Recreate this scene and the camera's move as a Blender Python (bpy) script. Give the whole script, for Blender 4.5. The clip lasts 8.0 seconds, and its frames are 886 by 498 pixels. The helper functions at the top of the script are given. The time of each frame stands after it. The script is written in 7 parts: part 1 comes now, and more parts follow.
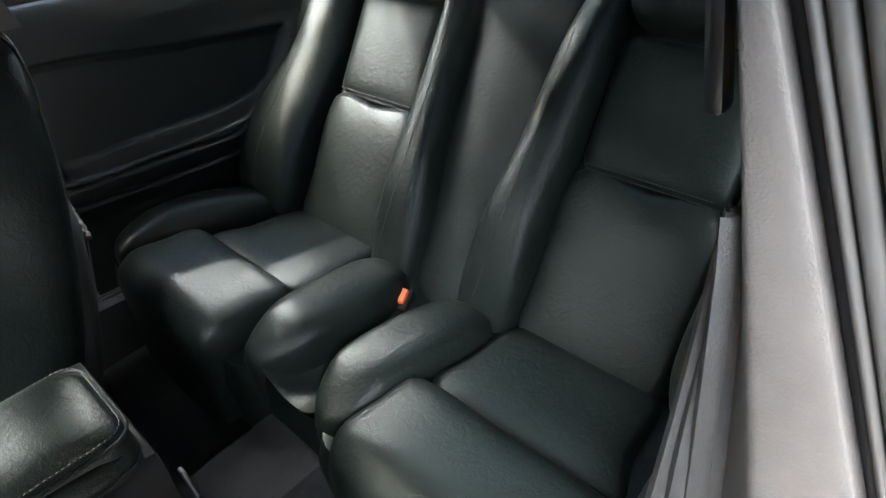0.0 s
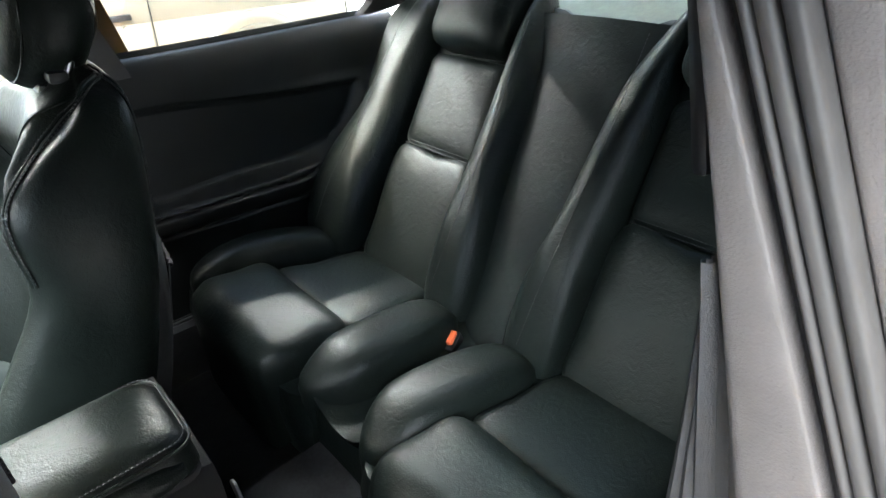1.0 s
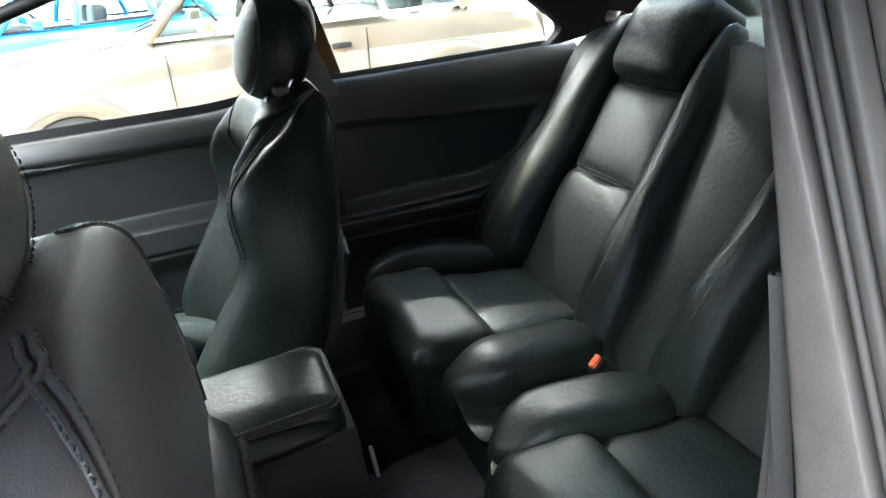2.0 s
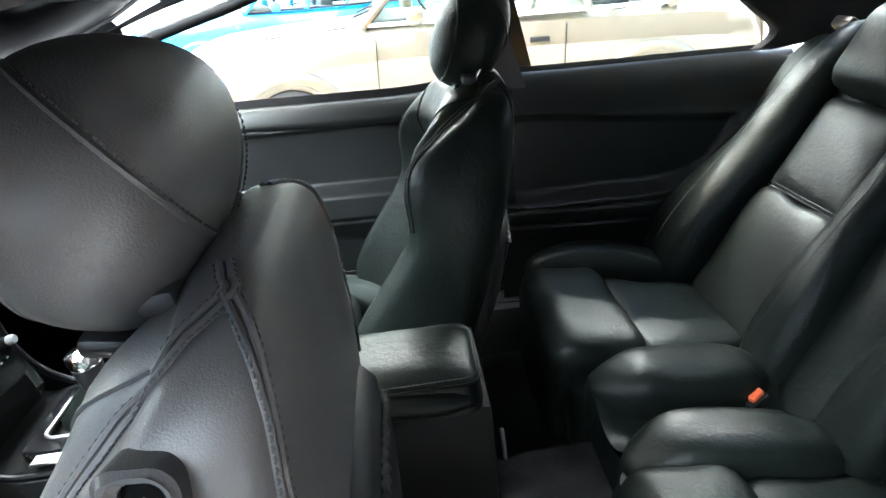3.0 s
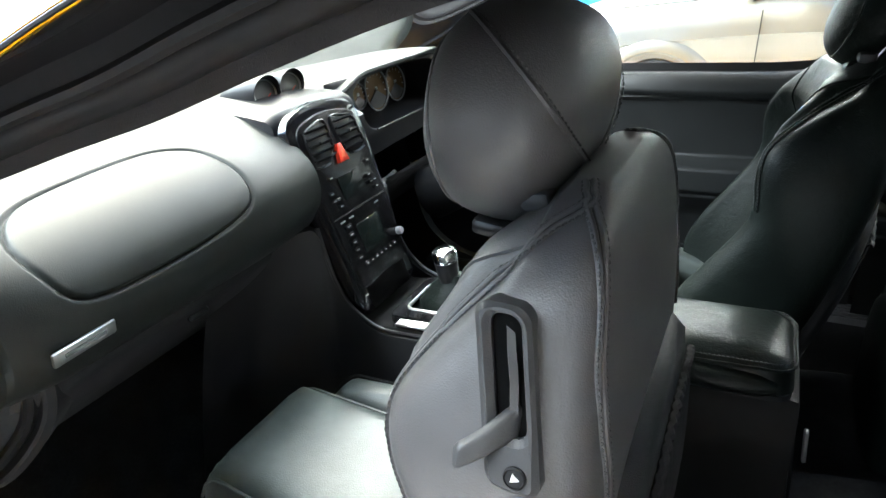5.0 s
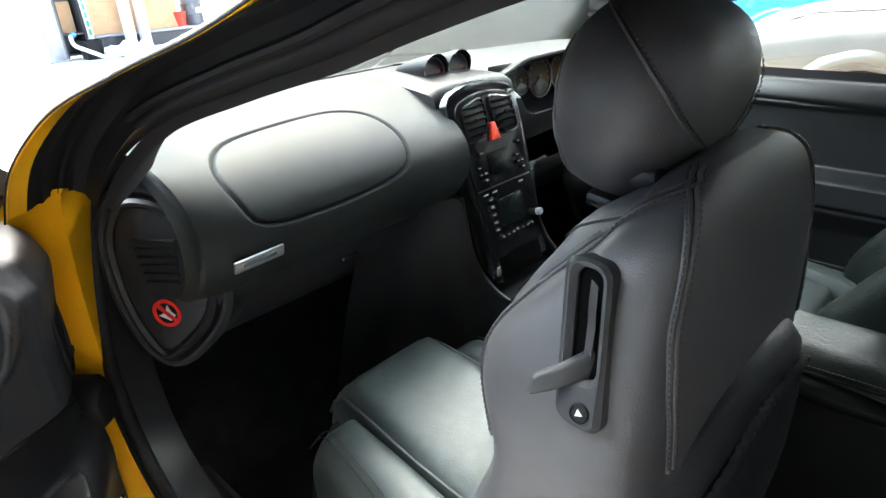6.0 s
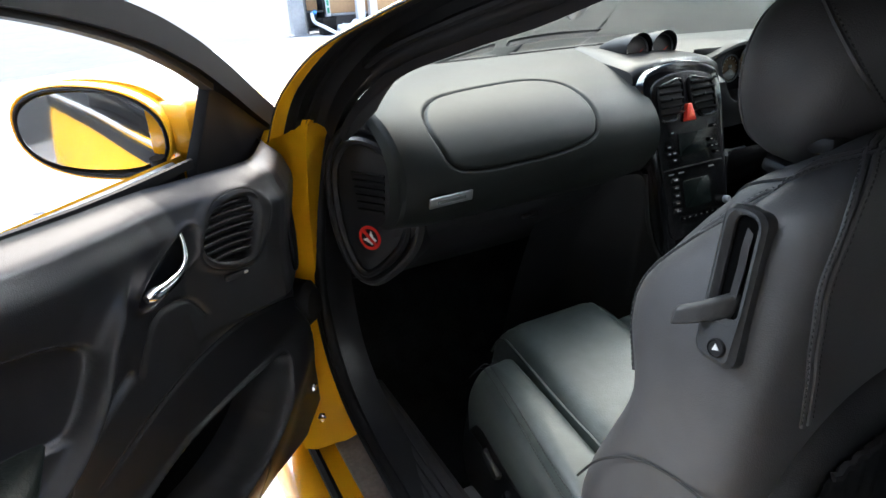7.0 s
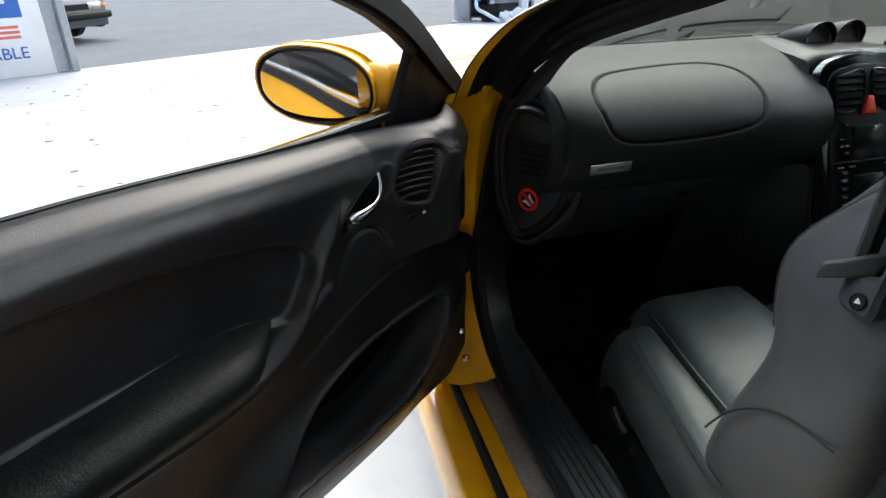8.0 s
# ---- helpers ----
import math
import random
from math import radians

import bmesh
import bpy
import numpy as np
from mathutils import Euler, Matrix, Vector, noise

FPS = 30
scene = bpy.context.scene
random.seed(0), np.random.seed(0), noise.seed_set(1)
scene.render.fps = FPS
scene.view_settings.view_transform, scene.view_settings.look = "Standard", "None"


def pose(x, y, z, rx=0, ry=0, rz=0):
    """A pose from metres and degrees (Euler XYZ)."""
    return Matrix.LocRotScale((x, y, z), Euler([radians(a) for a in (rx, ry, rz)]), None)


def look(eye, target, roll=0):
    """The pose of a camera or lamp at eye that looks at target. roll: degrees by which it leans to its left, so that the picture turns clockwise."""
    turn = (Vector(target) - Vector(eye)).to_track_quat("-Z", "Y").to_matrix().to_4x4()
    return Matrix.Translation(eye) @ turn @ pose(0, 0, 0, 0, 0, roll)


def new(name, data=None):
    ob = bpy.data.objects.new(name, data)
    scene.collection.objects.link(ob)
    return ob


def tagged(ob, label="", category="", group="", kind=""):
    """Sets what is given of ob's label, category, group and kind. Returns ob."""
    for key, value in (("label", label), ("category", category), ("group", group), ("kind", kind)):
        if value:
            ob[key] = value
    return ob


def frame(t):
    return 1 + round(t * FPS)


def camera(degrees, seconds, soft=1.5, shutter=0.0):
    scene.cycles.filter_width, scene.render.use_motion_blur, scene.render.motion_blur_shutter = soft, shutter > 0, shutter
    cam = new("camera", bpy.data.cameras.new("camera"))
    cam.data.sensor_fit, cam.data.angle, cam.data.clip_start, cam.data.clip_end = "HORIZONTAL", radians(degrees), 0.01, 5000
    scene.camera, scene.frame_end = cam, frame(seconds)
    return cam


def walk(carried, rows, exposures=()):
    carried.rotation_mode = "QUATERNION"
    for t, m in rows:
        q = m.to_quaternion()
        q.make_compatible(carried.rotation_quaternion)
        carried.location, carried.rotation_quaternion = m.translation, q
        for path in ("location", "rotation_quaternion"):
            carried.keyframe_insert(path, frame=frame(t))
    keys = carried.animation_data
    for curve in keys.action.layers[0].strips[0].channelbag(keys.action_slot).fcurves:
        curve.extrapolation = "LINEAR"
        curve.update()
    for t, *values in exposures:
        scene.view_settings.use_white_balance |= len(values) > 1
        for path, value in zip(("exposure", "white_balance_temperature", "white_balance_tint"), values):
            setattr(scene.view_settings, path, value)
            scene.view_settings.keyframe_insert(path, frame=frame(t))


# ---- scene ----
cam = camera(71.5, 8.0)
PATH = [
    (0, (0.72, -0.669, 1.18), (1.888, 0.503, 0.057), -3.6),
    (0.5, (0.706, -0.686, 1.193), (1.877, 0.552, 0.147), -3.6),
    (1, (0.7, -0.717, 1.199), (1.79, 0.646, 0.223), -3.8),
    (1.5, (0.696, -0.758, 1.203), (1.589, 0.786, 0.298), -4.5),
    (2.8, (0.714, -0.823, 1.205), (0.913, 0.985, 0.374), -5.2),
    (3, (0.712, -0.823, 1.206), (0.813, 0.993, 0.375), -4.5),
    (3.5, (0.698, -0.845, 1.198), (0.525, 0.969, 0.374), -4.9),
    (4, (0.699, -0.877, 1.197), (0.204, 0.879, 0.379), -4.8),
    (4.2, (0.701, -0.888, 1.195), (0.106, 0.84, 0.382), -4.6),
    (5.3, (0.721, -0.939, 1.215), (-0.26, 0.589, 0.375), -4.8),
    (5.5, (0.734, -0.951, 1.212), (-0.326, 0.528, 0.381), -4.4),
    (6, (0.786, -0.973, 1.21), (-0.487, 0.325, 0.377), -3.0),
    (6.5, (0.822, -1.0, 1.203), (-0.647, 0.071, 0.37), -2.7),
    (7, (0.875, -1.037, 1.193), (-0.738, -0.204, 0.354), -2.3),
    (7.5, (0.933, -1.077, 1.188), (-0.77, -0.461, 0.339), -1.8),
    (8, (0.981, -1.123, 1.186), (-0.777, -0.698, 0.333), -1.7),
]
walk(cam, [(t, look(eye, target, roll)) for t, eye, target, roll in PATH], [(0, 4.45, 6250, 5), (1.5, 4.1, 6150, 5), (3, 4.0, 6050, 3), (4, 3.95, 6100, 3), (5.5, 3.25, 6050, 3), (6.5, 2.7, 5950, 5), (7.25, 1.85, 5900, 6), (8, 1.2, 6000, 4)])

# world, sun and exposure
world = bpy.data.worlds.new("sky")
scene.world = world
world.use_nodes = True
wn, wl = world.node_tree.nodes, world.node_tree.links
sky = wn.new("ShaderNodeTexSky")
sky.sky_type, sky.sun_disc, sky.sun_elevation, sky.sun_rotation = "NISHITA", False, radians(47), radians(-54)
sky.dust_density, sky.ozone_density = 4.0, 1.0
wl.new(sky.outputs["Color"], wn["Background"].inputs["Color"])
wn["Background"].inputs["Strength"].default_value = 0.18
sun_data = bpy.data.lights.new("sun", "SUN")
sun_data.energy, sun_data.angle, sun_data.color = 1.7, radians(50), (1.0, 1.0, 0.98)
sun = new("sun", sun_data)
sun.matrix_world = look((-6.0, -4.4, 8.0), (0, 0, 0))


# ---- materials ----
def material(name, color, rough=0.5, metal=0.0, grain=0.0, size=40.0, bump=0.0, bump_size=200.0, coat=0.0, spec=0.5, cells=0.0, wrinkle=0.0, emit=0.0):
    """A procedural surface: colour varied at two scales, roughness varied by wear, fine relief."""
    m = bpy.data.materials.new(name)
    m.use_nodes = True
    n, l = m.node_tree.nodes, m.node_tree.links
    b = n["Principled BSDF"]
    b.inputs["Metallic"].default_value, b.inputs["Coat Weight"].default_value = metal, coat
    b.inputs["Specular IOR Level"].default_value, b.inputs["Coat Roughness"].default_value = spec, 0.04
    co = n.new("ShaderNodeTexCoord")

    def noise_at(scale, detail=3.0):
        t = n.new("ShaderNodeTexNoise")
        t.inputs["Scale"].default_value, t.inputs["Detail"].default_value = scale, detail
        l.new(co.outputs["Object"], t.inputs["Vector"])
        return t.outputs["Fac"]

    def ranged(value, low, high):
        r = n.new("ShaderNodeMapRange")
        r.inputs["From Min"].default_value, r.inputs["From Max"].default_value = 0.3, 0.7
        r.inputs["To Min"].default_value, r.inputs["To Max"].default_value = low, high
        l.new(value, r.inputs["Value"])
        return r.outputs["Result"]

    big, small = noise_at(size / 8), noise_at(size)
    mixed = n.new("ShaderNodeMath")
    mixed.operation = "MULTIPLY"
    l.new(ranged(big, 1 - grain, 1 + grain), mixed.inputs[0])
    l.new(ranged(small, 1 - grain * 0.6, 1 + grain * 0.6), mixed.inputs[1])
    tint = n.new("ShaderNodeMix")
    tint.data_type, tint.blend_type = "RGBA", "MULTIPLY"
    tint.inputs["Factor"].default_value = 1.0
    tint.inputs["A"].default_value = (*color, 1)
    l.new(mixed.outputs[0], tint.inputs["B"])
    l.new(tint.outputs["Result"], b.inputs["Base Color"])
    l.new(ranged(big, max(rough - 0.025, 0.02), rough + 0.025), b.inputs["Roughness"])
    if emit:
        b.inputs["Emission Color"].default_value, b.inputs["Emission Strength"].default_value = (*color, 1), emit
    height = None
    if cells:
        v = n.new("ShaderNodeTexVoronoi")
        v.inputs["Scale"].default_value = cells
        v.feature = "SMOOTH_F1"
        warp = n.new("ShaderNodeMix")
        warp.data_type = "VECTOR"
        warp.inputs["Factor"].default_value = 0.0015
        w = n.new("ShaderNodeTexNoise")
        w.inputs["Scale"].default_value = 90
        l.new(co.outputs["Object"], w.inputs["Vector"])
        l.new(co.outputs["Object"], warp.inputs["A"])
        l.new(w.outputs["Color"], warp.inputs["B"])
        l.new(warp.outputs["Result"], v.inputs["Vector"])
        height = v.outputs["Distance"]
        inv = n.new("ShaderNodeMath")
        inv.operation, inv.inputs[1].default_value = "MULTIPLY", -1.0
        l.new(height, inv.inputs[0])
        height = inv.outputs[0]
    elif bump:
        height = noise_at(bump_size, 4.0)
    if height is not None:
        bp = n.new("ShaderNodeBump")
        bp.inputs["Strength"].default_value, bp.inputs["Distance"].default_value = bump, 0.001
        l.new(height, bp.inputs["Height"])
        if wrinkle:
            wv = n.new("ShaderNodeTexNoise")
            wv.inputs["Scale"].default_value, wv.inputs["Detail"].default_value, wv.inputs["Distortion"].default_value = 48, 4, 1.5
            l.new(co.outputs["Object"], wv.inputs["Vector"])
            b2 = n.new("ShaderNodeBump")
            b2.inputs["Strength"].default_value, b2.inputs["Distance"].default_value = wrinkle, 0.004
            l.new(wv.outputs["Fac"], b2.inputs["Height"])
            l.new(b2.outputs["Normal"], bp.inputs["Normal"])
        l.new(bp.outputs["Normal"], b.inputs["Normal"])
    return m


# one hide: cabin shade and greenish window light are put into this darker colour
LEATHER_SHADED = material("black_leather_shaded", (0.0055, 0.0080, 0.0069), 0.43, spec=0.16, grain=0.24, size=26, bump=0.34, cells=520, wrinkle=0.27)
# the same hide, its colour raised for the daylight from the open door
LEATHER_LIT = material("black_leather_lit", (0.070, 0.068, 0.069), 0.44, spec=0.42, grain=0.10, size=30, bump=0.22, cells=750, wrinkle=0.03)
# worn, dusty leather; its base is also raised for the windscreen's sheen
LEATHER_WORN_LIT = material("worn_black_leather_lit", (0.044, 0.053, 0.049), 0.40, grain=0.22, size=50, bump=0.3, cells=600, wrinkle=0.05)
BEZEL = material("worn_grey_black_plastic", (0.030, 0.030, 0.031), 0.48, grain=0.1, size=60, bump=0.15, cells=900)
# near-black colour that stands for the shade inside recesses
RECESS_SHADE = material("recess_shade", (0.002, 0.002, 0.002), 0.8, grain=0.1, spec=0.03)
THREAD = material("grey_thread", (0.016, 0.016, 0.017), 0.55, grain=0.2, size=400)
DASH = material("soft_dash_plastic", (0.0125, 0.0146, 0.0136), 0.50, spec=0.21, grain=0.08, size=20, bump=0.2, cells=900)
LOWER = material("black_lower_plastic", (0.016, 0.016, 0.017), 0.52, spec=0.3, grain=0.10, size=25, bump=0.3, cells=900)
SIDE_TRIM = material("black_side_trim", (0.0100, 0.0110, 0.0110), 0.38, spec=0.50, grain=0.14, size=25, bump=0.25, cells=800, wrinkle=0.04)
PLASTIC = material("black_grained_plastic", (0.0125, 0.0122, 0.0132), 0.38, spec=0.42, grain=0.12, size=25, bump=0.22, cells=900)
SMOOTH = material("smooth_black_plastic", (0.011, 0.011, 0.012), 0.32, spec=0.35, grain=0.08, size=30, bump=0.05, bump_size=300)
GLOSS = material("gloss_black_lacquer", (0.006, 0.006, 0.007), 0.08, grain=0.05, coat=0.6)
RUBBER = material("black_rubber_seal", (0.010, 0.0095, 0.010), 0.58, spec=0.18, grain=0.15, size=60, bump=0.1, bump_size=120)
GREY_RUBBER = material("grey_rubber_seal", (0.046, 0.042, 0.039), 0.5, spec=0.22, grain=0.08, size=60)
TRIM_GREY = material("grey_grained_trim", (0.076, 0.066, 0.061), 0.55, grain=0.12, size=60, bump=0.45, bump_size=700)
CARPET = material("black_carpet", (0.013, 0.013, 0.0135), 0.95, grain=0.35, size=160, bump=1.0, bump_size=700, spec=0.1)
# pale only so that the unseen headlining bounces light onto the rear seats
LINING = material("bounce_headlining_cloth", (0.22, 0.225, 0.225), 0.9, grain=0.06, size=120, bump=0.4, bump_size=900, spec=0.2)
CLOTH = material("dark_pillar_cloth", (0.018, 0.0165, 0.017), 0.8, grain=0.1, size=120, bump=0.5, bump_size=900, spec=0.2)
SHELF = material("grey_green_shelf_cloth", (0.13, 0.145, 0.13), 0.9, grain=0.1, size=120, bump=0.4, bump_size=900, spec=0.2)
WEBBING = material("grey_belt_webbing", (0.021, 0.020, 0.020), 0.75, grain=0.15, size=300, bump=0.6, bump_size=900)
YELLOW = material("yellow_car_paint", (0.83, 0.40, 0.004), 0.25, grain=0.03, size=10, coat=0.7)
ALU = material("brushed_aluminium", (0.60, 0.60, 0.60), 0.32, metal=1.0, grain=0.08, size=90)
SCUFF = material("worn_sill_plate", (0.34, 0.31, 0.29), 0.45, metal=0.2, grain=0.2, size=120)
CHROME = material("polished_chrome", (0.78, 0.78, 0.78), 0.10, metal=1.0)
RED = material("red_plastic", (0.72, 0.045, 0.02), 0.4, grain=0.08)
STICKER_RED = material("red_sticker_print", (0.55, 0.018, 0.012), 0.5, spec=0.15, grain=0.06)
ORANGE = material("faded_orange_plastic", (0.80, 0.14, 0.05), 0.45, grain=0.08)
WHITE_MARK = material("white_print", (0.75, 0.75, 0.74), 0.6)
GREY_MARK = material("grey_print", (0.13, 0.14, 0.14), 0.6)
DIAL = material("amber_dial_face", (0.15, 0.08, 0.018), 0.6, grain=0.15)
DIAL_DARK = material("dark_dial_face", (0.10, 0.10, 0.10), 0.4, grain=0.15)
POD = material("dark_pod_plastic", (0.008, 0.008, 0.009), 0.40, grain=0.08, size=30, spec=0.22)
SCREEN = material("unlit_display", (0.006, 0.009, 0.008), 0.22, grain=0.1, spec=0.18)
GOLD = material("gold_metallic_paint", (0.128, 0.108, 0.084), 0.30, metal=0.3, grain=0.06, size=6, coat=0.6)
BLUE = material("blue_car_paint", (0.03, 0.22, 0.55), 0.25, grain=0.05, coat=0.7)
SILVER = material("silver_car_paint", (0.10, 0.105, 0.115), 0.3, metal=0.4, grain=0.05, coat=0.6)
TYRE = material("tyre_rubber", (0.02, 0.02, 0.02), 0.8, grain=0.2, size=60, bump=0.4, bump_size=150)
CONCRETE = material("pale_workshop_concrete", (0.50, 0.50, 0.495), 0.5, grain=0.12, size=6, bump=0.2, bump_size=60)
ASPHALT = material("worn_asphalt", (0.085, 0.085, 0.087), 0.85, grain=0.15, size=8, bump=0.8, bump_size=120)
WALL = material("white_painted_wall", (0.78, 0.77, 0.75), 0.7, grain=0.06, size=4, bump=0.2, bump_size=40)
DARK_STEEL = material("dark_grey_steel", (0.06, 0.062, 0.066), 0.5, grain=0.15, size=12)
FRAME = material("black_door_frame", (0.0065, 0.0062, 0.0068), 0.45, spec=0.16, grain=0.12, size=60)
PANEL = material("piano_black_panel", (0.0045, 0.0045, 0.005), 0.24, grain=0.08, size=40, spec=0.22)
RIBBED = material("worn_ribbed_plastic", (0.034, 0.034, 0.035), 0.36, spec=0.5, grain=0.2, size=80, bump=0.15, bump_size=400)
CONSOLE = material("dull_console_plastic", (0.0085, 0.0085, 0.0085), 0.6, spec=0.12, grain=0.12, size=30, bump=0.3, cells=900)
STEEL = material("grey_painted_steel", (0.34, 0.35, 0.36), 0.5, grain=0.12, size=20)
CARD = material("brown_cardboard", (0.46, 0.29, 0.15), 0.85, grain=0.10, size=20)
RAG = material("white_rags", (0.7, 0.7, 0.7), 0.9, grain=0.1)
SIGN_BLUE = material("blue_sign_print", (0.03, 0.12, 0.42), 0.5, grain=0.05)
SIGN_GREEN = material("green_sign_print", (0.04, 0.30, 0.16), 0.5, grain=0.05)
SIGN_RED = material("red_sign_print", (0.65, 0.16, 0.10), 0.5, grain=0.05)
LAMP_ORANGE = material("orange_lens", (0.75, 0.25, 0.03), 0.2, coat=0.5)


def glass(name, tint, rough=0.0, ior=1.2):
    m = bpy.data.materials.new(name)
    m.use_nodes = True
    n, l = m.node_tree.nodes, m.node_tree.links
    n.remove(n["Principled BSDF"])
    clear, gloss, mix, fres = n.new("ShaderNodeBsdfTransparent"), n.new("ShaderNodeBsdfGlossy"), n.new("ShaderNodeMixShader"), n.new("ShaderNodeFresnel")
    clear.inputs["Color"].default_value = (*tint, 1)
    gloss.inputs["Roughness"].default_value = rough
    fres.inputs["IOR"].default_value = ior
    l.new(fres.outputs[0], mix.inputs[0])
    l.new(clear.outputs[0], mix.inputs[1])
    l.new(gloss.outputs[0], mix.inputs[2])
    l.new(mix.outputs[0], n["Material Output"].inputs["Surface"])
    return m


GLASS = glass("tinted_window_glass", (0.86, 0.92, 0.88))
DARK_GLASS = glass("dark_window_glass", (0.35, 0.40, 0.40))
MIRROR = material("mirror_glass", (0.85, 0.87, 0.90), 0.02, metal=1.0)


# ---- geometry helpers: every shape is a pair of vertex array and face list ----
def cat(pts, per, closed=False):
    """Catmull-Rom curve through pts with per steps a span."""
    p = np.array(pts, float)
    n = len(p)
    out = []
    for i in range(n if closed else n - 1):
        if closed:
            a, b, c, d = p[(i - 1) % n], p[i], p[(i + 1) % n], p[(i + 2) % n]
        else:
            a, b, c, d = p[max(i - 1, 0)], p[i], p[i + 1], p[min(i + 2, n - 1)]
        for k in range(per):
            t = k / per
            out.append(0.5 * (2 * b + (c - a) * t + (2 * a - 5 * b + 4 * c - d) * t * t + (3 * b - 3 * c + d - a) * t ** 3))
    if not closed:
        out.append(p[-1])
    return np.array(out)


def loft(rows, closed=False, caps=False):
    """A skin over rows of points; closed joins the last column to the first."""
    P = np.array(rows, float)
    n, m = P.shape[:2]
    faces = []
    for i in range(n - 1):
        for j in range(m if closed else m - 1):
            k = (j + 1) % m
            faces.append((i * m + j, i * m + k, (i + 1) * m + k, (i + 1) * m + j))
    if caps:
        faces.append(tuple(range(m - 1, -1, -1)))
        faces.append(tuple((n - 1) * m + j for j in range(m)))
    return P.reshape(-1, 3), faces


def join(*shapes):
    vs, fs, k = [], [], 0
    for v, f in shapes:
        vs.append(np.array(v, float))
        fs += [tuple(i + k for i in face) for face in f]
        k += len(v)
    return np.concatenate(vs), fs


def moved(shape, m):
    v, f = shape
    M = np.array(m)
    w = np.array(v) @ M[:3, :3].T + M[:3, 3]
    if np.linalg.det(M[:3, :3]) < 0:
        f = [face[::-1] for face in f]
    return w, f


def frames(pts, up):
    P = np.array(pts, float)
    T = np.gradient(P, axis=0)
    T /= np.linalg.norm(T, axis=1)[:, None] + 1e-9
    S = np.cross(T, np.array(up, float))
    S /= np.linalg.norm(S, axis=1)[:, None] + 1e-9
    return P, T, S, np.cross(S, T)


def sweep(pts, profile, up=(0, 0, 1), closed_profile=True, caps=True):
    """A profile of (side, up) pairs carried along pts."""
    P, T, S, U = frames(pts, up)
    rows = [[p + a * s + b * u for a, b in profile] for p, s, u in zip(P, S, U)]
    return loft(rows, closed_profile, caps and closed_profile)


def tube(pts, r, n=8, up=(0.13, 0.27, 0.95)):
    P, T, S, U = frames(pts, up)
    R = np.broadcast_to(np.array(r, float), (len(P),))
    a = np.linspace(0, 2 * np.pi, n, endpoint=False)
    rows = [[p + q * (np.cos(t) * s + np.sin(t) * u) for t in a] for p, s, u, q in zip(P, S, U, R)]
    return loft(rows, True, True)


def rounded(w, h, r, n=5, cx=0.0, cy=0.0):
    """Outline of a rounded rectangle."""
    out = []
    for sx, sy, a0 in ((1, 1, 0), (-1, 1, 90), (-1, -1, 180), (1, -1, 270)):
        for k in range(n + 1):
            a = radians(a0 + 90 * k / n)
            out.append((cx + sx * (w / 2 - r) + r * math.cos(a), cy + sy * (h / 2 - r) + r * math.sin(a)))
    return out


def inset(outline, d):
    """The outline drawn in by d along its normals."""
    p = np.array(outline, float)
    t = np.roll(p, -1, 0) - np.roll(p, 1, 0)
    t /= np.linalg.norm(t, axis=1)[:, None] + 1e-9
    area = np.sum(p[:, 0] * np.roll(p[:, 1], -1) - np.roll(p[:, 0], -1) * p[:, 1])
    nrm = np.stack([-t[:, 1], t[:, 0]], 1) * (1 if area > 0 else -1)
    return p + nrm * d


def plate(outline, place, low, high, bevel=0.002):
    """A slab over an outline in (a, b), from height low to high, with a rounded upper edge; place maps (a, b, height) to the world."""
    rings = [(outline, low), (outline, high - bevel), (inset(outline, bevel * 0.3), high - bevel * 0.3), (inset(outline, bevel), high)]
    rows = [[place(a, b, h) for a, b in ring] for ring, h in rings]
    return loft(rows, True, True)


def se(v):
    """Squares a circle's sine or cosine off a little."""
    return math.copysign(abs(v) ** 0.6, v)


def ring_plate(outer, inner, place, low, high, bevel=0.002):
    """A frame between two outlines of equal count."""
    rows = []
    for ring, h in ((outer, low), (outer, high - bevel), (inset(outer, bevel), high), (inset(inner, -bevel), high), (inner, high - bevel), (inner, low)):
        rows.append([place(a, b, h) for a, b in ring])
    return loft(rows, True)


def pillow(outline, place, height, rings=7, power=2.4, floor=-0.01, dent=None):
    """A stuffed panel over an outline: it rises steeply at its seam and flattens towards the middle."""
    p = np.array(outline, float)
    c = p.mean(0)
    rows = [[place(a, b, floor) for a, b in p]]
    for k in range(rings + 1):
        r = 1 - (k / rings) ** 1.5 * 0.97
        h = height * (1 - r ** power) ** (1 / power)
        q = c + (p - c) * r
        rows.append([place(a, b, h + (dent(a, b) if dent else 0.0)) for a, b in q])
    return loft(rows, True, True)


def block(size, bevel=0.004, seg=2, m=None):
    """A box with rounded edges about its centre, set by the pose m."""
    bm = bmesh.new()
    bmesh.ops.create_cube(bm, size=1.0)
    bmesh.ops.scale(bm, vec=size, verts=bm.verts)
    bmesh.ops.bevel(bm, geom=bm.edges[:], offset=min(bevel, min(size) * 0.45), segments=seg, profile=0.5, affect="EDGES")
    bm.verts.index_update()
    v = np.array([x.co[:] for x in bm.verts])
    f = [tuple(q.index for q in face.verts) for face in bm.faces]
    bm.free()
    return moved((v, f), m) if m is not None else (v, f)


def spin(profile, n=24, m=None):
    """A turned body: (radius, height) pairs about z."""
    a = np.linspace(0, 2 * np.pi, n, endpoint=False)
    s = loft([[(r * np.cos(t), r * np.sin(t), z) for t in a] for r, z in profile], True, True)
    return moved(s, m) if m is not None else s


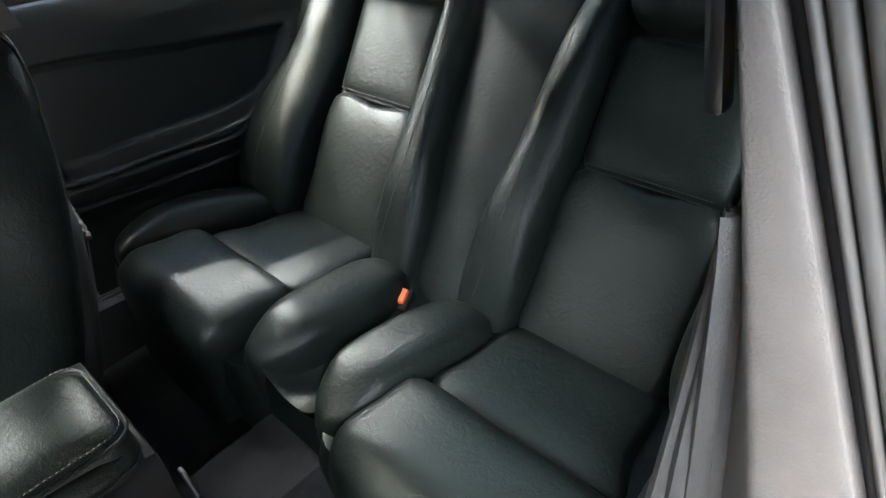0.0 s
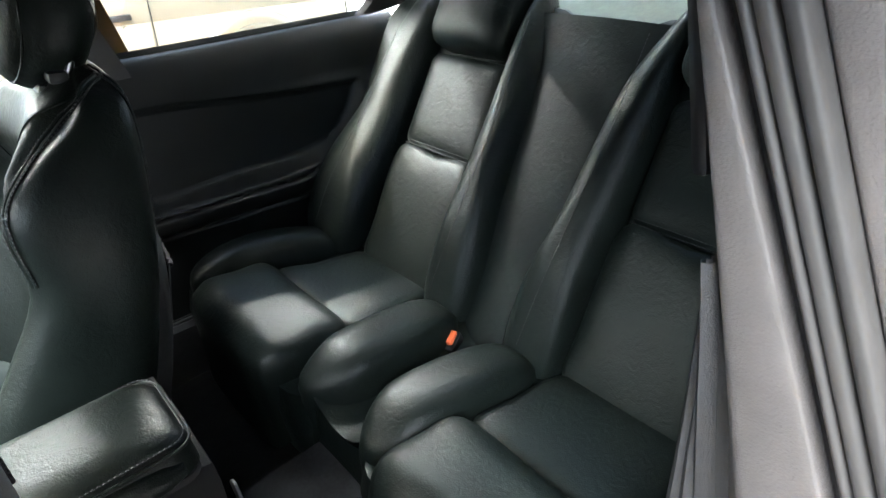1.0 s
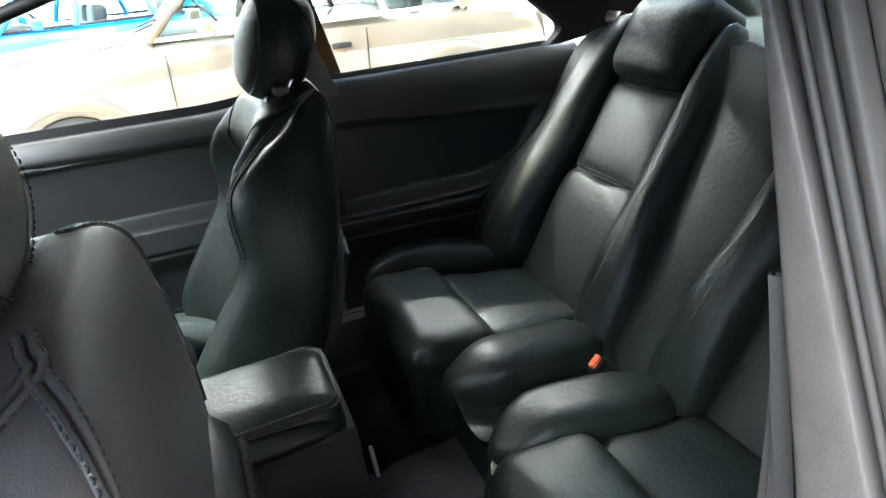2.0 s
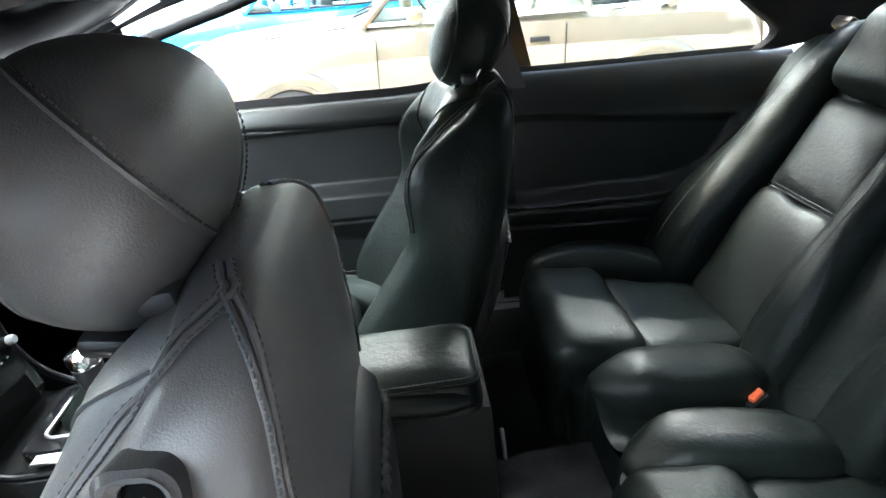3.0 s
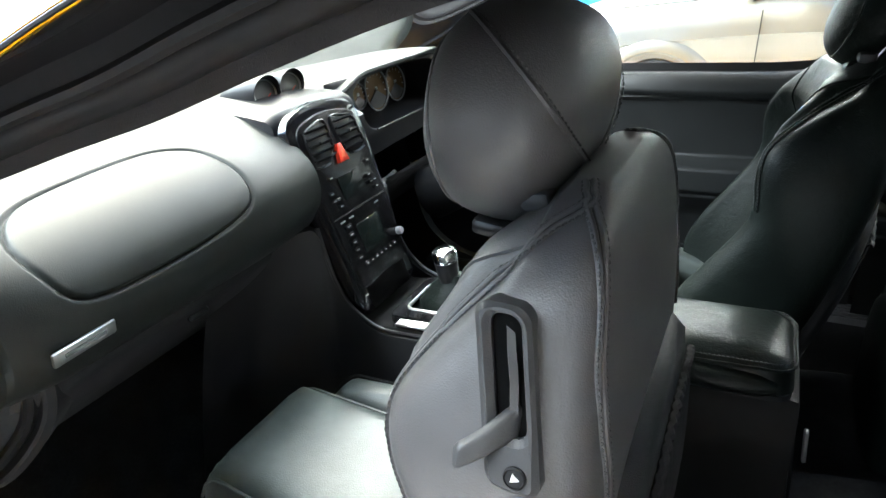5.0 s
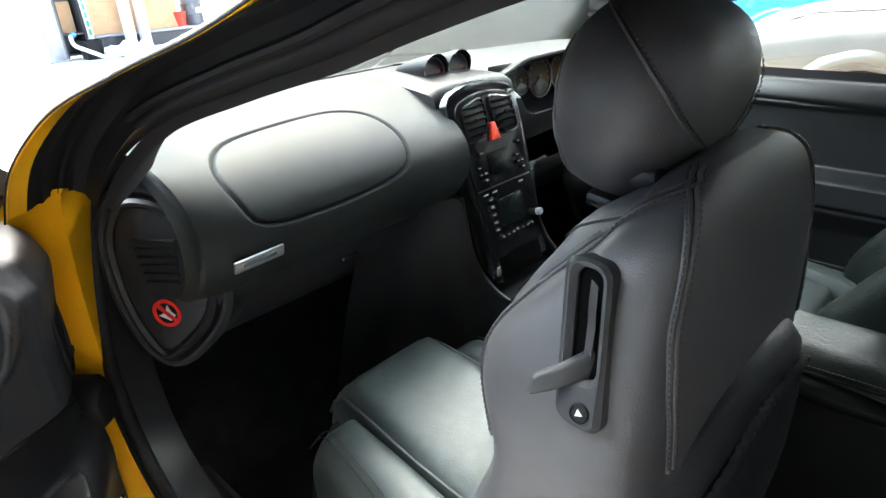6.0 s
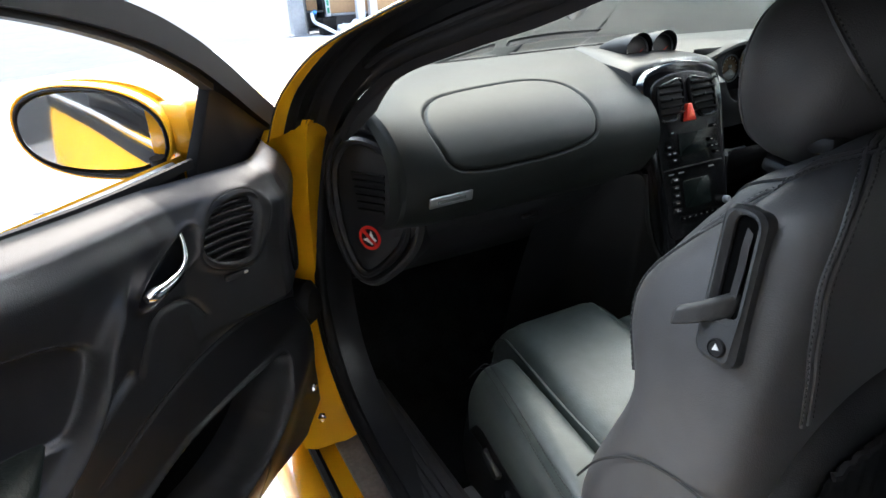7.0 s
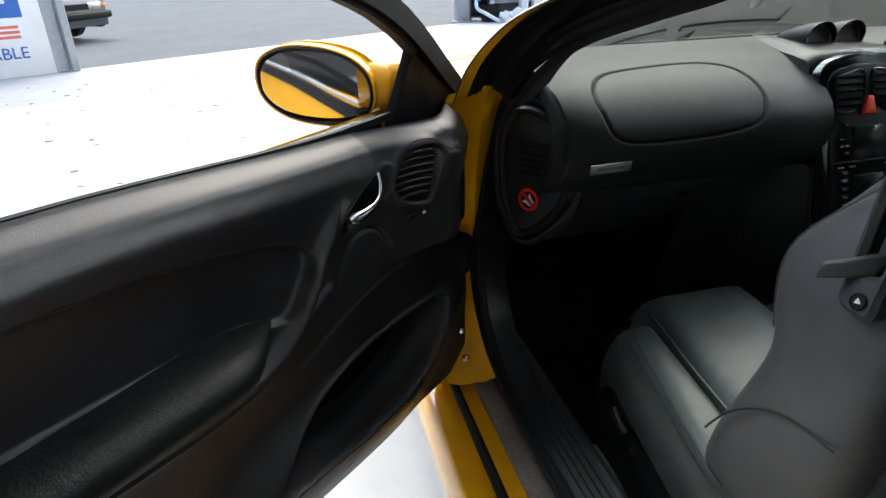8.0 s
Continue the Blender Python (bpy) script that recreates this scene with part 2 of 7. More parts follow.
def ball(size, n=24, m=None, power=1.0):
    """A superellipsoid with half axes size."""
    a, b = np.linspace(0, 2 * np.pi, n, endpoint=False), np.linspace(-np.pi / 2 + 0.04, np.pi / 2 - 0.04, n // 2 + 1)
    e = lambda v: np.sign(v) * np.abs(v) ** power
    s = loft([[(size[0] * e(np.cos(q)) * e(np.cos(t)), size[1] * e(np.cos(q)) * e(np.sin(t)), size[2] * e(np.sin(q))) for t in a] for q in b], True, True)
    return moved(s, m) if m is not None else s


def stitches(pts, normals, step=0.006, r=0.0006, side=0.0):
    """Short threads along a seam, a little proud of the surface."""
    P, N = np.array(pts, float), np.array(normals, float)
    L = np.concatenate([[0], np.cumsum(np.linalg.norm(np.diff(P, axis=0), axis=1))])
    shapes = []
    at = lambda s: np.array([np.interp(s, L, P[:, i]) for i in range(3)])
    nat = lambda s: np.array([np.interp(s, L, N[:, i]) for i in range(3)])
    for k in range(int(L[-1] / step)):
        a, b, nn = at(k * step), at(k * step + step * 0.68), nat(k * step)
        s = np.cross(b - a, nn)
        s = s / (np.linalg.norm(s) + 1e-9) * side
        q = [a + s, (a + b) / 2 + nn * r * 1.2 + s, b + s]
        shapes.append(tube(q, r, 4))
    return join(*shapes)


def thing(name, at=(0, 0, 0), label="", category="", group="", kind=""):
    ob = new(name)
    ob.location = at
    ob.empty_display_size = 0.05
    return tagged(ob, label, category, group, kind)


def part(name, shape, mat, parent=None, label="", sharp=40, **tags):
    """Links a shape as one mesh object; vertices are given in world metres."""
    v, f = shape
    base = Vector((0, 0, 0))
    up = parent
    while up is not None:
        base += Vector(up.location)
        up = up.parent
    me = bpy.data.meshes.new(name)
    me.from_pydata((np.array(v) - np.array(base)).tolist(), [], f)
    me.validate()
    bm = bmesh.new()
    bm.from_mesh(me)
    bmesh.ops.recalc_face_normals(bm, faces=bm.faces)
    bm.to_mesh(me)
    bm.free()
    me.materials.append(mat)
    me.shade_smooth()
    me.set_sharp_from_angle(angle=radians(sharp))
    ob = new(name, me)
    ob.parent = parent
    return tagged(ob, label, **tags)


def smooth(e0, e1, x):
    t = np.clip((np.asarray(x, float) - e0) / (e1 - e0), 0, 1)
    return t * t * (3 - 2 * t)


def seg_dist(px, py, path):
    """Distance of points to a polyline in the plane."""
    best = np.full(np.shape(px), 9.0)
    for (ax, ay), (bx, by) in zip(path[:-1], path[1:]):
        dx, dy = bx - ax, by - ay
        t = np.clip(((px - ax) * dx + (py - ay) * dy) / (dx * dx + dy * dy + 1e-12), 0, 1)
        best = np.minimum(best, np.hypot(px - ax - t * dx, py - ay - t * dy))
    return best


def within(px, py, poly):
    """Signed distance to a closed outline: negative inside."""
    ins = np.zeros(np.shape(px), bool)
    n = len(poly)
    for i in range(n):
        (ax, ay), (bx, by) = poly[i], poly[(i + 1) % n]
        hit = ((ay > py) != (by > py)) & (px < (bx - ax) * (py - ay) / (by - ay + 1e-12) + ax)
        ins ^= hit
    d = seg_dist(px, py, [*poly, poly[0]])
    return np.where(ins, -d, d)

# ---- the workshop ----
GZ = -0.06
FRONT_A, FRONT_B = Vector((-8.6, -4.1, 0)), Vector((-12.6, 3.0, 0))   # the edge of the slab where the road begins


def on_front(s, out=0.0, z=0.0):
    d = (FRONT_B - FRONT_A).normalized()
    o = Vector((d.y, -d.x, 0))
    o = o if o.x < 0 else -o
    p = FRONT_A + d * s + o * out
    return (p.x, p.y, z)


ground = part("ground", loft([[(x, y, GZ - 0.03) for y in (-900, -60, -12, 12, 60, 900)] for x in (-900, -60, -14, 12, 60, 900)]), ASPHALT,
              label="grey worn asphalt road outside the workshop", category="road", kind="structure")
slab = part("floor", loft([[on_front(-14, 0, GZ - 0.2), on_front(24, 0, GZ - 0.2)], [on_front(-14, 0, GZ), on_front(24, 0, GZ)], [on_front(-14, -30, GZ), on_front(24, -30, GZ)]]), CONCRETE,
            label="pale bright concrete workshop floor", category="floor", kind="structure", sharp=20)
# right-hand and rear walls close the shop
part("wall_right", block((24, 0.2, 4.6), 0.01, 1, pose(2, 9.6, 2.2)), WALL, label="white painted workshop wall", category="wall", kind="structure")
part("wall_rear", block((0.2, 22, 4.6), 0.01, 1, pose(11, -1.2, 2.2)), WALL, label="white painted workshop wall", category="wall", kind="structure")


# added out of view: cuts light from the left, darkens the wing mirror's reflection
part("unseen_wall_left", block((13, 0.2, 4.6), 0.01, 1, pose(5.3, -5.6, 2.24)), DARK_STEEL, label="added unseen dark wall that cuts light from the left", category="wall", kind="structure")
roof_rows = [[(x, y, 4.35 + 0.03 * (1 if (k // 2) % 2 else 0)) for k, y in enumerate(np.repeat(np.arange(3.7, 9.6, 0.25), 2)[1:-1])] for x in (-7.0, 2.0, 11.0)]
# unseen roof above the coupe, added to hold back light from overhead
blocker_roof_left = [[(x, y, 4.35 + 0.03 * (1 if (k // 2) % 2 else 0)) for k, y in enumerate(np.repeat(np.arange(-5.55, 0.9, 0.25), 2)[1:-1])] for x in (-0.2, 5.0, 11.0)]
part("ceiling", join(loft(roof_rows), loft(blocker_roof_left)), WALL, label="corrugated steel workshop roof, its left part added to block light", category="ceiling", kind="structure", sharp=20)
LAMP = material("fluorescent_tube", (1.0, 0.98, 0.94), 0.5, emit=80.0)
for lx, ly in ((-1.6, 4.1), (1.4, 4.1), (4.6, 4.1), (-1.6, 6.6), (1.4, 6.6), (4.6, 6.6)):
    lamp = thing("strip_light", (lx, ly, 4.30), "white fluorescent strip light under the roof", "lamp", "strip lights")
    part("tube", block((1.5, 0.10, 0.03), 0.01, 1, pose(lx, ly, 4.20)), LAMP, lamp)
    part("housing", block((1.56, 0.18, 0.08), 0.02, 1, pose(lx, ly, 4.28)), WALL, lamp)


# ---- shell of the yellow coupe ----
car = thing("coupe_body", (0.9, 0, GZ), "bright yellow two-door coupe body with black door seals", "car")


def mirrored(shape):
    return moved(shape, Matrix.Diagonal((1, -1, 1, 1)))


# sills, swept along the car
def along(x0, x1, profile, n=12):
    """An open strip: profile of (y, z) carried from x0 to x1."""
    return loft([[(x, y, z) for y, z in profile] for x in np.linspace(x0, x1, n)])


SILL_OUT = [(-0.86, 0.06), (-0.90, 0.10), (-0.915, 0.20), (-0.912, 0.265), (-0.895, 0.288), (-0.86, 0.297), (-0.845, 0.297)]
for side, flip in (("near", False), ("far", True)):
    g = (lambda s: mirrored(s)) if flip else (lambda s: s)
    part("sill", g(along(-0.75, 1.55, SILL_OUT)), YELLOW, car)
    part("sill_inner", g(along(-0.30, 1.15, [(-0.845, 0.297), (-0.84, 0.300), (-0.79, 0.302), (-0.74, 0.302)])), YELLOW, car)
    part("sill_seal", g(along(-0.34, 1.12, [(-0.848, 0.296), (-0.848, 0.312), (-0.840, 0.318), (-0.832, 0.312), (-0.832, 0.296)])), RUBBER, car, "black rubber sill seal")
    part("scuff_plate", g(loft([[(x, y, z) for y, z in ((-0.796, 0.302), (-0.796, 0.306), (-0.794, 0.308), (-0.752, 0.310), (-0.748, 0.308), (-0.748, 0.302))] for x in np.linspace(-0.13, 0.95, 8)])), SCUFF, car, "worn brushed sill plate")
    ribs = [(-0.747, 0.303), (-0.744, 0.330), (-0.735, 0.342)]
    for k in range(5):
        y0 = -0.730 + k * 0.014
        ribs += [(y0, 0.346), (y0 + 0.009, 0.346), (y0 + 0.010, 0.341), (y0 + 0.013, 0.341)]
    ribs += [(-0.655, 0.345), (-0.642, 0.335), (-0.635, 0.28), (-0.630, 0.12)]
    part("sill_trim", g(along(-0.22, 1.15, ribs, 10)), RIBBED, car, "ribbed black plastic sill trim")

# carpeted floor with its tunnel
ys = np.linspace(-0.70, 0.70, 57)
xs = np.linspace(-0.65, 1.45, 43)
rows = []
for x in xs:
    base = 0.14 + 0.34 * smooth(-0.28, -0.60, x) + 0.06 * smooth(0.55, 1.0, x)
    tun = 0.16 * (1 - smooth(0.07, 0.17, np.abs(ys)))
    rows.append([(x, y, base + t) for y, t in zip(ys, tun)])
part("footwell_lining", loft([[(x, y, z) for x, y, z in ((0.0, y0, 0.16), (-0.35, y0, 0.16), (-0.52, y0, 0.30), (-0.56, y0, 0.55), (-0.50, y0, 0.90))] for y0 in np.linspace(-0.69, 0.69, 9)]), CARPET, car, "black footwell lining")
part("kick_trim", loft([[(x, 0.692, z) for z in (0.14, 0.45, 0.80)] for x in (-0.56, -0.2, 0.05)]), PLASTIC, car)
part("floor_carpet", loft(rows), CARPET, car, "black carpeted cabin floor")

# door jamb at the hinges, seal round the opening
SEAL = cat([(1.02, -0.752, 0.345), (0.60, -0.752, 0.347), (0.28, -0.750, 0.345), (0.10, -0.750, 0.353), (-0.03, -0.750, 0.366), (-0.125, -0.750, 0.40), (-0.195, -0.750, 0.47),
            (-0.222, -0.752, 0.60), (-0.195, -0.756, 0.76), (-0.127, -0.764, 0.910), (-0.075, -0.769, 0.970), (-0.002, -0.760, 1.040), (0.097, -0.730, 1.108), (0.246, -0.706, 1.156),
            (0.357, -0.692, 1.186), (0.45, -0.686, 1.215), (0.55, -0.680, 1.243), (0.66, -0.676, 1.266), (0.78, -0.670, 1.288), (0.95, -0.666, 1.300), (1.10, -0.668, 1.295)], 6)
# on the pillar and the roof rail the bulb sits further in
SEAL_IN = SEAL.copy()
_t = np.gradient(SEAL, axis=0)
for i in range(54, len(SEAL)):
    e = np.cross(_t[i], (0, -0.894, 0.447))
    e = (e if e[2] > 0 else -e) / np.linalg.norm(e)
    SEAL_IN[i] += smooth(54, 66, i) * (e * -0.014 + np.array((0, -0.894, 0.447)) * -0.036)
# at the front of the opening it runs deeper in, behind the painted jamb
SEAL_IN[42:73] = cat([tuple(SEAL[36]), tuple(SEAL[42]), (-0.234, -0.735, 0.743), (-0.225, -0.712, 0.873), (-0.203, -0.7, 0.929), (-0.098, -0.692, 1.005), tuple(SEAL_IN[72]), tuple(SEAL_IN[78])], 6)[6:37]
for flip in (False, True):
    g = mirrored if flip else (lambda s: s)
    part("door_seal", g(tube(SEAL_IN, 0.0125, 12)), RUBBER, car, "black rubber door seal")
    lip = [(p[0] - 0.012, p[1] - 0.012, p[2] + 0.006) for p in SEAL_IN]
    part("seal_lip", g(tube(lip, 0.006, 8)), RUBBER, car)
    # yellow jamb outside the seal
    def jamb_row(i):
        p, q = SEAL[i], SEAL_IN[i]
        k = smooth(0.345, 0.45, p[2])
        f = 0.15 + 0.85 * smooth(0.985, 0.905, p[2])
        return [tuple(q), (p[0] - 0.004 * k, p[1] - 0.006, p[2] - 0.03 * (1 - k)), (p[0] - 0.020 * k * f, p[1] - 0.030 * f, p[2] - 0.042 * (1 - k)), (p[0] - 0.045 * k * f, p[1] - 0.05 * f, p[2] - 0.044 * (1 - k)),
                (p[0] - 0.06 * k * f, p[1] - 0.09 * f, p[2] - 0.045 * (1 - k)), (p[0] - 0.16 * k * f, p[1] - 0.11 * f, p[2] - 0.05 * (1 - k))]
    part("door_jamb", g(loft([jamb_row(i) for i in range(26, 62)])), YELLOW, car)
    kick = SEAL_IN[14:66]
    part("kick_trim", g(loft([[(p[0] + 0.002, p[1] + 0.008, p[2]), (p[0] - 0.004, p[1] + 0.035, p[2] - 0.004), (p[0] - 0.03, p[1] + 0.075, p[2] - 0.012), (p[0] - 0.18, p[1] + 0.085, p[2] - 0.02)] for p in kick])), PLASTIC, car, "black plastic kick panel")

for bx, by, bz in ((-0.150, -0.815, 0.430), (-0.118, -0.812, 0.375)):
    part("hinge_bolt", spin([(0.001, 0.006), (0.005, 0.006), (0.0065, 0.003), (0.0085, 0.002), (0.0085, -0.004)], 12, pose(bx, by, bz, 0, 90, -25)), CHROME, car, "bright hinge bolt")

# windscreen pillars and roof rails: inner trim, channel and painted skin beyond the seal
rail = SEAL[59:]
_, RT, RS, RU = frames(rail, (0, 0.45, 0.9))
E_UP = []
for t in RT:
    w_out = np.array((0, -0.894, 0.447))
    e = np.cross(t, w_out)
    e = e if e[2] > 0 else -e
    E_UP.append(e / np.linalg.norm(e))
W_OUT = np.array((0, -0.894, 0.447))


def railed(offsets, start=0):
    return loft([[p + e * a + W_OUT * b for a, b in offsets] for p, e in list(zip(rail, E_UP))[start:]])


for g in (lambda s: s,):
    part("pillar_trim", g(railed([(-0.022, -0.040), (-0.030, -0.043), (-0.035, -0.048), (-0.030, -0.054), (-0.014, -0.066), (0.012, -0.085), (0.05, -0.11)], 3)), CLOTH, car, "dark cloth pillar trim")
    part("rail_channel", g(railed([(-0.008, -0.036), (0.002, -0.030), (0.014, -0.022), (0.017, -0.008), (0.012, 0.002), (0.004, 0.006), (0.002, 0.011), (0.006, 0.014), (0.000, 0.022), (-0.010, 0.028), (-0.012, 0.034), (-0.020, 0.040), (-0.027, 0.048)])), RUBBER, car, "black door channel")
    part("pillar_skin", g(railed([(-0.026, 0.046), (-0.030, 0.052), (-0.037, 0.062), (-0.042, 0.069), (-0.045, 0.070), (-0.046, 0.066)])), YELLOW, car)
    part("screen_rubber", g(tube([p + e * -0.0465 + W_OUT * 0.069 for p, e in zip(rail, E_UP)], 0.0012, 6)), RUBBER, car)

# far windscreen pillar, seen from the cabin
far_in = cat([(-0.45, 0.73, 0.975), (-0.35, 0.715, 1.033), (-0.20, 0.69, 1.098), (-0.01, 0.665, 1.180), (0.25, 0.635, 1.255), (0.55, 0.62, 1.285)], 5)
far_out = cat([(-0.32, 0.765, 0.955), (-0.15, 0.75, 1.025), (-0.02, 0.735, 1.09), (0.105, 0.715, 1.140), (0.30, 0.69, 1.195), (0.60, 0.67, 1.235)], 5)
part("pillar_trim", loft([[tuple(a + (b - a) * k + np.array((0, -0.018 * math.sin(math.pi * k), 0))) for k in (0, 0.15, 0.5, 0.85, 1.0)] for a, b in zip(far_in, far_out)]), CLOTH, car, "dark cloth pillar trim")
part("door_seal", tube(far_out, 0.010, 8), RUBBER, car)
part("seal_flange", loft([[tuple(p), tuple(p + np.array((0.0, 0.012, -0.03))), tuple(p + np.array((-0.01, 0.014, -0.10)))] for p in far_out[:16]]), RUBBER, car)

# roof skin, headlining, windscreen, rear screen
RX = np.linspace(0.42, 1.62, 17)


def roof_row(x, dz):
    edge = 1.19 + 0.075 * math.sin(min(max((x - 0.30) / 1.5, 0), 1) * math.pi)
    return [(x - 0.22 * (1 - abs(y / 0.63) ** 2) * smooth(1.0, 0.4, x) * 0.4, y, edge + 0.055 + dz + 0.07 * (1 - (y / 0.66) ** 2)) for y in np.linspace(-0.63, 0.63, 15)]


part("roof", loft([roof_row(x, 0.03) for x in RX]), YELLOW, car)
# out of view; its pale cloth serves as a reflector for the cabin
part("headlining", loft([roof_row(x, -0.005) for x in RX]), LINING, car, "unseen headlining, made pale grey to bounce light")
screen = [[(-0.58 + 0.25 * abs(v) ** 2.2 + (0.95 - 0.20 * abs(v) ** 2.2) * s, v * (0.74 - 0.13 * s), 0.945 + 0.325 * s + 0.05 * s * (1 - s) - 0.02 * abs(v) ** 2 * s) for v in np.linspace(-1, 1, 17)] for s in np.linspace(0, 1, 9)]
wind = part("windscreen", loft(screen), GLASS, car, "tinted windscreen glass")
wind.visible_shadow = False
header = [[(screen[-1][k][0] + dx, screen[-1][k][1], screen[-1][k][2] + dz) for dx, dz in ((-0.17, -0.062), (-0.15, -0.068), (-0.02, -0.034), (0.10, -0.045), (0.16, 0.0))] for k in range(17)]
part("header_trim", loft(header), CLOTH, car)
rear_screen = [[(1.62 + 0.62 * s + 0.06 * (1 - abs(v) ** 2) * s, v * (0.60 + 0.08 * s), 1.285 - 0.30 * s - 0.03 * abs(v) ** 2) for v in np.linspace(-1, 1, 13)] for s in np.linspace(0, 1, 7)]
part("rear_screen", loft(rear_screen), DARK_GLASS, car, "tinted rear window")

# bonnet, wings and tail
bon = []
for x in np.linspace(-0.56, -1.78, 19):
    k = (x + 0.56) / -1.22
    zc = 0.915 - 0.02 * k - 0.16 * k ** 2.6
    w = 0.70 - 0.06 * k ** 2
    bon.append([(x + 0.10 * abs(v) ** 2 * (1 - 2 * k) - 0.10 * (1 - abs(v) ** 2) * k, v * w, zc - 0.035 * abs(v) ** 2 - 0.02 * abs(v) ** 6 + 0.012 * smooth(0.45, 0.55, abs(v)) * (1 - smooth(0.6, 0.9, abs(v)))) for v in np.linspace(-1, 1, 25)])
part("bonnet", loft(bon), YELLOW, car)
for flip in (False, True):
    g = mirrored if flip else (lambda s: s)
    wing = []
    for x in np.linspace(-0.24, -1.84, 60):
        k = (x + 0.14) / -1.70
        zt = 0.885 + 0.02 * smooth(-0.14, -0.4, x) - 0.03 * k - 0.16 * k ** 3
        dx = abs(x + 1.02)
        low = 0.14 if dx > 0.37 else 0.28 + math.sqrt(max(0.37 ** 2 - dx ** 2, 0))
        yo = 0.905 - 0.06 * k ** 3
        wing.append([(x, -(0.70 - 0.05 * k), zt - 0.005), (x, -(0.76 - 0.05 * k), zt), (x, -(0.83 - 0.05 * k), zt - 0.02), (x, -(0.875 - 0.05 * k), zt - 0.06), (x, -yo, max(zt - 0.16, low + 0.05)), (x, -yo - 0.008, max(0.56, low + 0.03)), (x, -yo, max(0.40, low + 0.015)), (x, -yo + 0.012, low), (x, -yo + 0.05, low)])
    part("front_wing", g(loft(wing)), YELLOW, car)
    for cx in (-1.02, 1.77):
        tyre = spin([(0.20, -0.10), (0.30, -0.10), (0.325, -0.085), (0.332, -0.04), (0.332, 0.04), (0.325, 0.085), (0.30, 0.10), (0.20, 0.10)], 32, pose(cx, -0.78, GZ + 0.332, 90))
        wh = part("wheel", g(tyre), TYRE, car, "black tyre")
        part("rim", g(spin([(0.02, 0.05), (0.06, 0.06), (0.17, 0.045), (0.215, 0.09), (0.222, 0.085), (0.20, -0.05)], 24, pose(cx, -0.80, GZ + 0.332, 90))), ALU, wh)
        part("wheel_well", g(loft([[(cx + 0.37 * math.cos(a), y, 0.28 + 0.37 * math.sin(a)) for y in (-0.86, -0.5)] for a in np.linspace(-0.3, math.pi + 0.3, 17)])), PLASTIC, car)
    # rear quarter: outer skin and tail side
    quarter = []
    for x in np.linspace(1.12, 3.0, 26):
        k = (x - 1.12) / 1.88
        zt = 0.920 + 0.03 * math.sin(k * 3) - 0.02 * k ** 2
        dx = abs(x - 1.77)
        low = 0.14 if dx > 0.37 else 0.28 + math.sqrt(max(0.37 ** 2 - dx ** 2, 0))
        yo = 0.905 - 0.10 * k ** 3
        quarter.append([(x, -(0.755 - 0.04 * k), zt), (x, -(0.80 - 0.04 * k), zt - 0.01), (x, -yo + 0.03, zt - 0.06), (x, -yo, max(zt - 0.17, low + 0.05)), (x, -yo, max(0.5, low + 0.03)), (x, -yo + 0.01, low), (x, -yo + 0.05, low)])
    part("rear_quarter", g(loft(quarter)), YELLOW, car)
part("boot_lid", loft([[(x, v * 0.72, 0.985 - 0.02 * ((x - 2.2) / 0.8) ** 2 - 0.03 * v * v) for v in np.linspace(-1, 1, 11)] for x in np.linspace(2.22, 3.0, 7)]), YELLOW, car)
part("tail_panel", loft([[(3.0 + 0.03 * math.sin(s * 3), v * 0.75, 0.96 - 0.75 * s) for v in np.linspace(-1, 1, 9)] for s in np.linspace(0, 1, 7)]), YELLOW, car)
part("nose", loft([[(-1.80 - 0.12 * math.sin(s * 3) - 0.10 * (1 - v * v), v * 0.80, 0.74 - 0.55 * s) for v in np.linspace(-1, 1, 13)] for s in np.linspace(0, 1, 7)]), YELLOW, car)
part("scuttle", loft([[(x, y, z) for y in np.linspace(-0.72, 0.72, 9)] for x, z in ((-0.64, 0.90), (-0.60, 0.91), (-0.52, 0.925), (-0.46, 0.93))]), SMOOTH, car)

# B pillars: grained trim, ribbed seal, outer post
def pillar_line(z):
    return 0.90 + (1.17 - z) * 0.35, -0.600 - (1.17 - z) * 0.14


B_PROFILE = [(0.10, 0.03), (0.012, 0.018), (0.004, 0.010), (0.0, 0.002), (0.0, -0.014), (0.001, -0.030), (0.004, -0.036), (0.030, -0.038)]
for nm, prof, mat in (("pillar_cover", B_PROFILE, PLASTIC), ("pillar_post", [(0.030, -0.036), (0.014, -0.042), (0.010, -0.095), (0.030, -0.16), (0.16, -0.17)], RUBBER)):
    rows = []
    for z in np.linspace(0.93, 1.26, 16):
        px, py = pillar_line(z)
        w = 0.45 + 0.80 * smooth(1.22, 0.75, z)
        rows.append([(px + a - 0.06, py - 0.05 + b * w, z) for a, b in cat(prof, 3)])
    part(nm, mirrored(loft(rows)), mat, car)


def near_pillar(z):
    """Front face of the passenger's pillar: its x, inner edge and outer edge."""
    d = 1.17 - z
    return 0.942 + 0.03 * d, -0.581 - 0.225 * d, -0.587 - 0.40 * d + 0.12 * max(d - 0.40, 0)


def pillar_strip(offsets, across):
    """A strip down the pillar; offsets are (depth, share of the cover) or (depth, metres beyond its outer edge)."""
    rows = []
    for z in np.linspace(0.32, 1.262, 40):
        x, yi, yo = near_pillar(z)
        rows.append([(x + a, yi + (yo - yi) * b if across else yo - b, z) for a, b in cat(offsets, 3)])
    return loft(rows)


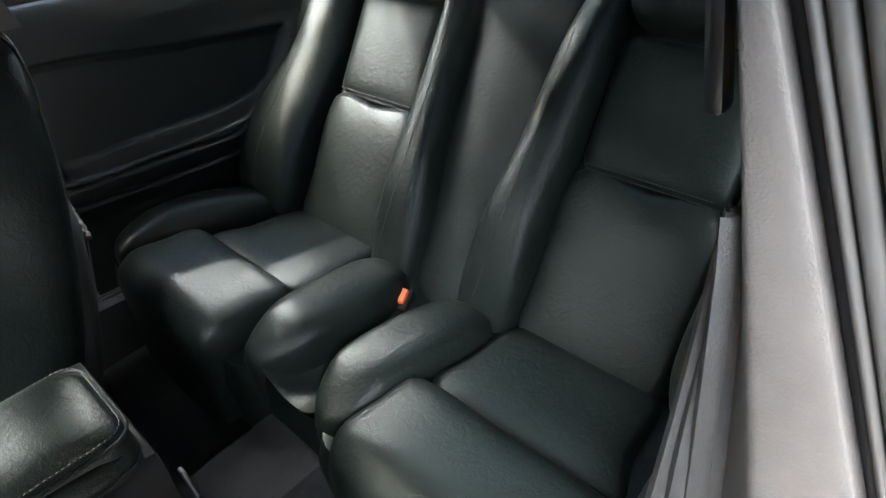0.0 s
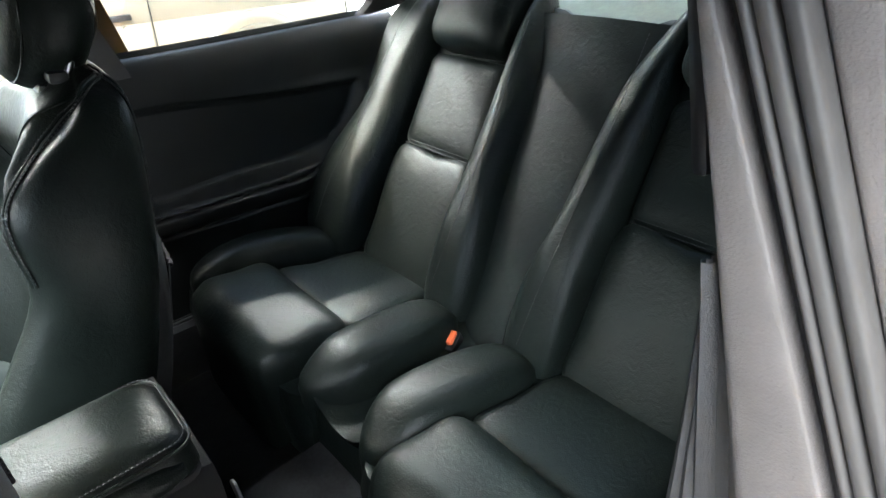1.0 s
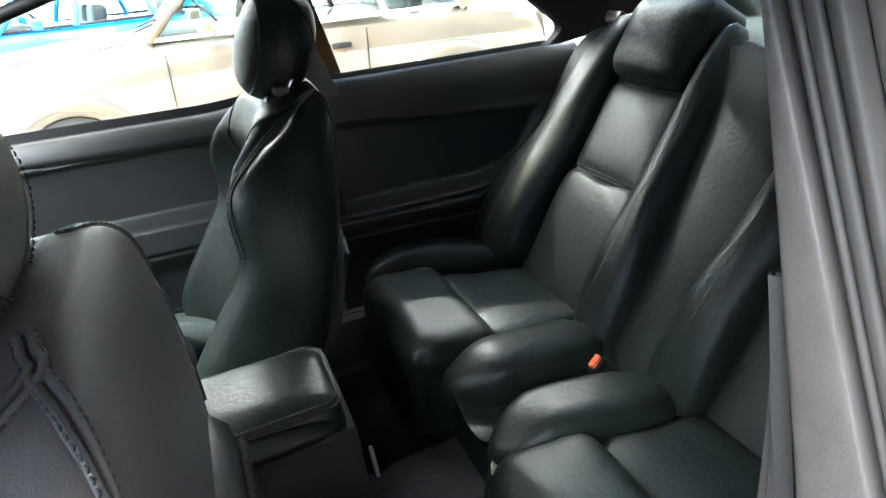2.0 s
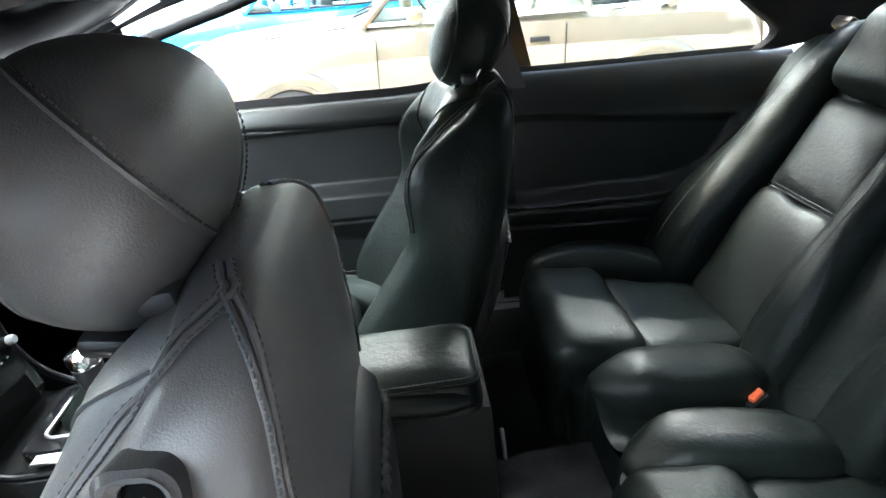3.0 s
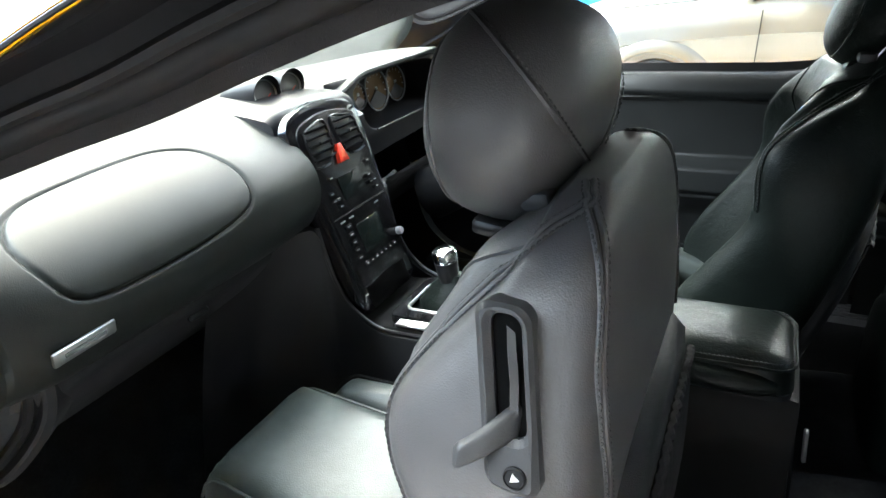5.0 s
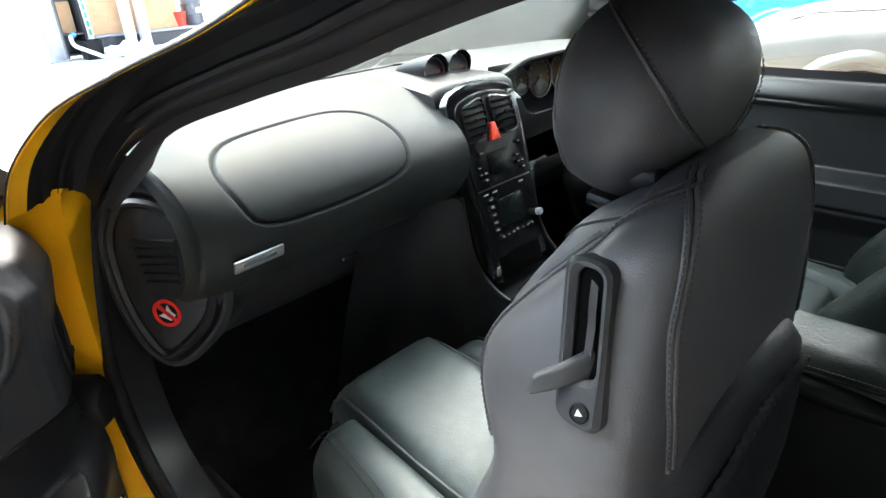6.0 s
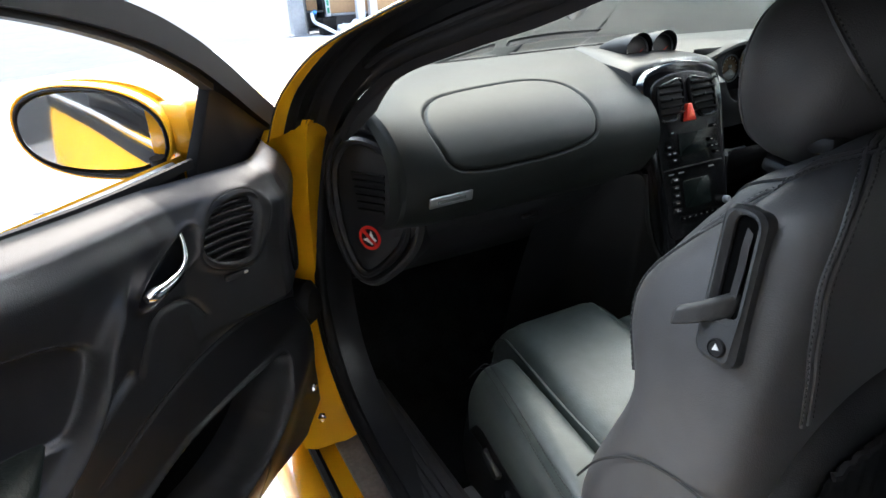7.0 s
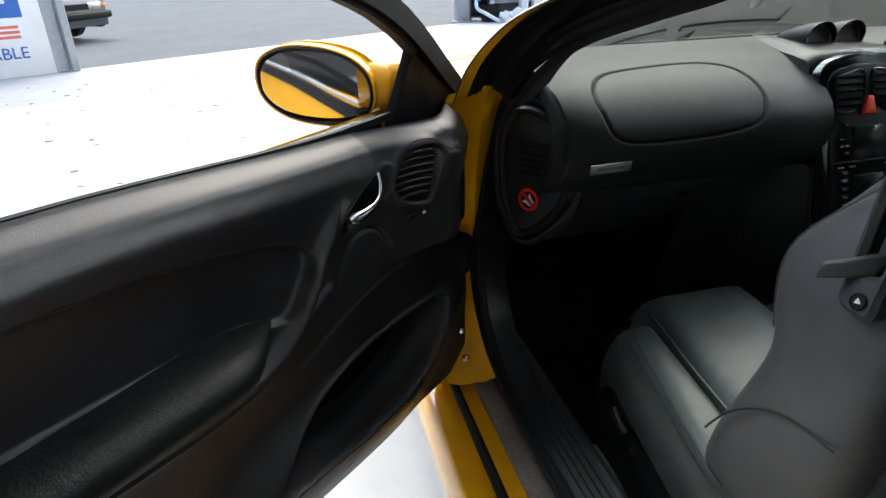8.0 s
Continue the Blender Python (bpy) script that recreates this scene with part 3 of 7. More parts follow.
part("pillar_cover", pillar_strip([(0.11, -0.9), (0.05, -0.55), (0.014, -0.16), (0.005, -0.05), (0.0, 0.06), (-0.001, 0.30), (-0.001, 0.65), (0.0, 0.93), (0.003, 0.985), (0.016, 1.0)], True), TRIM_GREY, car, "grained grey pillar cover")
part("pillar_gutter", pillar_strip([(0.014, -0.001), (0.009, 0.0015), (0.0085, 0.0045), (0.010, 0.0075)], False), RUBBER, car, "dark recess beside the seal")
part("pillar_seal", pillar_strip([(0.012, 0.0068), (0.0025, 0.0075), (0.0, 0.0095), (0.001, 0.0120), (0.0050, 0.0132), (0.0012, 0.0145), (0.0005, 0.0185), (0.0022, 0.0215), (0.0080, 0.0228), (0.0020, 0.0245), (0.0, 0.0285), (0.0015, 0.0330), (0.012, 0.0352)], False), GREY_RUBBER, car, "ribbed grey pillar seal")
part("pillar_post", pillar_strip([(0.014, 0.0340), (0.010, 0.0360), (0.0085, 0.040), (0.010, 0.062), (0.016, 0.085), (0.032, 0.10), (0.16, 0.11)], False), TRIM_GREY, car, "grey outer door post")
part("belt_adjuster", block((0.014, 0.010, 0.15), 0.004, 2, pose(0.978, -0.568, 1.148, -9, -2, 0)), SMOOTH, car, "black belt height adjuster")

# ---- front seats ----
#        height  half-width rear   bolster front  middle front
BACK = [(0.42, 0.215, 0.030, -0.165, -0.090), (0.50, 0.230, 0.045, -0.195, -0.080), (0.58, 0.235, 0.055, -0.180, -0.070), (0.66, 0.238, 0.060, -0.148, -0.060),
        (0.76, 0.242, 0.062, -0.112, -0.055), (0.84, 0.241, 0.062, -0.126, -0.050), (0.89, 0.231, 0.060, -0.122, -0.045), (0.94, 0.214, 0.056, -0.085, -0.042),
        (0.98, 0.196, 0.050, -0.045, -0.035), (1.01, 0.168, 0.044, -0.022, -0.025), (1.033, 0.120, 0.036, -0.014, -0.018), (1.045, 0.075, 0.026, -0.004, -0.006)]
#  share of the depth from the rear, share of the half-width; the front ones lie between bolster and middle
SIDE = [(0.0, 0.0), (0.01, 0.45), (0.05, 0.78), (0.13, 0.93), (0.30, 0.99), (0.55, 1.0), (0.80, 0.985), (0.94, 0.93), (1.0, 0.82)]


def back_section(row):
    z, hw, xr, xf, xc = row
    e = 0.042 * float(smooth(0.84, 0.92, z) * (1 - smooth(0.985, 1.04, z)))   # the shoulders roll forward under the headrest
    half = [(xr - (xr - xf) * a, hw * b) for a, b in SIDE] + [(xf + (xc - xf) * 0.35 - 0.75 * e, hw * 0.74), (xf + (xc - xf) * 0.85 - e, hw * 0.58), (xc - 0.8 * e, hw * 0.35), (xc - 0.6 * e, 0.0)]
    full = half + [(x, -y) for x, y in half[-2:0:-1]]
    return [(x, y, z) for x, y in full]


def rows_between(table, per):
    return cat(table, per)


STEPS = 4
_levels = rows_between(BACK, 4)
GRID = np.array([cat(back_section(r), STEPS, True) for r in _levels])
NC = GRID.shape[1]
# seams in grid steps: over the shoulder and down the front edge, and down the rear edge of the side panel
SEAMS = [cat([(43.6, 20), (43, 19), (42, 18), (41, 17), (38.5, 24), (36, 29), (33.5, 32), (31, 32.5), (28.5, 32), (25, 31), (21, 30), (17, 29)], 8),
         cat([(41, 17), (39.5, 14.5), (38, 12.5), (35.7, 10.7), (32.3, 9.6), (28.3, 9.5), (25.3, 8.6), (21.3, 7.7), (18, 7.2)], 8)]
PIPING = cat([(36.5, 31), (35, 34), (33, 36.5), (30.5, 38.5), (27, 39.5), (22, 40)], 8)


def on_grid(i, j):
    """Point and outward normal of the backrest's skin at fractional grid steps."""
    i0, j0 = min(int(i), GRID.shape[0] - 2), int(j) % NC
    j1, fi, fj = (j0 + 1) % NC, i - min(int(i), GRID.shape[0] - 2), j - int(j)
    a, b, c, d = GRID[i0, j0], GRID[i0, j1], GRID[i0 + 1, j0], GRID[i0 + 1, j1]
    p = (a * (1 - fj) + b * fj) * (1 - fi) + (c * (1 - fj) + d * fj) * fi
    n = np.cross((b - a) * (1 - fi) + (d - c) * fi, (c - a) * (1 - fj) + (d - b) * fj)
    n = n / (np.linalg.norm(n) + 1e-9)
    return p, n if n @ (p - (-0.03, 0, 0.75)) > 0 else -n


HINGE = Vector((0, 0, 0.42))


def front_seat(at, side, recline, label, head_dx=0.0, hide=None, head_k=1.0, head_dz=0.0):
    """A bucket seat; at: hinge in plan, side: 1 where outboard is +y, recline in degrees to the rear."""
    seat = thing("front_seat", (at[0], at[1], 0.10), label, "car seat", "front seats")
    hide = hide or LEATHER_LIT
    flip = Matrix.Diagonal((1, side, 1, 1))
    M0 = Matrix.Translation((at[0], at[1], 0)) @ flip
    MB = Matrix.Translation((at[0], at[1], 0)) @ flip @ Matrix.Translation(HINGE) @ Matrix.Rotation(radians(recline), 4, "Y") @ Matrix.Translation(-HINGE)
    b = lambda s: moved(s, MB)
    c = lambda s: moved(s, M0)
    # backrest
    back = part("backrest", b(loft(GRID, True, True)), hide, seat, sharp=60)
    for path in SEAMS:
        for mirror in (False, True):
            pn = [on_grid(i, NC - q if mirror else q) for i, q in path]
            line, nrm = np.array([p for p, _ in pn]), np.array([n for _, n in pn])
            sd = np.cross(np.gradient(line, axis=0), nrm)
            sd /= np.linalg.norm(sd, axis=1)[:, None] + 1e-9
            part("seam_gap", b(tube(line + nrm * 0.0004, 0.0012, 6)), THREAD, back)
            for off in (-0.0036, 0.0036):
                part("seam_welt", b(tube(line + sd * off + nrm * 0.0004, 0.0030, 8)), hide, back)
                part("stitching", b(stitches(line + sd * off * 1.7 + nrm * 0.0014, nrm, 0.0060, 0.0009)), THREAD, back)
    for mirror in (False, True):
        part("piping", b(tube([on_grid(i, NC - q if mirror else q)[0] for i, q in PIPING], 0.0022, 6)), hide, back, "thin leather piping")
    # horizontal break between the side panel and the lower cover
    arc = [(x, 0.243 - 0.02 * abs(x + 0.05), z) for x, z in ((-0.165, 0.585), (-0.13, 0.64), (-0.08, 0.685), (-0.03, 0.705), (0.02, 0.708))]
    part("lower_seam", b(tube(cat([(x, y - 0.0015, z) for x, y, z in arc], 5), 0.0017, 6)), THREAD, back)
    # rear cover with a gathered pocket
    def rear(y, z, h):
        x = float(np.interp(z, [r[0] for r in BACK], [r[2] for r in BACK]))
        return (x - 0.010 * (abs(y) / 0.22) ** 4 + h, y, z)
    cov_o = cat([(0.0, 0.835), (0.09, 0.828), (0.150, 0.798), (0.190, 0.74), (0.206, 0.66), (0.208, 0.56), (0.200, 0.46), (0.10, 0.445), (-0.10, 0.445), (-0.200, 0.46), (-0.208, 0.56), (-0.206, 0.66), (-0.190, 0.74), (-0.150, 0.798), (-0.09, 0.828)], 4, True)
    cover0 = part("rear_cover", b(pillow(cov_o, rear, 0.020, 6, 4.0, -0.012)), LOWER, back, "black rear seat cover", sharp=80)
    pock = [[rear(v * (0.175 - 0.01 * q), 0.47 + 0.28 * q + 0.03 * (1 - v * v) * q, 0.019 + 0.012 * math.sin(q * 2.6) * (1 - v ** 4) + (0.002 * math.sin(v * 46) * q ** 2)) for v in np.linspace(-1, 1, 61)] for q in np.linspace(0, 1, 9)]
    part("seat_pocket", b(loft(pock)), CARPET, cover0, "gathered black cloth pocket")
    hem = [rear(v * 0.155, 0.752 + 0.03 * (1 - v * v) + 0.0012 * math.sin(k * 1.7), 0.022 + 0.0015 * math.sin(k * 2.2)) for k, v in enumerate(np.linspace(-1, 1, 60))]
    part("pocket_hem", b(tube(hem, 0.005, 6)), CLOTH, cover0, "elastic pocket hem")
    # headrest: leather pad with two seams, on two posts
    HM = MB @ pose(-0.076 + head_dx, 0, 1.084 + head_dz) @ Matrix.Rotation(radians(12), 4, "Y") @ Matrix.Diagonal((head_k, head_k, 1, 1))
    HX, HY, HZ, HP = 0.076, 0.132, 0.098, 0.80

    def headform(x, y, z):
        """Bends the pad to the rear at its ends and narrows its foot."""
        return np.stack([x + 0.012 * (y / HY) ** 2, y * (1 - 0.16 * smooth(0.02, -HZ, z)), z], -1)
    pad = ball((HX, HY, HZ), 48, None, HP)
    head = part("headrest", moved((headform(pad[0][:, 0], pad[0][:, 1], pad[0][:, 2]), pad[1]), HM), hide, seat, sharp=80)

    def pad_x(y, z, sgn):
        """Depth of the pad's surface at (y, z)."""
        k = 1 - np.abs(z / HZ) ** (2 / HP)
        k2 = k ** HP * 1.0
        r = np.clip(1 - (np.abs(y) / (HY * np.clip(k, 1e-6, 1) ** (HP / 2))) ** (2 / HP), 0, 1) ** (HP / 2)
        return sgn * HX * np.clip(k, 0, 1) ** (HP / 2) * r
    for c0, c1, cy, off in ((0.026, -1.20, 0.60, 0.0045), (-0.050, -0.22, 0.0, 0.0045)):
        loop = []
        for a in np.linspace(0, 2 * np.pi, 90):
            # walk out from the axis in the slanted plane x = c0 + c1 z + cy |y| until the skin is reached
            dy, dz = math.cos(a), math.sin(a)
            lo, hi = 0.0, 0.2
            for _ in range(22):
                t = (lo + hi) / 2
                y, z = t * dy, t * dz
                x = c0 + c1 * z + cy * abs(y)
                q = ((abs(x) / HX) ** (2 / HP) + (abs(y) / HY) ** (2 / HP)) + (abs(z) / HZ) ** (2 / HP)
                lo, hi = (t, hi) if q < 1 else (lo, t)
            loop.append((c0 + c1 * lo * dz + cy * abs(lo * dy), lo * dy, lo * dz))
        L = np.array(loop)
        L = headform(L[:, 0], L[:, 1], L[:, 2])
        nr = L / np.linalg.norm(L, axis=1)[:, None]
        part("headrest_seam", moved(tube(L - nr * 0.0006, 0.0024, 6), HM), hide, head)
        sd = np.array((1.0, 0, -c1 * 0 + 0.5)) * off
        part("stitching", moved(stitches(L + sd - nr * 0.0008, nr, 0.0060, 0.0009), HM), THREAD, head)
    part("headrest_base", moved(block((0.040, 0.170, 0.016), 0.006, 2, pose(0.018, 0, -0.090, 0, -4, 0)), HM), SMOOTH, head, "black plastic headrest base")
    for y in (-0.085, 0.085):
        part("headrest_post", moved(tube([(-0.028, y, 1.00), (-0.050 + head_dx, y, 1.07)], 0.0060, 10), MB), CHROME, seat)
        part("post_collar", moved(block((0.026, 0.034, 0.016), 0.005, 2, pose(-0.030, y, 1.030, 0, -8, 0)), MB), BEZEL, seat)
    # release bezel on the outboard side
    n0 = Vector((0.03, 0.955, 0.29)).normalized()
    up = (Vector((0.06, 0, 1)) - n0 * Vector((0.06, 0, 1)).dot(n0)).normalized()
    ax = up.cross(n0)
    o = Vector((-0.012, 0.2215, 0.924))

    def on_side(a, bb, h):
        return tuple(o + ax * a + up * bb + n0 * h)
    outer = [(a + (bb + 0.006) * 0.19 - 0.005, bb + 0.006) for a, bb in rounded(0.042, 0.136, 0.012)]
    inner = [(a + (bb + 0.023) * 0.19 - 0.007, bb + 0.023) for a, bb in rounded(0.023, 0.088, 0.009)]
    bez = part("release_bezel", b(ring_plate(outer, inner, on_side, -0.02, 0.011, 0.005)), BEZEL, seat, "black plastic release bezel")
    # black sheet in place of the shade within the slot
    part("bezel_slot_shade", b(plate(inner, on_side, -0.05, 0.0025, 0.001)), RECESS_SHADE, bez)
    # the lever: a flat tapered blade that leaves the slot and bends forward, and its link behind
    way = cat([(-0.013, -0.004, -0.012), (-0.010, -0.010, 0.000), (-0.002, -0.017, 0.011), (0.008, -0.026, 0.020), (0.022, -0.036, 0.028)], 6)
    blade = []
    for k, q in enumerate(way):
        f = k / (len(way) - 1)
        ha, ta = 0.0165 - 0.0075 * f ** 0.8, 0.0062 - 0.0018 * f
        tip = 1.0 if k < len(way) - 1 else 0.86
        blade.append([on_side(q[0] - 0.75 * ta * se(math.cos(v)) * tip, q[1] + ha * se(math.sin(v)) * tip, q[2] + 0.66 * ta * se(math.cos(v)) * tip) for v in np.linspace(0, 2 * math.pi, 20, endpoint=False)])
    part("release_lever", b(loft(blade, True, True)), BEZEL, bez, "worn black release lever")
    link = [on_side(a, bb, h) for a, bb, h in cat([(0.004, 0.062, -0.002), (-0.002, 0.042, 0.005), (-0.007, 0.020, 0.006), (-0.010, -0.006, 0.004)], 5)]
    part("lever_link", b(sweep(link, [(-0.003, -0.002), (-0.003, 0.002), (0.003, 0.002), (0.003, -0.002)])), BEZEL, bez)
    part("release_button", b(moved(spin([(0.0086, 0.0), (0.0086, 0.003), (0.0074, 0.0042), (0.0070, 0.003)], 20), Matrix.Translation(on_side(-0.0180, -0.047, 0.0095)) @ n0.to_track_quat("Z", "Y").to_matrix().to_4x4())), RUBBER, bez)
    tri = [(-0.0180 + 0.0040 * math.cos(a), -0.047 + 0.0040 * math.sin(a)) for a in (radians(68), radians(188), radians(308))]
    part("arrow_mark", b(plate(tri, on_side, 0.0115, 0.0134, 0.0003)), WHITE_MARK, bez, "white arrow")
    # cushion: two part middle pad, side rolls, base and plastic side cover
    def top(x, y, h):
        return (x, y, 0.50 - (x + 0.30) * 0.16 + h)
    def taper(x):
        """The cushion narrows towards the knees."""
        return 1.0 - 0.16 * float(smooth(-0.15, -0.55, x))
    base = loft([[(x, y * taper(x), z) for x, y in rounded(0.55 - i, 0.44 - i, 0.06, 5, -0.300)] for z, i in ((0.24, 0.06), (0.26, 0.02), (0.40, 0.02), (0.45, 0.05))], True, True)
    v = base[0].copy()
    v[:, 2] -= (v[:, 0] + 0.30) * 0.16 * smooth(0.3, 0.45, v[:, 2])
    part("seat_base", c((v, base[1])), hide, seat)
    pad_o = [(x, y * (1.0 - 0.10 * float(smooth(-0.3, -0.58, x)))) for x, y in rounded(0.42, 0.262, 0.035, 6, -0.378)]
    def on_pad(x, y, h):
        return (x, y, 0.500 - (x + 0.30) * 0.13 + h - 0.11 * float(smooth(-0.50, -0.605, x)) ** 2)
    cush = part("seat_cushion", c(pillow(pad_o, on_pad, 0.048, 10, 3.2, -0.03)), LEATHER_WORN_LIT, seat, sharp=80)
    for s in (-1, 1):
        welt = [on_pad(x, s * (0.1235 - 0.010 * float(smooth(-0.3, -0.58, x))), 0.022) for x in np.linspace(-0.570, -0.19, 24)]
        part("pad_welt", c(tube(welt, 0.0030, 6)), LEATHER_WORN_LIT, cush)
        ro = cat([(-0.560, s * 0.118), (-0.560, s * 0.160), (-0.525, s * 0.190), (-0.30, s * 0.222), (-0.06, s * 0.236), (-0.04, s * 0.150), (-0.25, s * 0.128), (-0.48, s * 0.116)], 6, True)
        def on_roll(x, y, h):
            return (x, y, 0.470 - (x + 0.30) * 0.09 + h - 0.10 * float(smooth(-0.47, -0.58, x)))
        roll = part("side_roll", c(pillow(ro, on_roll, 0.068, 9, 2.3, -0.07)), LEATHER_WORN_LIT, seat, sharp=80)
        for off in (0.0, 0.010):
            ln = np.array([on_roll(x, s * (0.176 + off + 0.055 * float(smooth(-0.54, -0.10, x))), 0.0605 - 0.6 * off) for x in np.linspace(-0.535, -0.12, 30)])
            part("stitching", c(stitches(ln, np.tile((0, s * 0.5, 0.86), (30, 1)), 0.006, 0.0010)), THREAD, roll)
    cover = [[(x, (0.205 + 0.022 * math.sin(math.pi * k)) * taper(x), 0.17 + (0.245 + 0.03 * math.sin((x + 0.5) * 4)) * k) for k in np.linspace(0, 1, 9)] for x in np.linspace(-0.56, 0.04, 19)]
    cov = part("side_cover", c(loft(cover)), LOWER, seat, "black plastic seat side cover")
    part("seat_switch", c(block((0.060, 0.018, 0.022), 0.008, 2, pose(-0.430, 0.203, 0.365, 0, 25, 4))), BEZEL, cov)
    part("seat_switch", c(block((0.022, 0.016, 0.028), 0.007, 2, pose(-0.372, 0.207, 0.335, 0, 25, 4))), SMOOTH, cov)
    hub = c(spin([(0.036, 0), (0.036, 0.008), (0.028, 0.014), (0.012, 0.015)], 24, pose(0.0, 0.236, 0.44, -90)))
    part("recline_cover", hub, SMOOTH, cov)
    for y in (-0.20, 0.20):
        part("seat_rail", c(block((0.52, 0.035, 0.05), 0.005, 1, pose(-0.28, y, 0.185))), STEEL, seat)
    return seat


front_seat((0.582, -0.378), -1, 0, "black leather front bucket seat tipped upright, with release lever")
# the driver's seat takes the copy of the leather with shade in its colour
front_seat((0.745, 0.372), 1, 12, "black leather driver's bucket seat with tall headrest", 0.045, LEATHER_SHADED, 0.82, 0.014)

# ---- rear seats ----
SL, NL = np.array((0.50, 0, 0.866)), np.array((-0.866, 0, 0.50))


def rear_seat(side, label):
    seat = thing("rear_bucket_seat", (1.20, side * 0.34, 0.20), label, "car seat", "rear seats")

    def bk(v, y, h):
        return tuple(np.array((1.385, side * y, 0.45)) + SL * v + NL * h)

    def cu(x, y, h):
        return (x, side * y, 0.485 - (x - 1.0) * 0.10 + h)
    # shells behind the upholstery
    shell = rounded(0.70, 0.64, 0.10, 6, 0.30, 0.36)
    part("backrest_shell", plate(shell, bk, -0.10, -0.008, 0.01), LEATHER_SHADED, seat)
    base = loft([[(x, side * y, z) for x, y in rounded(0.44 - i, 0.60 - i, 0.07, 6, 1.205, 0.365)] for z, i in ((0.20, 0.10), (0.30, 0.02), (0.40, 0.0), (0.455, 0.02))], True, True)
    part("cushion_base", base, LEATHER_SHADED, seat)
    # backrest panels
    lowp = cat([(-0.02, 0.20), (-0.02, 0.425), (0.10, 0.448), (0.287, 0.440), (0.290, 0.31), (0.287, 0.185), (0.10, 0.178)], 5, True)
    part("backrest_panel", pillow(lowp, lambda v, y, h: bk(v, y, h), 0.030, 8, 3.2), LEATHER_SHADED, seat, sharp=80)
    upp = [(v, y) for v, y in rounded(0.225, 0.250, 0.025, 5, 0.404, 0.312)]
    part("backrest_panel", pillow(upp, lambda v, y, h: bk(v, y, h - 0.004), 0.026, 8, 3.2), LEATHER_SHADED, seat, sharp=80)
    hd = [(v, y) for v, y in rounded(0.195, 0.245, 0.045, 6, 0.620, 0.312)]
    hr = part("headrest", pillow(hd, lambda v, y, h: bk(v, y, h + 0.012 - 0.12 * max(v - 0.67, 0)), 0.060, 9, 3.0, -0.06), LEATHER_SHADED, seat, sharp=80)
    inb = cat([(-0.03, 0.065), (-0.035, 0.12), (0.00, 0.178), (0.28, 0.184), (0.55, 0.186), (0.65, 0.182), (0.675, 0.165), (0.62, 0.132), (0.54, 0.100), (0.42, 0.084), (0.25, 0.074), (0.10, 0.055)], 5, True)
    part("side_bolster", pillow(inb, lambda v, y, h: bk(v, y, h + 0.022 * smooth(0.45, 0.1, v)), 0.062, 9, 2.1, -0.03), LEATHER_SHADED, seat, sharp=80)
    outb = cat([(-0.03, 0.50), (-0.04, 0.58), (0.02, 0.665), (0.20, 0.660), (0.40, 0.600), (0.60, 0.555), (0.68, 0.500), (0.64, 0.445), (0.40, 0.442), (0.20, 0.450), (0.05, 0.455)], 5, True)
    part("side_bolster", pillow(outb, lambda v, y, h: bk(v, y, h + 0.035 * smooth(0.40, 0.1, v)), 0.070, 9, 2.1, -0.03), LEATHER_SHADED, seat, sharp=80)
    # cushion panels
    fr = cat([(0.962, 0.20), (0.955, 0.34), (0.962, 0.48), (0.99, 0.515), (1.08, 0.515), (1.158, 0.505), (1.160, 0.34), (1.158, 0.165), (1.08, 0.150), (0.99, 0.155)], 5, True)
    part("seat_cushion", pillow(fr, lambda x, y, h: cu(x, y, h - 0.030 * smooth(1.02, 0.955, x)), 0.054, 9, 3.6, -0.16), LEATHER_SHADED, seat, sharp=80)
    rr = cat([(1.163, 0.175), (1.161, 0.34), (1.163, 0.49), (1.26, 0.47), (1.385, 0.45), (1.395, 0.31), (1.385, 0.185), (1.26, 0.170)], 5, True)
    part("seat_cushion", pillow(rr, lambda x, y, h: cu(x, y, h - 0.010), 0.036, 8, 4.5, -0.05), LEATHER_SHADED, seat, sharp=80)
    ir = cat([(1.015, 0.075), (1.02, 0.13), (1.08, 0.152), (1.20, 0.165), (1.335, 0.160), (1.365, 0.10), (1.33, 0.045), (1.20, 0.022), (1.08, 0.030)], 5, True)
    part("cushion_roll", pillow(ir, lambda x, y, h: cu(x, y, h - 0.035 * smooth(1.12, 1.01, x)), 0.054, 9, 2.8, -0.12), LEATHER_SHADED, seat, sharp=80)
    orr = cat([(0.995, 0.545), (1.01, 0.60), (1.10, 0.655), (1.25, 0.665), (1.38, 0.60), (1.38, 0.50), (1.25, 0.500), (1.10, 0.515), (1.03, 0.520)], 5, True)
    part("cushion_roll", pillow(orr, lambda x, y, h: cu(x, y, h), 0.070, 9, 2.1, -0.12), LEATHER_SHADED, seat, sharp=80)
    # seam threads on the inner rolls
    ln = np.array([bk(v, 0.120 + 0.02 * v, 0.062 + 0.022 * float(smooth(0.45, 0.1, v))) for v in np.linspace(0.03, 0.6, 24)])
    part("stitching", stitches(ln, np.tile(NL, (24, 1)), 0.007, 0.0008), THREAD, seat)
    for v0 in (0.012, 0.020):
        ln = np.array([bk(v0 + 0.285, y, 0.0225) for y in np.linspace(0.20, 0.42, 18)])
        part("stitching", stitches(ln, np.tile(NL, (18, 1)), 0.007, 0.0008), THREAD, seat)
    front = cat([cu(1.045, 0.165, 0.030), cu(1.010, 0.185, 0.024), cu(0.985, 0.225, 0.010), cu(0.972, 0.26, -0.03), cu(0.968, 0.27, -0.09)], 6)
    part("corner_seam", tube(front, 0.0026, 6), LEATHER_SHADED, seat)
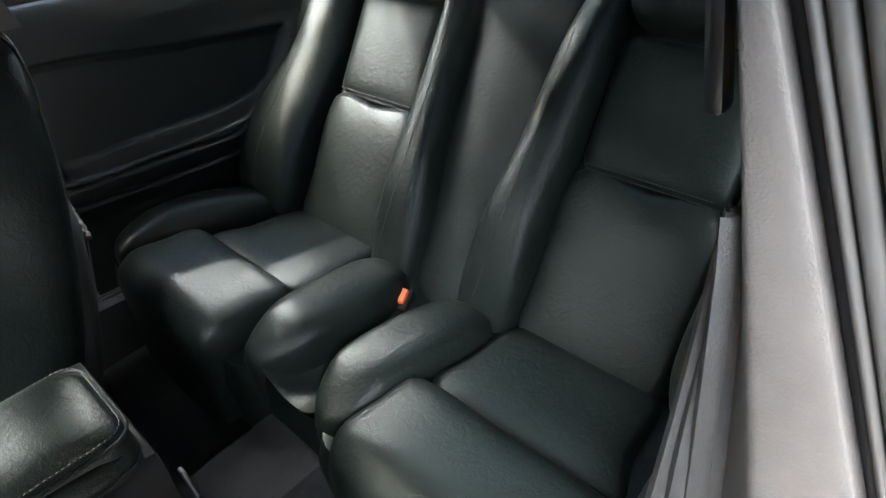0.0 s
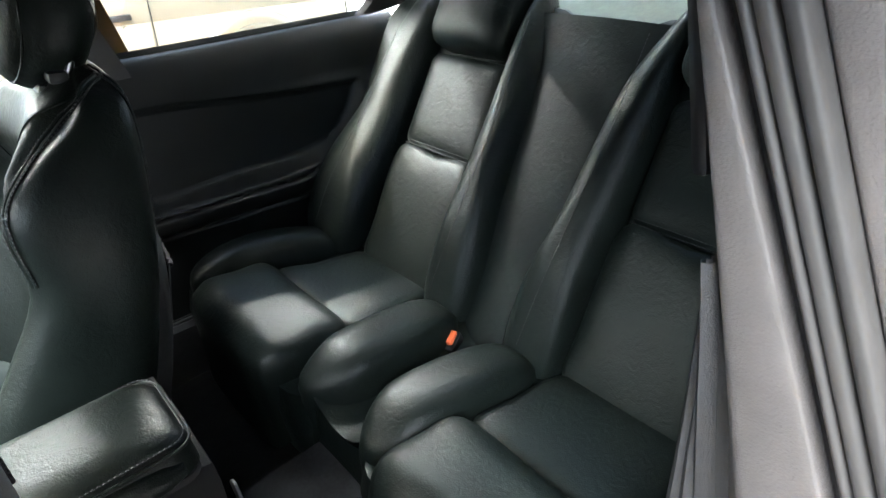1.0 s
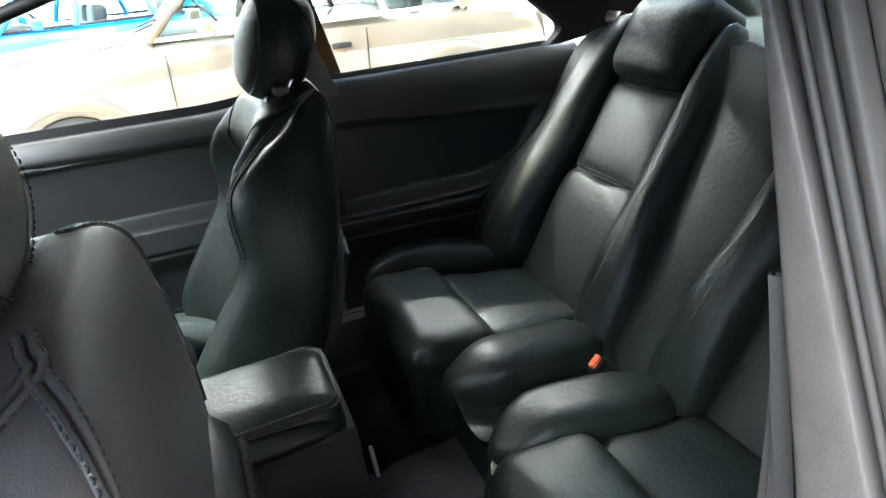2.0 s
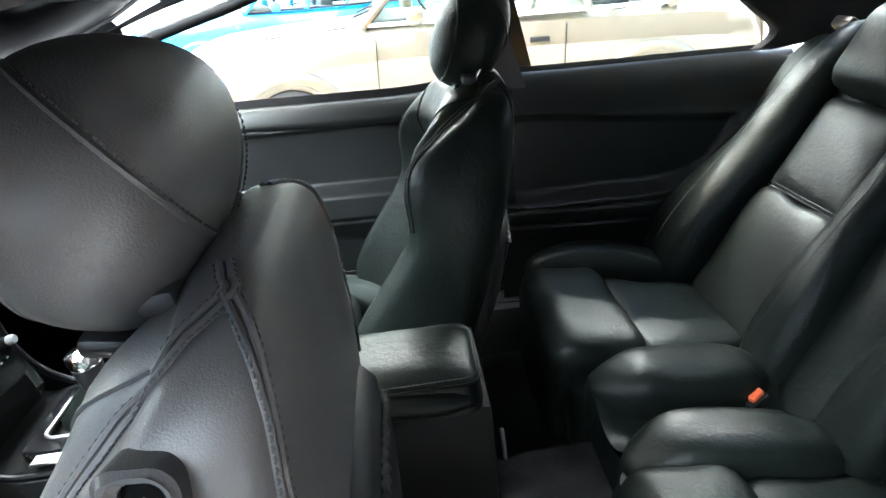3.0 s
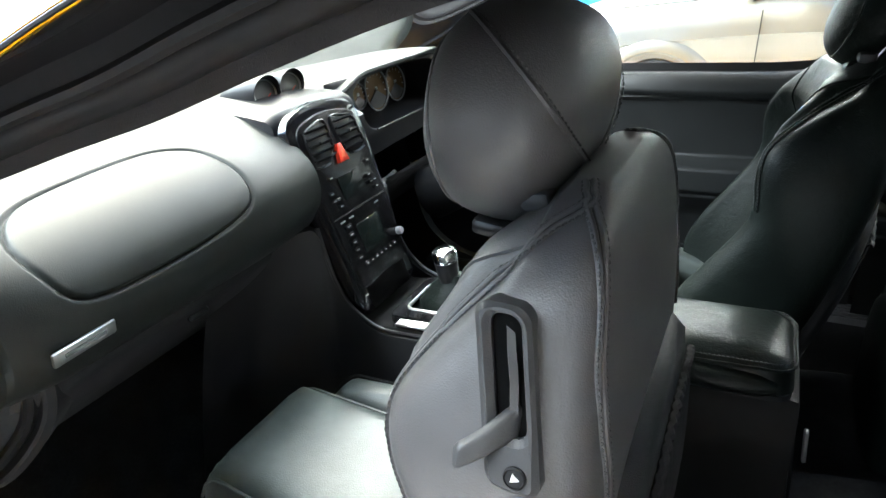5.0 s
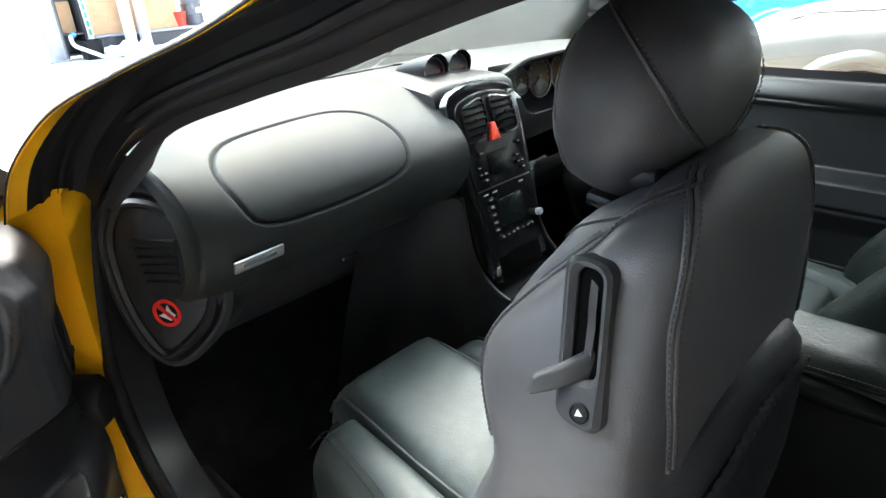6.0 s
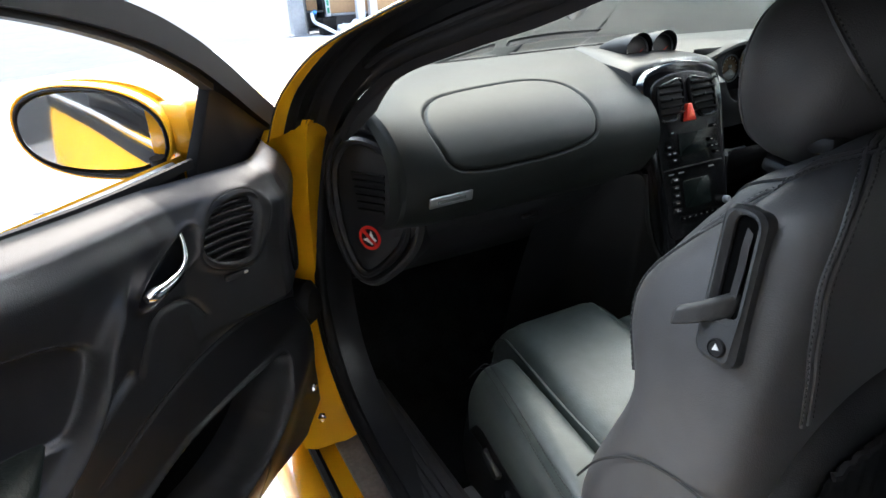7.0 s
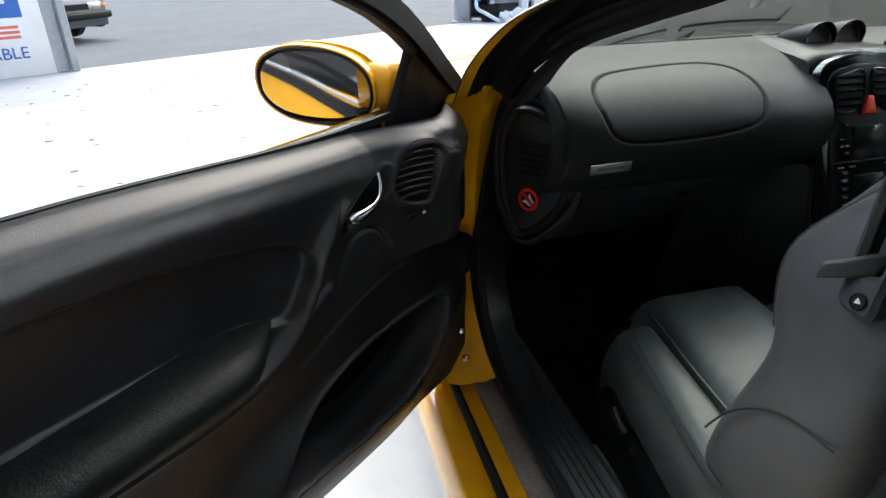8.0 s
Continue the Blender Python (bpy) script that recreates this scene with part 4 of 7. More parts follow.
    out_ln = np.array([bk(v, 0.545 - 0.10 * max(v - 0.25, 0), 0.070 + 0.035 * float(smooth(0.40, 0.1, v))) for v in np.linspace(0.04, 0.56, 24)])
    part("stitching", stitches(out_ln, np.tile(NL, (24, 1)), 0.007, 0.0008), THREAD, seat)
    return seat


rear_seat(1, "black leather rear bucket seat beside the far quarter window")
rear_seat(-1, "black leather rear bucket seat beside the seat belt")
mid = thing("rear_seat_divider", (1.45, 0, 0.40), "flat black leather panel between the rear seats", "car seat")
part("centre_panel", loft([[tuple(np.array((1.385, v * (0.07 + 0.09 * s), 0.45)) + SL * (-0.06 + 0.685 * s) + NL * (0.016 + 0.010 * math.cos(v * 1.5))) for v in np.linspace(-1, 1, 13)] for s in np.linspace(0, 1, 15)]), LEATHER_SHADED, mid, "smooth black leather centre panel")
part("centre_tray", loft([[(x, y, 0.465 - 0.03 * (1 - (y / 0.07) ** 2)) for y in np.linspace(-0.07, 0.07, 9)] for x in np.linspace(1.02, 1.42, 9)]), LEATHER_SHADED, mid)
part("centre_valance", loft([[(1.02 - 0.02 * q + 0.02 * q * q, y, 0.462 - 0.03 * (1 - (y / 0.09) ** 2) - 0.24 * q) for y in np.linspace(-0.09, 0.09, 9)] for q in np.linspace(0, 1, 6)]), LEATHER_SHADED, mid, "black leather valance between the cushions")
for nm, p, rz in (("near", (1.318, 0.040, 0.462), 20), ("far", (1.318, -0.062, 0.452), -10)):
    bu = thing("seat_belt_buckle", (p[0], p[1], p[2] - 0.05), "black seat belt buckle with orange release button", "seat belt", "rear buckles")
    part("buckle_body", block((0.045, 0.030, 0.060), 0.007, 2, pose(p[0], p[1], p[2] - 0.035, 0, -25, rz)), SMOOTH, bu)
    part("release_button", block((0.030, 0.024, 0.014), 0.004, 2, pose(p[0] - 0.012, p[1], p[2] - 0.004, 0, -25, rz)), ORANGE, bu, "orange release button")

# parcel shelf behind
shelf = thing("parcel_shelf", (1.95, 0, 0.93), "grey-green parcel shelf under the rear window", "car trim")
part("shelf_panel", loft([[(x, y, 0.985 + 0.01 * math.cos(y * 5) - 0.03 * smooth(1.75, 1.68, x)) for y in np.linspace(-0.68, 0.68, 13)] for x in np.linspace(1.68, 2.26, 8)]), SHELF, shelf)
part("shelf_hump", loft([[(x, y, 0.988 + 0.050 * math.exp(-((y) / 0.25) ** 2) * math.sin(min(max((x - 1.75) / 0.35, 0), 1) * math.pi)) for y in np.linspace(-0.5, 0.5, 17)] for x in np.linspace(1.75, 2.10, 9)]), SHELF, shelf)

# passenger's belt hanging beside the pillar
belt = thing("seat_belt", (0.90, -0.605, 0.40), "grey front seat belt webbing hanging beside the pillar", "seat belt")
for k, (fan, off) in enumerate(((0.0, 0.0), (0.021, 0.003), (0.040, -0.002), (0.058, 0.004))):
    rows = []
    for q in np.linspace(0, 1, 22):
        cx, cy, cz = 0.955 + 0.085 * q + off, -0.602 + 0.030 * q - fan * q ** 0.8, 1.045 - 0.52 * q
        w = 0.004 + 0.0095 * q
        fold = 0.004 * math.sin(q * 6 + 2.1 * k)
        rows.append([(cx + fold + 0.004, cy - w, cz), (cx + fold, cy - w * 0.5, cz), (cx + fold - 0.002, cy + w * 0.4, cz), (cx + fold + 0.003, cy + w, cz)])
    part("webbing", loft(rows), WEBBING, belt)
part("belt_guide", tube(cat([(0.985, -0.590, 1.175), (0.975, -0.592, 1.150), (0.970, -0.598, 1.124), (0.968, -0.606, 1.098), (0.975, -0.614, 1.080)], 4), [0.004 + 0.005 * math.sin(math.pi * i / 16) for i in range(17)], 10), SMOOTH, belt, "black plastic belt guide")

# ---- dashboard ----
dash = thing("dashboard", (-0.2, 0, 0.5), "soft charcoal dashboard with passenger airbag panel", "dashboard")
PROF = cat([(-0.03, 0.775), (0.000, 0.795), (0.026, 0.830), (0.036, 0.870), (0.026, 0.910), (-0.010, 0.945), (-0.070, 0.972), (-0.160, 0.990), (-0.300, 0.995), (-0.430, 0.985), (-0.560, 0.950)], 36)
AIRBAG = cat([(-0.562, 0.30), (-0.590, 0.35), (-0.586, 0.415), (-0.54, 0.470), (-0.44, 0.492), (-0.33, 0.496), (-0.275, 0.465), (-0.258, 0.41), (-0.262, 0.345), (-0.30, 0.305), (-0.44, 0.292)], 4, True)
S_LEN = np.concatenate([[0], np.cumsum(np.linalg.norm(np.diff(PROF, axis=0), axis=1))])


def dash_skin(y0, y1, n):
    """The padded top, carried across the car; it falls away towards its ends."""
    rows = []
    for y in np.linspace(y0, y1, n):
        end = smooth(0.58, 0.74, abs(y))
        near = smooth(0.26, 0.09, abs(y))
        hump = smooth(0.16, 0.30, y) * smooth(0.68, 0.55, y)
        row = []
        for (x, z), s in zip(PROF, S_LEN):
            tt = s / S_LEN[-1]
            row.append((x - 0.10 * end * (0.4 + 0.6 * tt) * (1 - tt) - 0.012 * near * smooth(0.55, 0.25, tt), y, z - 0.05 * end * smooth(0.2, 0.7, tt) + 0.044 * hump * smooth(0.15, 0.3, tt) * smooth(0.65, 0.35, tt)))
        if y > 0.16:   # opening for the instruments
            cut = smooth(0.172, 0.195, y) * smooth(0.575, 0.555, y)
            row = [(x - max(x + 0.145, 0) * cut * smooth(0.845, 0.865, z), y, z) for x, y, z in row]
        rows.append(row)
    return np.array(rows)


skin = dash_skin(-0.655, -0.109, 300)
yy = skin[:, :, 1]
d = np.abs(within(yy, np.broadcast_to(S_LEN, yy.shape) * 1.0 + 0.16, AIRBAG.tolist()))
nx = np.gradient(skin[:, :, 0], axis=1)
nz = np.gradient(skin[:, :, 2], axis=1)
ln = np.hypot(nx, nz) + 1e-9
groove = 0.0055 * np.exp(-(d / 0.0030) ** 2)
skin[:, :, 0] -= groove * nz / ln
skin[:, :, 2] += groove * nx / ln
part("dash_pad", loft(skin), DASH, dash, "soft charcoal dash pad with airbag seam")
part("dash_end", loft([skin[-1], skin[-1] + np.array((-0.005, 0.003, 0)), skin[-1] + np.array((-0.04, 0.004, -0.004)), skin[-1] + np.array((-0.12, 0.004, -0.01))]), DASH, dash)
part("dash_end", loft([skin[0], skin[0] + np.array((-0.006, -0.006, -0.003)), skin[0] + np.array((-0.018, -0.008, -0.006)), skin[0] + np.array((-0.05, -0.009, -0.012))]), DASH, dash)
top_rows = []
for y in np.linspace(0.112, 0.70, 60):
    end = smooth(0.58, 0.72, y)
    hump = smooth(0.10, 0.26, y)
    row = []
    for x in np.linspace(-0.56, -0.098, 26):
        z = 0.995 - 0.30 * max(-x - 0.40, 0) ** 1.15
        k = smooth(-0.42, -0.13, x)
        row.append((x - 0.05 * end * k, y, z - 0.05 * end + 0.018 * hump * k - 0.014 * (1 - hump) * k))
    lx, _, lz = row[-1]
    row += [(lx + 0.007, y, lz - 0.003), (lx + 0.009, y, lz - 0.009), (lx + 0.004, y, lz - 0.015), (lx - 0.020, y, lz - 0.019)]
    top_rows.append(row)
part("dash_pad", loft(top_rows), DASH, dash, "soft charcoal instrument cowl")
part("dash_pad", loft(dash_skin(-0.116, 0.116, 14)[:, 180:]), DASH, dash)
LOWP = cat([(-0.034, 0.780), (-0.036, 0.768), (-0.050, 0.745), (-0.095, 0.700), (-0.150, 0.655), (-0.22, 0.60), (-0.33, 0.54), (-0.45, 0.50)], 5)
for y0, y1 in ((-0.645, -0.12), (0.12, 0.69)):
    part("glove_box", loft([[(x - 0.08 * smooth(0.60, 0.72, abs(y)) - 0.012 * smooth(0.26, 0.09, abs(y)), y, z) for x, z in LOWP] for y in np.linspace(y0, y1, 20)]), LOWER, dash, "black glove box lid" if y0 < 0 else "black knee panel")
part("badge_strip", block((0.006, 0.084, 0.020), 0.003, 2, pose(0.033, -0.583, 0.841, 0, 14, 3)), ALU, dash, "brushed metal badge strip")
part("badge_bar", block((0.002, 0.055, 0.006), 0.0005, 1, pose(0.0362, -0.583, 0.841, 0, 14, 3)), GREY_MARK, dash)
part("glove_latch", block((0.010, 0.04, 0.012), 0.003, 1, pose(-0.056, -0.36, 0.735, 0, -40, 0)), SMOOTH, dash)
# end panel with side vent
def end_panel(a, b, h):
    """a towards the cabin, b up; the panel closes the end of the dash and looks out at the door."""
    return (-0.119 + 0.819 * a - 0.023 * b + 0.573 * h, -0.6725 + 0.574 * a + 0.033 * b - 0.818 * h, 0.738 + 0.999 * b + 0.040 * h)


oval = cat([(-0.010, 0.176), (0.037, 0.160), (0.064, 0.109), (0.078, 0.047), (0.058, -0.011), (-0.008, -0.071), (-0.040, -0.046), (-0.062, 0.022), (-0.067, 0.110), (-0.045, 0.162)], 6, True)
ep = part("end_panel", plate(oval, end_panel, -0.06, 0.004, 0.010), LOWER, dash, "black dash end panel")
part("end_rim", ring_plate(inset(oval, -0.012), inset(oval, 0.003), end_panel, -0.05, 0.010, 0.005), SMOOTH, ep, "raised black rim")
part("end_fairing", ring_plate(inset(oval, -0.034), inset(oval, -0.013), end_panel, -0.07, 0.002, 0.008), LOWER, ep)
for k in range(6):
    b = 0.118 - 0.0135 * k
    a0, a1 = -0.030 + 0.002 * k, 0.040 - 0.001 * k
    part("vent_slat", loft([[end_panel(a, b + dz, h) for dz, h in ((0.0, 0.003), (0.0005, 0.0075), (0.0050, 0.0085), (0.0065, 0.003))] for a in np.linspace(a0, a1, 4)], True, True), SMOOTH, ep)
disc = [(0.024 * math.cos(a), 0.024 * math.sin(a)) for a in np.linspace(0, 2 * math.pi, 32, endpoint=False)]
st = thing("warning_sticker", end_panel(0, 0, 0.004), "round red and black warning sticker on the dash end panel", "sticker")
part("sticker_disc", plate(disc, end_panel, 0.0035, 0.0050, 0.0004), RUBBER, st, "black sticker disc")
part("sticker_ring", ring_plate(disc, [(a * 0.74, b * 0.74) for a, b in disc], end_panel, 0.0045, 0.0058, 0.0003), STICKER_RED, st, "red ring")
part("sticker_mark", plate([(a * 0.024, b * 0.024) for a, b in ((-0.62, -0.20), (-0.10, 0.05), (0.12, 0.60), (0.34, 0.10), (0.62, -0.12), (0.18, -0.55), (-0.15, -0.38))], end_panel, 0.0048, 0.0058, 0.0002), WHITE_MARK, st, "white print")
part("sticker_bar", plate([(a * 0.024, b * 0.024) for a, b in ((-0.66, 0.44), (-0.46, 0.66), (0.68, -0.44), (0.50, -0.64))], end_panel, 0.0052, 0.0064, 0.0002), STICKER_RED, st, "red bar")
# defroster slots along the screen
for y0, y1 in ((-0.55, -0.20), (-0.16, 0.30)):
    part("defroster_slot", block((0.022, y1 - y0, 0.008), 0.003, 1, pose(-0.425, (y0 + y1) / 2, 0.987)), RUBBER, dash, "black defroster slot")

# centre stack: gloss surround, vents, hazard switch, radio and climate panel
stack = thing("centre_stack", (-0.05, 0, 0.6), "gloss black centre stack with vents, radio and climate controls", "car radio")


def face(a, b, h):
    """a across to the driver, b up the panel, h towards the rear; the origin is the hazard switch."""
    return (b * -0.28 + h * 0.963 - 0.004 - 0.06 * max(b - 0.02, 0), a * 0.92 - 0.010, 0.90 + b * 0.96 + h * 0.27)


outl = cat([(-0.100, -0.30), (-0.108, -0.20), (-0.118, -0.05), (-0.120, 0.05), (-0.105, 0.085), (-0.06, 0.100), (0.0, 0.105), (0.06, 0.100), (0.105, 0.085), (0.120, 0.05), (0.118, -0.05), (0.108, -0.20), (0.100, -0.30), (0.0, -0.302)], 5, True)
part("stack_surround", plate(outl, face, -0.12, 0.002, 0.012), GLOSS, stack, "gloss black surround")
inl = [(a * 0.86, b * 0.80 - 0.008 if b < 0 else b * 0.86 - 0.008) for a, b in outl]
# a flat black sheet paints the shade of the cubby
part("cubby_shade", plate(rounded(0.150, 0.052, 0.008, 4, 0.0, -0.274), face, 0.0, 0.0035, 0.001), RECESS_SHADE, stack, "black sheet for the shade of the cubby under the controls")
part("stack_panel", plate(inl, face, -0.01, 0.005, 0.004), PANEL, stack, "satin black control panel")
for s in (-1, 1):
    vo = cat([(s * 0.012, 0.020), (s * 0.012, 0.068), (s * 0.050, 0.066), (s * 0.082, 0.055), (s * 0.086, 0.020), (s * 0.084, -0.008), (s * 0.045, -0.012), (s * 0.030, 0.0)], 3, True)
    vent = part("air_vent", ring_plate(vo, inset(vo, 0.003), face, 0.0, 0.009, 0.0015), SMOOTH, stack, "black louvred air vent")
    part("vent_throat", plate(inset(vo, 0.004), face, 0.002, 0.0058, 0.0005), RUBBER, vent)
    for k in range(5):
        b = 0.0545 - 0.0135 * k
        part("louvre", loft([[face(s * a, b + dz, h) for dz, h in ((0, 0.005), (0.003, 0.011), (0.0060, 0.0115), (0.0035, 0.005))] for a in (0.0155, 0.05, 0.083)], True, True), SMOOTH, vent)
    part("vent_tab", plate(rounded(0.006, 0.006, 0.002, 3, s * 0.05, 0.031), face, 0.008, 0.014, 0.002), SMOOTH, vent)
part("hazard_switch", plate([(-0.007, 0.018), (0.007, 0.018), (0.016, -0.017), (-0.016, -0.017)], face, 0.0, 0.012, 0.003), RED, stack, "red hazard switch")
part("hazard_mark", plate([(0.0, 0.007), (0.008, -0.009), (-0.008, -0.009)], face, 0.0118, 0.0125, 0.0003), ORANGE, stack)
part("radio_display", plate(rounded(0.078, 0.046, 0.004, 3, 0.002, -0.062), face, 0.004, 0.0062, 0.001), SCREEN, stack, "unlit radio display")
part("panel_gap", plate(rounded(0.185, 0.003, 0.001, 2, 0, -0.108), face, 0.003, 0.0058, 0.0005), RUBBER, stack)
part("climate_display", plate(rounded(0.082, 0.058, 0.004, 3, 0.004, -0.165), face, 0.004, 0.0062, 0.001), SCREEN, stack, "unlit climate display")
for a in (-0.072, -0.058, 0.060, 0.074):
    for k, b in enumerate((-0.035, -0.062, -0.076, -0.090)):
        if (k + int(a * 1000)) % 3:
            part("radio_key", plate(rounded(0.014, 0.007, 0.002, 2, a, b), face, 0.004, 0.0085, 0.001), PANEL, stack)
            part("key_mark", plate(rounded(0.008, 0.002, 0.0006, 1, a, b), face, 0.0084, 0.0089, 0.0001), GREY_MARK, stack)
for k in range(5):
    b = -0.130 - 0.016 * k
    for a in (-0.062,):
        part("climate_key", plate(rounded(0.020, 0.009, 0.002, 2, a, b), face, 0.004, 0.0085, 0.001), PANEL, stack)
        part("key_mark", plate(rounded(0.010, 0.002, 0.0006, 1, a, b), face, 0.0084, 0.0089, 0.0001), GREY_MARK, stack)
for k in range(7):
    part("climate_key", plate(rounded(0.012, 0.008, 0.002, 2, -0.048 + 0.018 * k, -0.212), face, 0.004, 0.0085, 0.001), PANEL, stack)
    part("key_mark", plate(rounded(0.006, 0.002, 0.0006, 1, -0.048 + 0.018 * k, -0.212), face, 0.0084, 0.0089, 0.0001), GREY_MARK, stack)
for a in (-0.07, -0.04, 0.055):
    part("key_mark", plate(rounded(0.016, 0.003, 0.0006, 1, a, -0.118), face, 0.0048, 0.0056, 0.0001), GREY_MARK, stack)
part("volume_knob", moved(spin([(0.008, 0), (0.008, 0.009), (0.0065, 0.012), (0.001, 0.0125)], 18), Matrix.Translation(face(0.090, -0.196, 0.004)) @ Matrix.Rotation(radians(75), 4, "Y")), STEEL, stack)

# two gauges on top of the dash
pod = thing("gauge_pod", (-0.20, 0.0, 0.98), "twin round gauges in a black pod on the dash top", "gauge")
pod_rows = []
for x, w, z in cat([(-0.36, 0.020, 0.992), (-0.30, 0.055, 0.996), (-0.22, 0.085, 1.000), (-0.14, 0.108, 1.000), (-0.09, 0.120, 0.998), (-0.055, 0.122, 0.990), (-0.045, 0.122, 0.960)], 4):
    pod_rows.append([(x, -w - 0.006, 0.94)] + [(x, w * v, z + 0.006 * (1 - v ** 2) - 0.010 * abs(v) ** 8) for v in np.linspace(-1, 1, 15)] + [(x, w + 0.006, 0.94)])
part("pod_base", loft(pod_rows), POD, pod)
for y in (-0.022, 0.052):
    ax0 = pose(-0.140, y, 1.014, 0, 80, -10)
    hv, hf = spin([(0.001, -0.012), (0.0265, -0.012), (0.0275, -0.004), (0.0295, 0.0), (0.0315, 0.002), (0.0325, -0.004), (0.0325, -0.03), (0.030, -0.075), (0.023, -0.125), (0.010, -0.165)], 28)
    hv[:, 2] -= hv[:, 0] * 0.35 * smooth(-0.05, -0.004, hv[:, 2]) * (np.hypot(hv[:, 0], hv[:, 1]) > 0.027)
    hd = part("gauge_hood", moved((hv, hf), ax0), POD, pod)
    part("gauge_ring", moved(tube([(0.0262 * math.cos(a), 0.0262 * math.sin(a), -0.007) for a in np.linspace(0, 2 * math.pi, 29)], 0.0020, 6, (0, 0, 1)), ax0), ALU, hd)
    part("gauge_face", spin([(0.027, -0.0095), (0.001, -0.009)], 24, ax0), DIAL_DARK, hd, "round gauge dial")
    part("gauge_needle", moved(block((0.0015, 0.016, 0.001), 0.0003, 1, pose(0.006, 0.008, -0.007, 0, 0, 35)), ax0), RED, hd)

# instrument cluster under its hood, in front of the wheel
clu = thing("instrument_cluster", (-0.10, 0.37, 0.9), "instrument cluster with dark amber dials under a deep hood", "gauge")
MOUTH = cat([(0.267, 0.872), (0.222, 0.915), (0.196, 0.965), (0.226, 0.988), (0.290, 0.994), (0.385, 0.996), (0.497, 0.994), (0.575, 0.980), (0.605, 0.94), (0.580, 0.885), (0.50, 0.873), (0.38, 0.870)], 5, True)
mouth_c = MOUTH.mean(0)
def shrunk(k, x, lift=0.0):
    return [(x, *(mouth_c + (p - mouth_c) * k + (0, lift))) for p in MOUTH]
def face_out(k, x):
    return [(x, max(q[0], 0.118), min(max(q[1], 0.790), 1.002)) for q in (mouth_c + (p - mouth_c) * (1 + (k - 1) * np.array((1.0, 1.9))) for p in MOUTH)]
part("cluster_face", loft([face_out(1.45, -0.115), face_out(1.16, -0.104), shrunk(1.03, -0.098), shrunk(1.0, -0.099), shrunk(0.985, -0.106)], True), LOWER, clu, "black cluster surround")
part("cluster_hood", loft([shrunk(0.985, -0.106), shrunk(0.95, -0.150), shrunk(0.92, -0.196)], True, False), RUBBER, clu)
part("cluster_panel", plate([(p[1], p[2]) for p in shrunk(0.93, 0)], lambda a, b, h: (-0.200 + h - 0.10 * (b - 0.93), a, b), -0.01, 0.004, 0.001), RUBBER, clu)
part("cluster_sill", tube([(-0.096, y, 0.8705 + 0.03 * abs(y - 0.39) ** 2) for y in np.linspace(0.27, 0.56, 12)], 0.0028, 6), SMOOTH, clu, "glossy lower edge")
for y, r in ((0.342, 0.030), (0.425, 0.050), (0.520, 0.044)):
    axc = pose(-0.192, y, 0.930, 0, 84, 0)
    dl = part("dial_face", spin([(r, 0.0), (0.001, 0.001)], 32, axc), DIAL, clu, "dark amber dial")
    part("dial_ring", moved(tube([((r + 0.002) * math.cos(a), (r + 0.002) * math.sin(a), 0.004) for a in np.linspace(0, 2 * math.pi, 33)], 0.0022, 6, (0, 0, 1)), axc), STEEL, dl)
    sector = [(0.0, 0.0)] + [(r * 0.93 * math.cos(a), r * 0.93 * math.sin(a)) for a in np.linspace(radians(-58), radians(58), 14)]
    part("dial_sector", moved(plate(sector, lambda a, b, h: (a, b, h), 0.001, 0.003, 0.0004), axc), DIAL_DARK, dl, "grey lower dial sector")
    part("dial_mark", moved(block((0.0075, 0.010, 0.002), 0.0005, 1, pose(-0.004, 0.0, 0.003)), axc), WHITE_MARK, dl)
    for a in np.linspace(radians(80), radians(280), 9):
        part("dial_tick", moved(block((r * 0.16, 0.0014, 0.001), 0.0003, 1, pose(r * 0.82 * math.cos(a), r * 0.82 * math.sin(a), 0.0022, 0, 0, math.degrees(a))), axc), WHITE_MARK, dl)
for k in range(3):
    part("cluster_switch", block((0.010, 0.020, 0.012), 0.003, 2, pose(-0.101, 0.150 + 0.004 * k, 0.925 - 0.022 * k, 0, 8, 0)), SMOOTH, clu)
wheel = thing("steering_wheel", (0.20, 0.37, 0.78), "black leather steering wheel", "steering wheel")
WM = pose(0.235, 0.37, 0.80, 0, 66, 0)
ringp = [(0.185 * math.cos(a), 0.185 * math.sin(a), 0) for a in np.linspace(0, 2 * math.pi, 49)]
part("wheel_rim", moved(tube(ringp, 0.015, 12, (0, 0, 1)), WM), LEATHER_SHADED, wheel)
part("wheel_boss", moved(ball((0.075, 0.085, 0.035), 20, None, 0.7), WM @ pose(0, 0, -0.02)), SMOOTH, wheel)
for a in (0, 90, 180):
    part("wheel_spoke", moved(block((0.13, 0.032, 0.014), 0.005, 2, pose(0.115 * math.cos(radians(a + 90 - 90)), 0.115 * math.sin(radians(a)), -0.012, 0, 0, a)), WM), SMOOTH, wheel)
part("column_shroud", moved(spin([(0.05, -0.02), (0.055, -0.10), (0.07, -0.28)], 18), WM), SMOOTH, wheel)
for s in (-1, 1):
    part("column_stalk", moved(tube([(0.02, s * 0.04, -0.06), (0.03, s * 0.15, -0.045)], 0.007, 8), WM), SMOOTH, wheel)

# ---- centre console ----
con = thing("centre_console", (0.45, 0, 0.2), "black centre console with padded leather armrest lid", "console")
CP = [(-0.02, 0.60, 0.130), (0.06, 0.585, 0.122), (0.14, 0.600, 0.118), (0.32, 0.612, 0.115), (0.42, 0.618, 0.115), (0.50, 0.618, 0.118), (0.78, 0.624, 0.122), (0.795, 0.59, 0.12), (0.81, 0.45, 0.115), (0.82, 0.22, 0.11)]
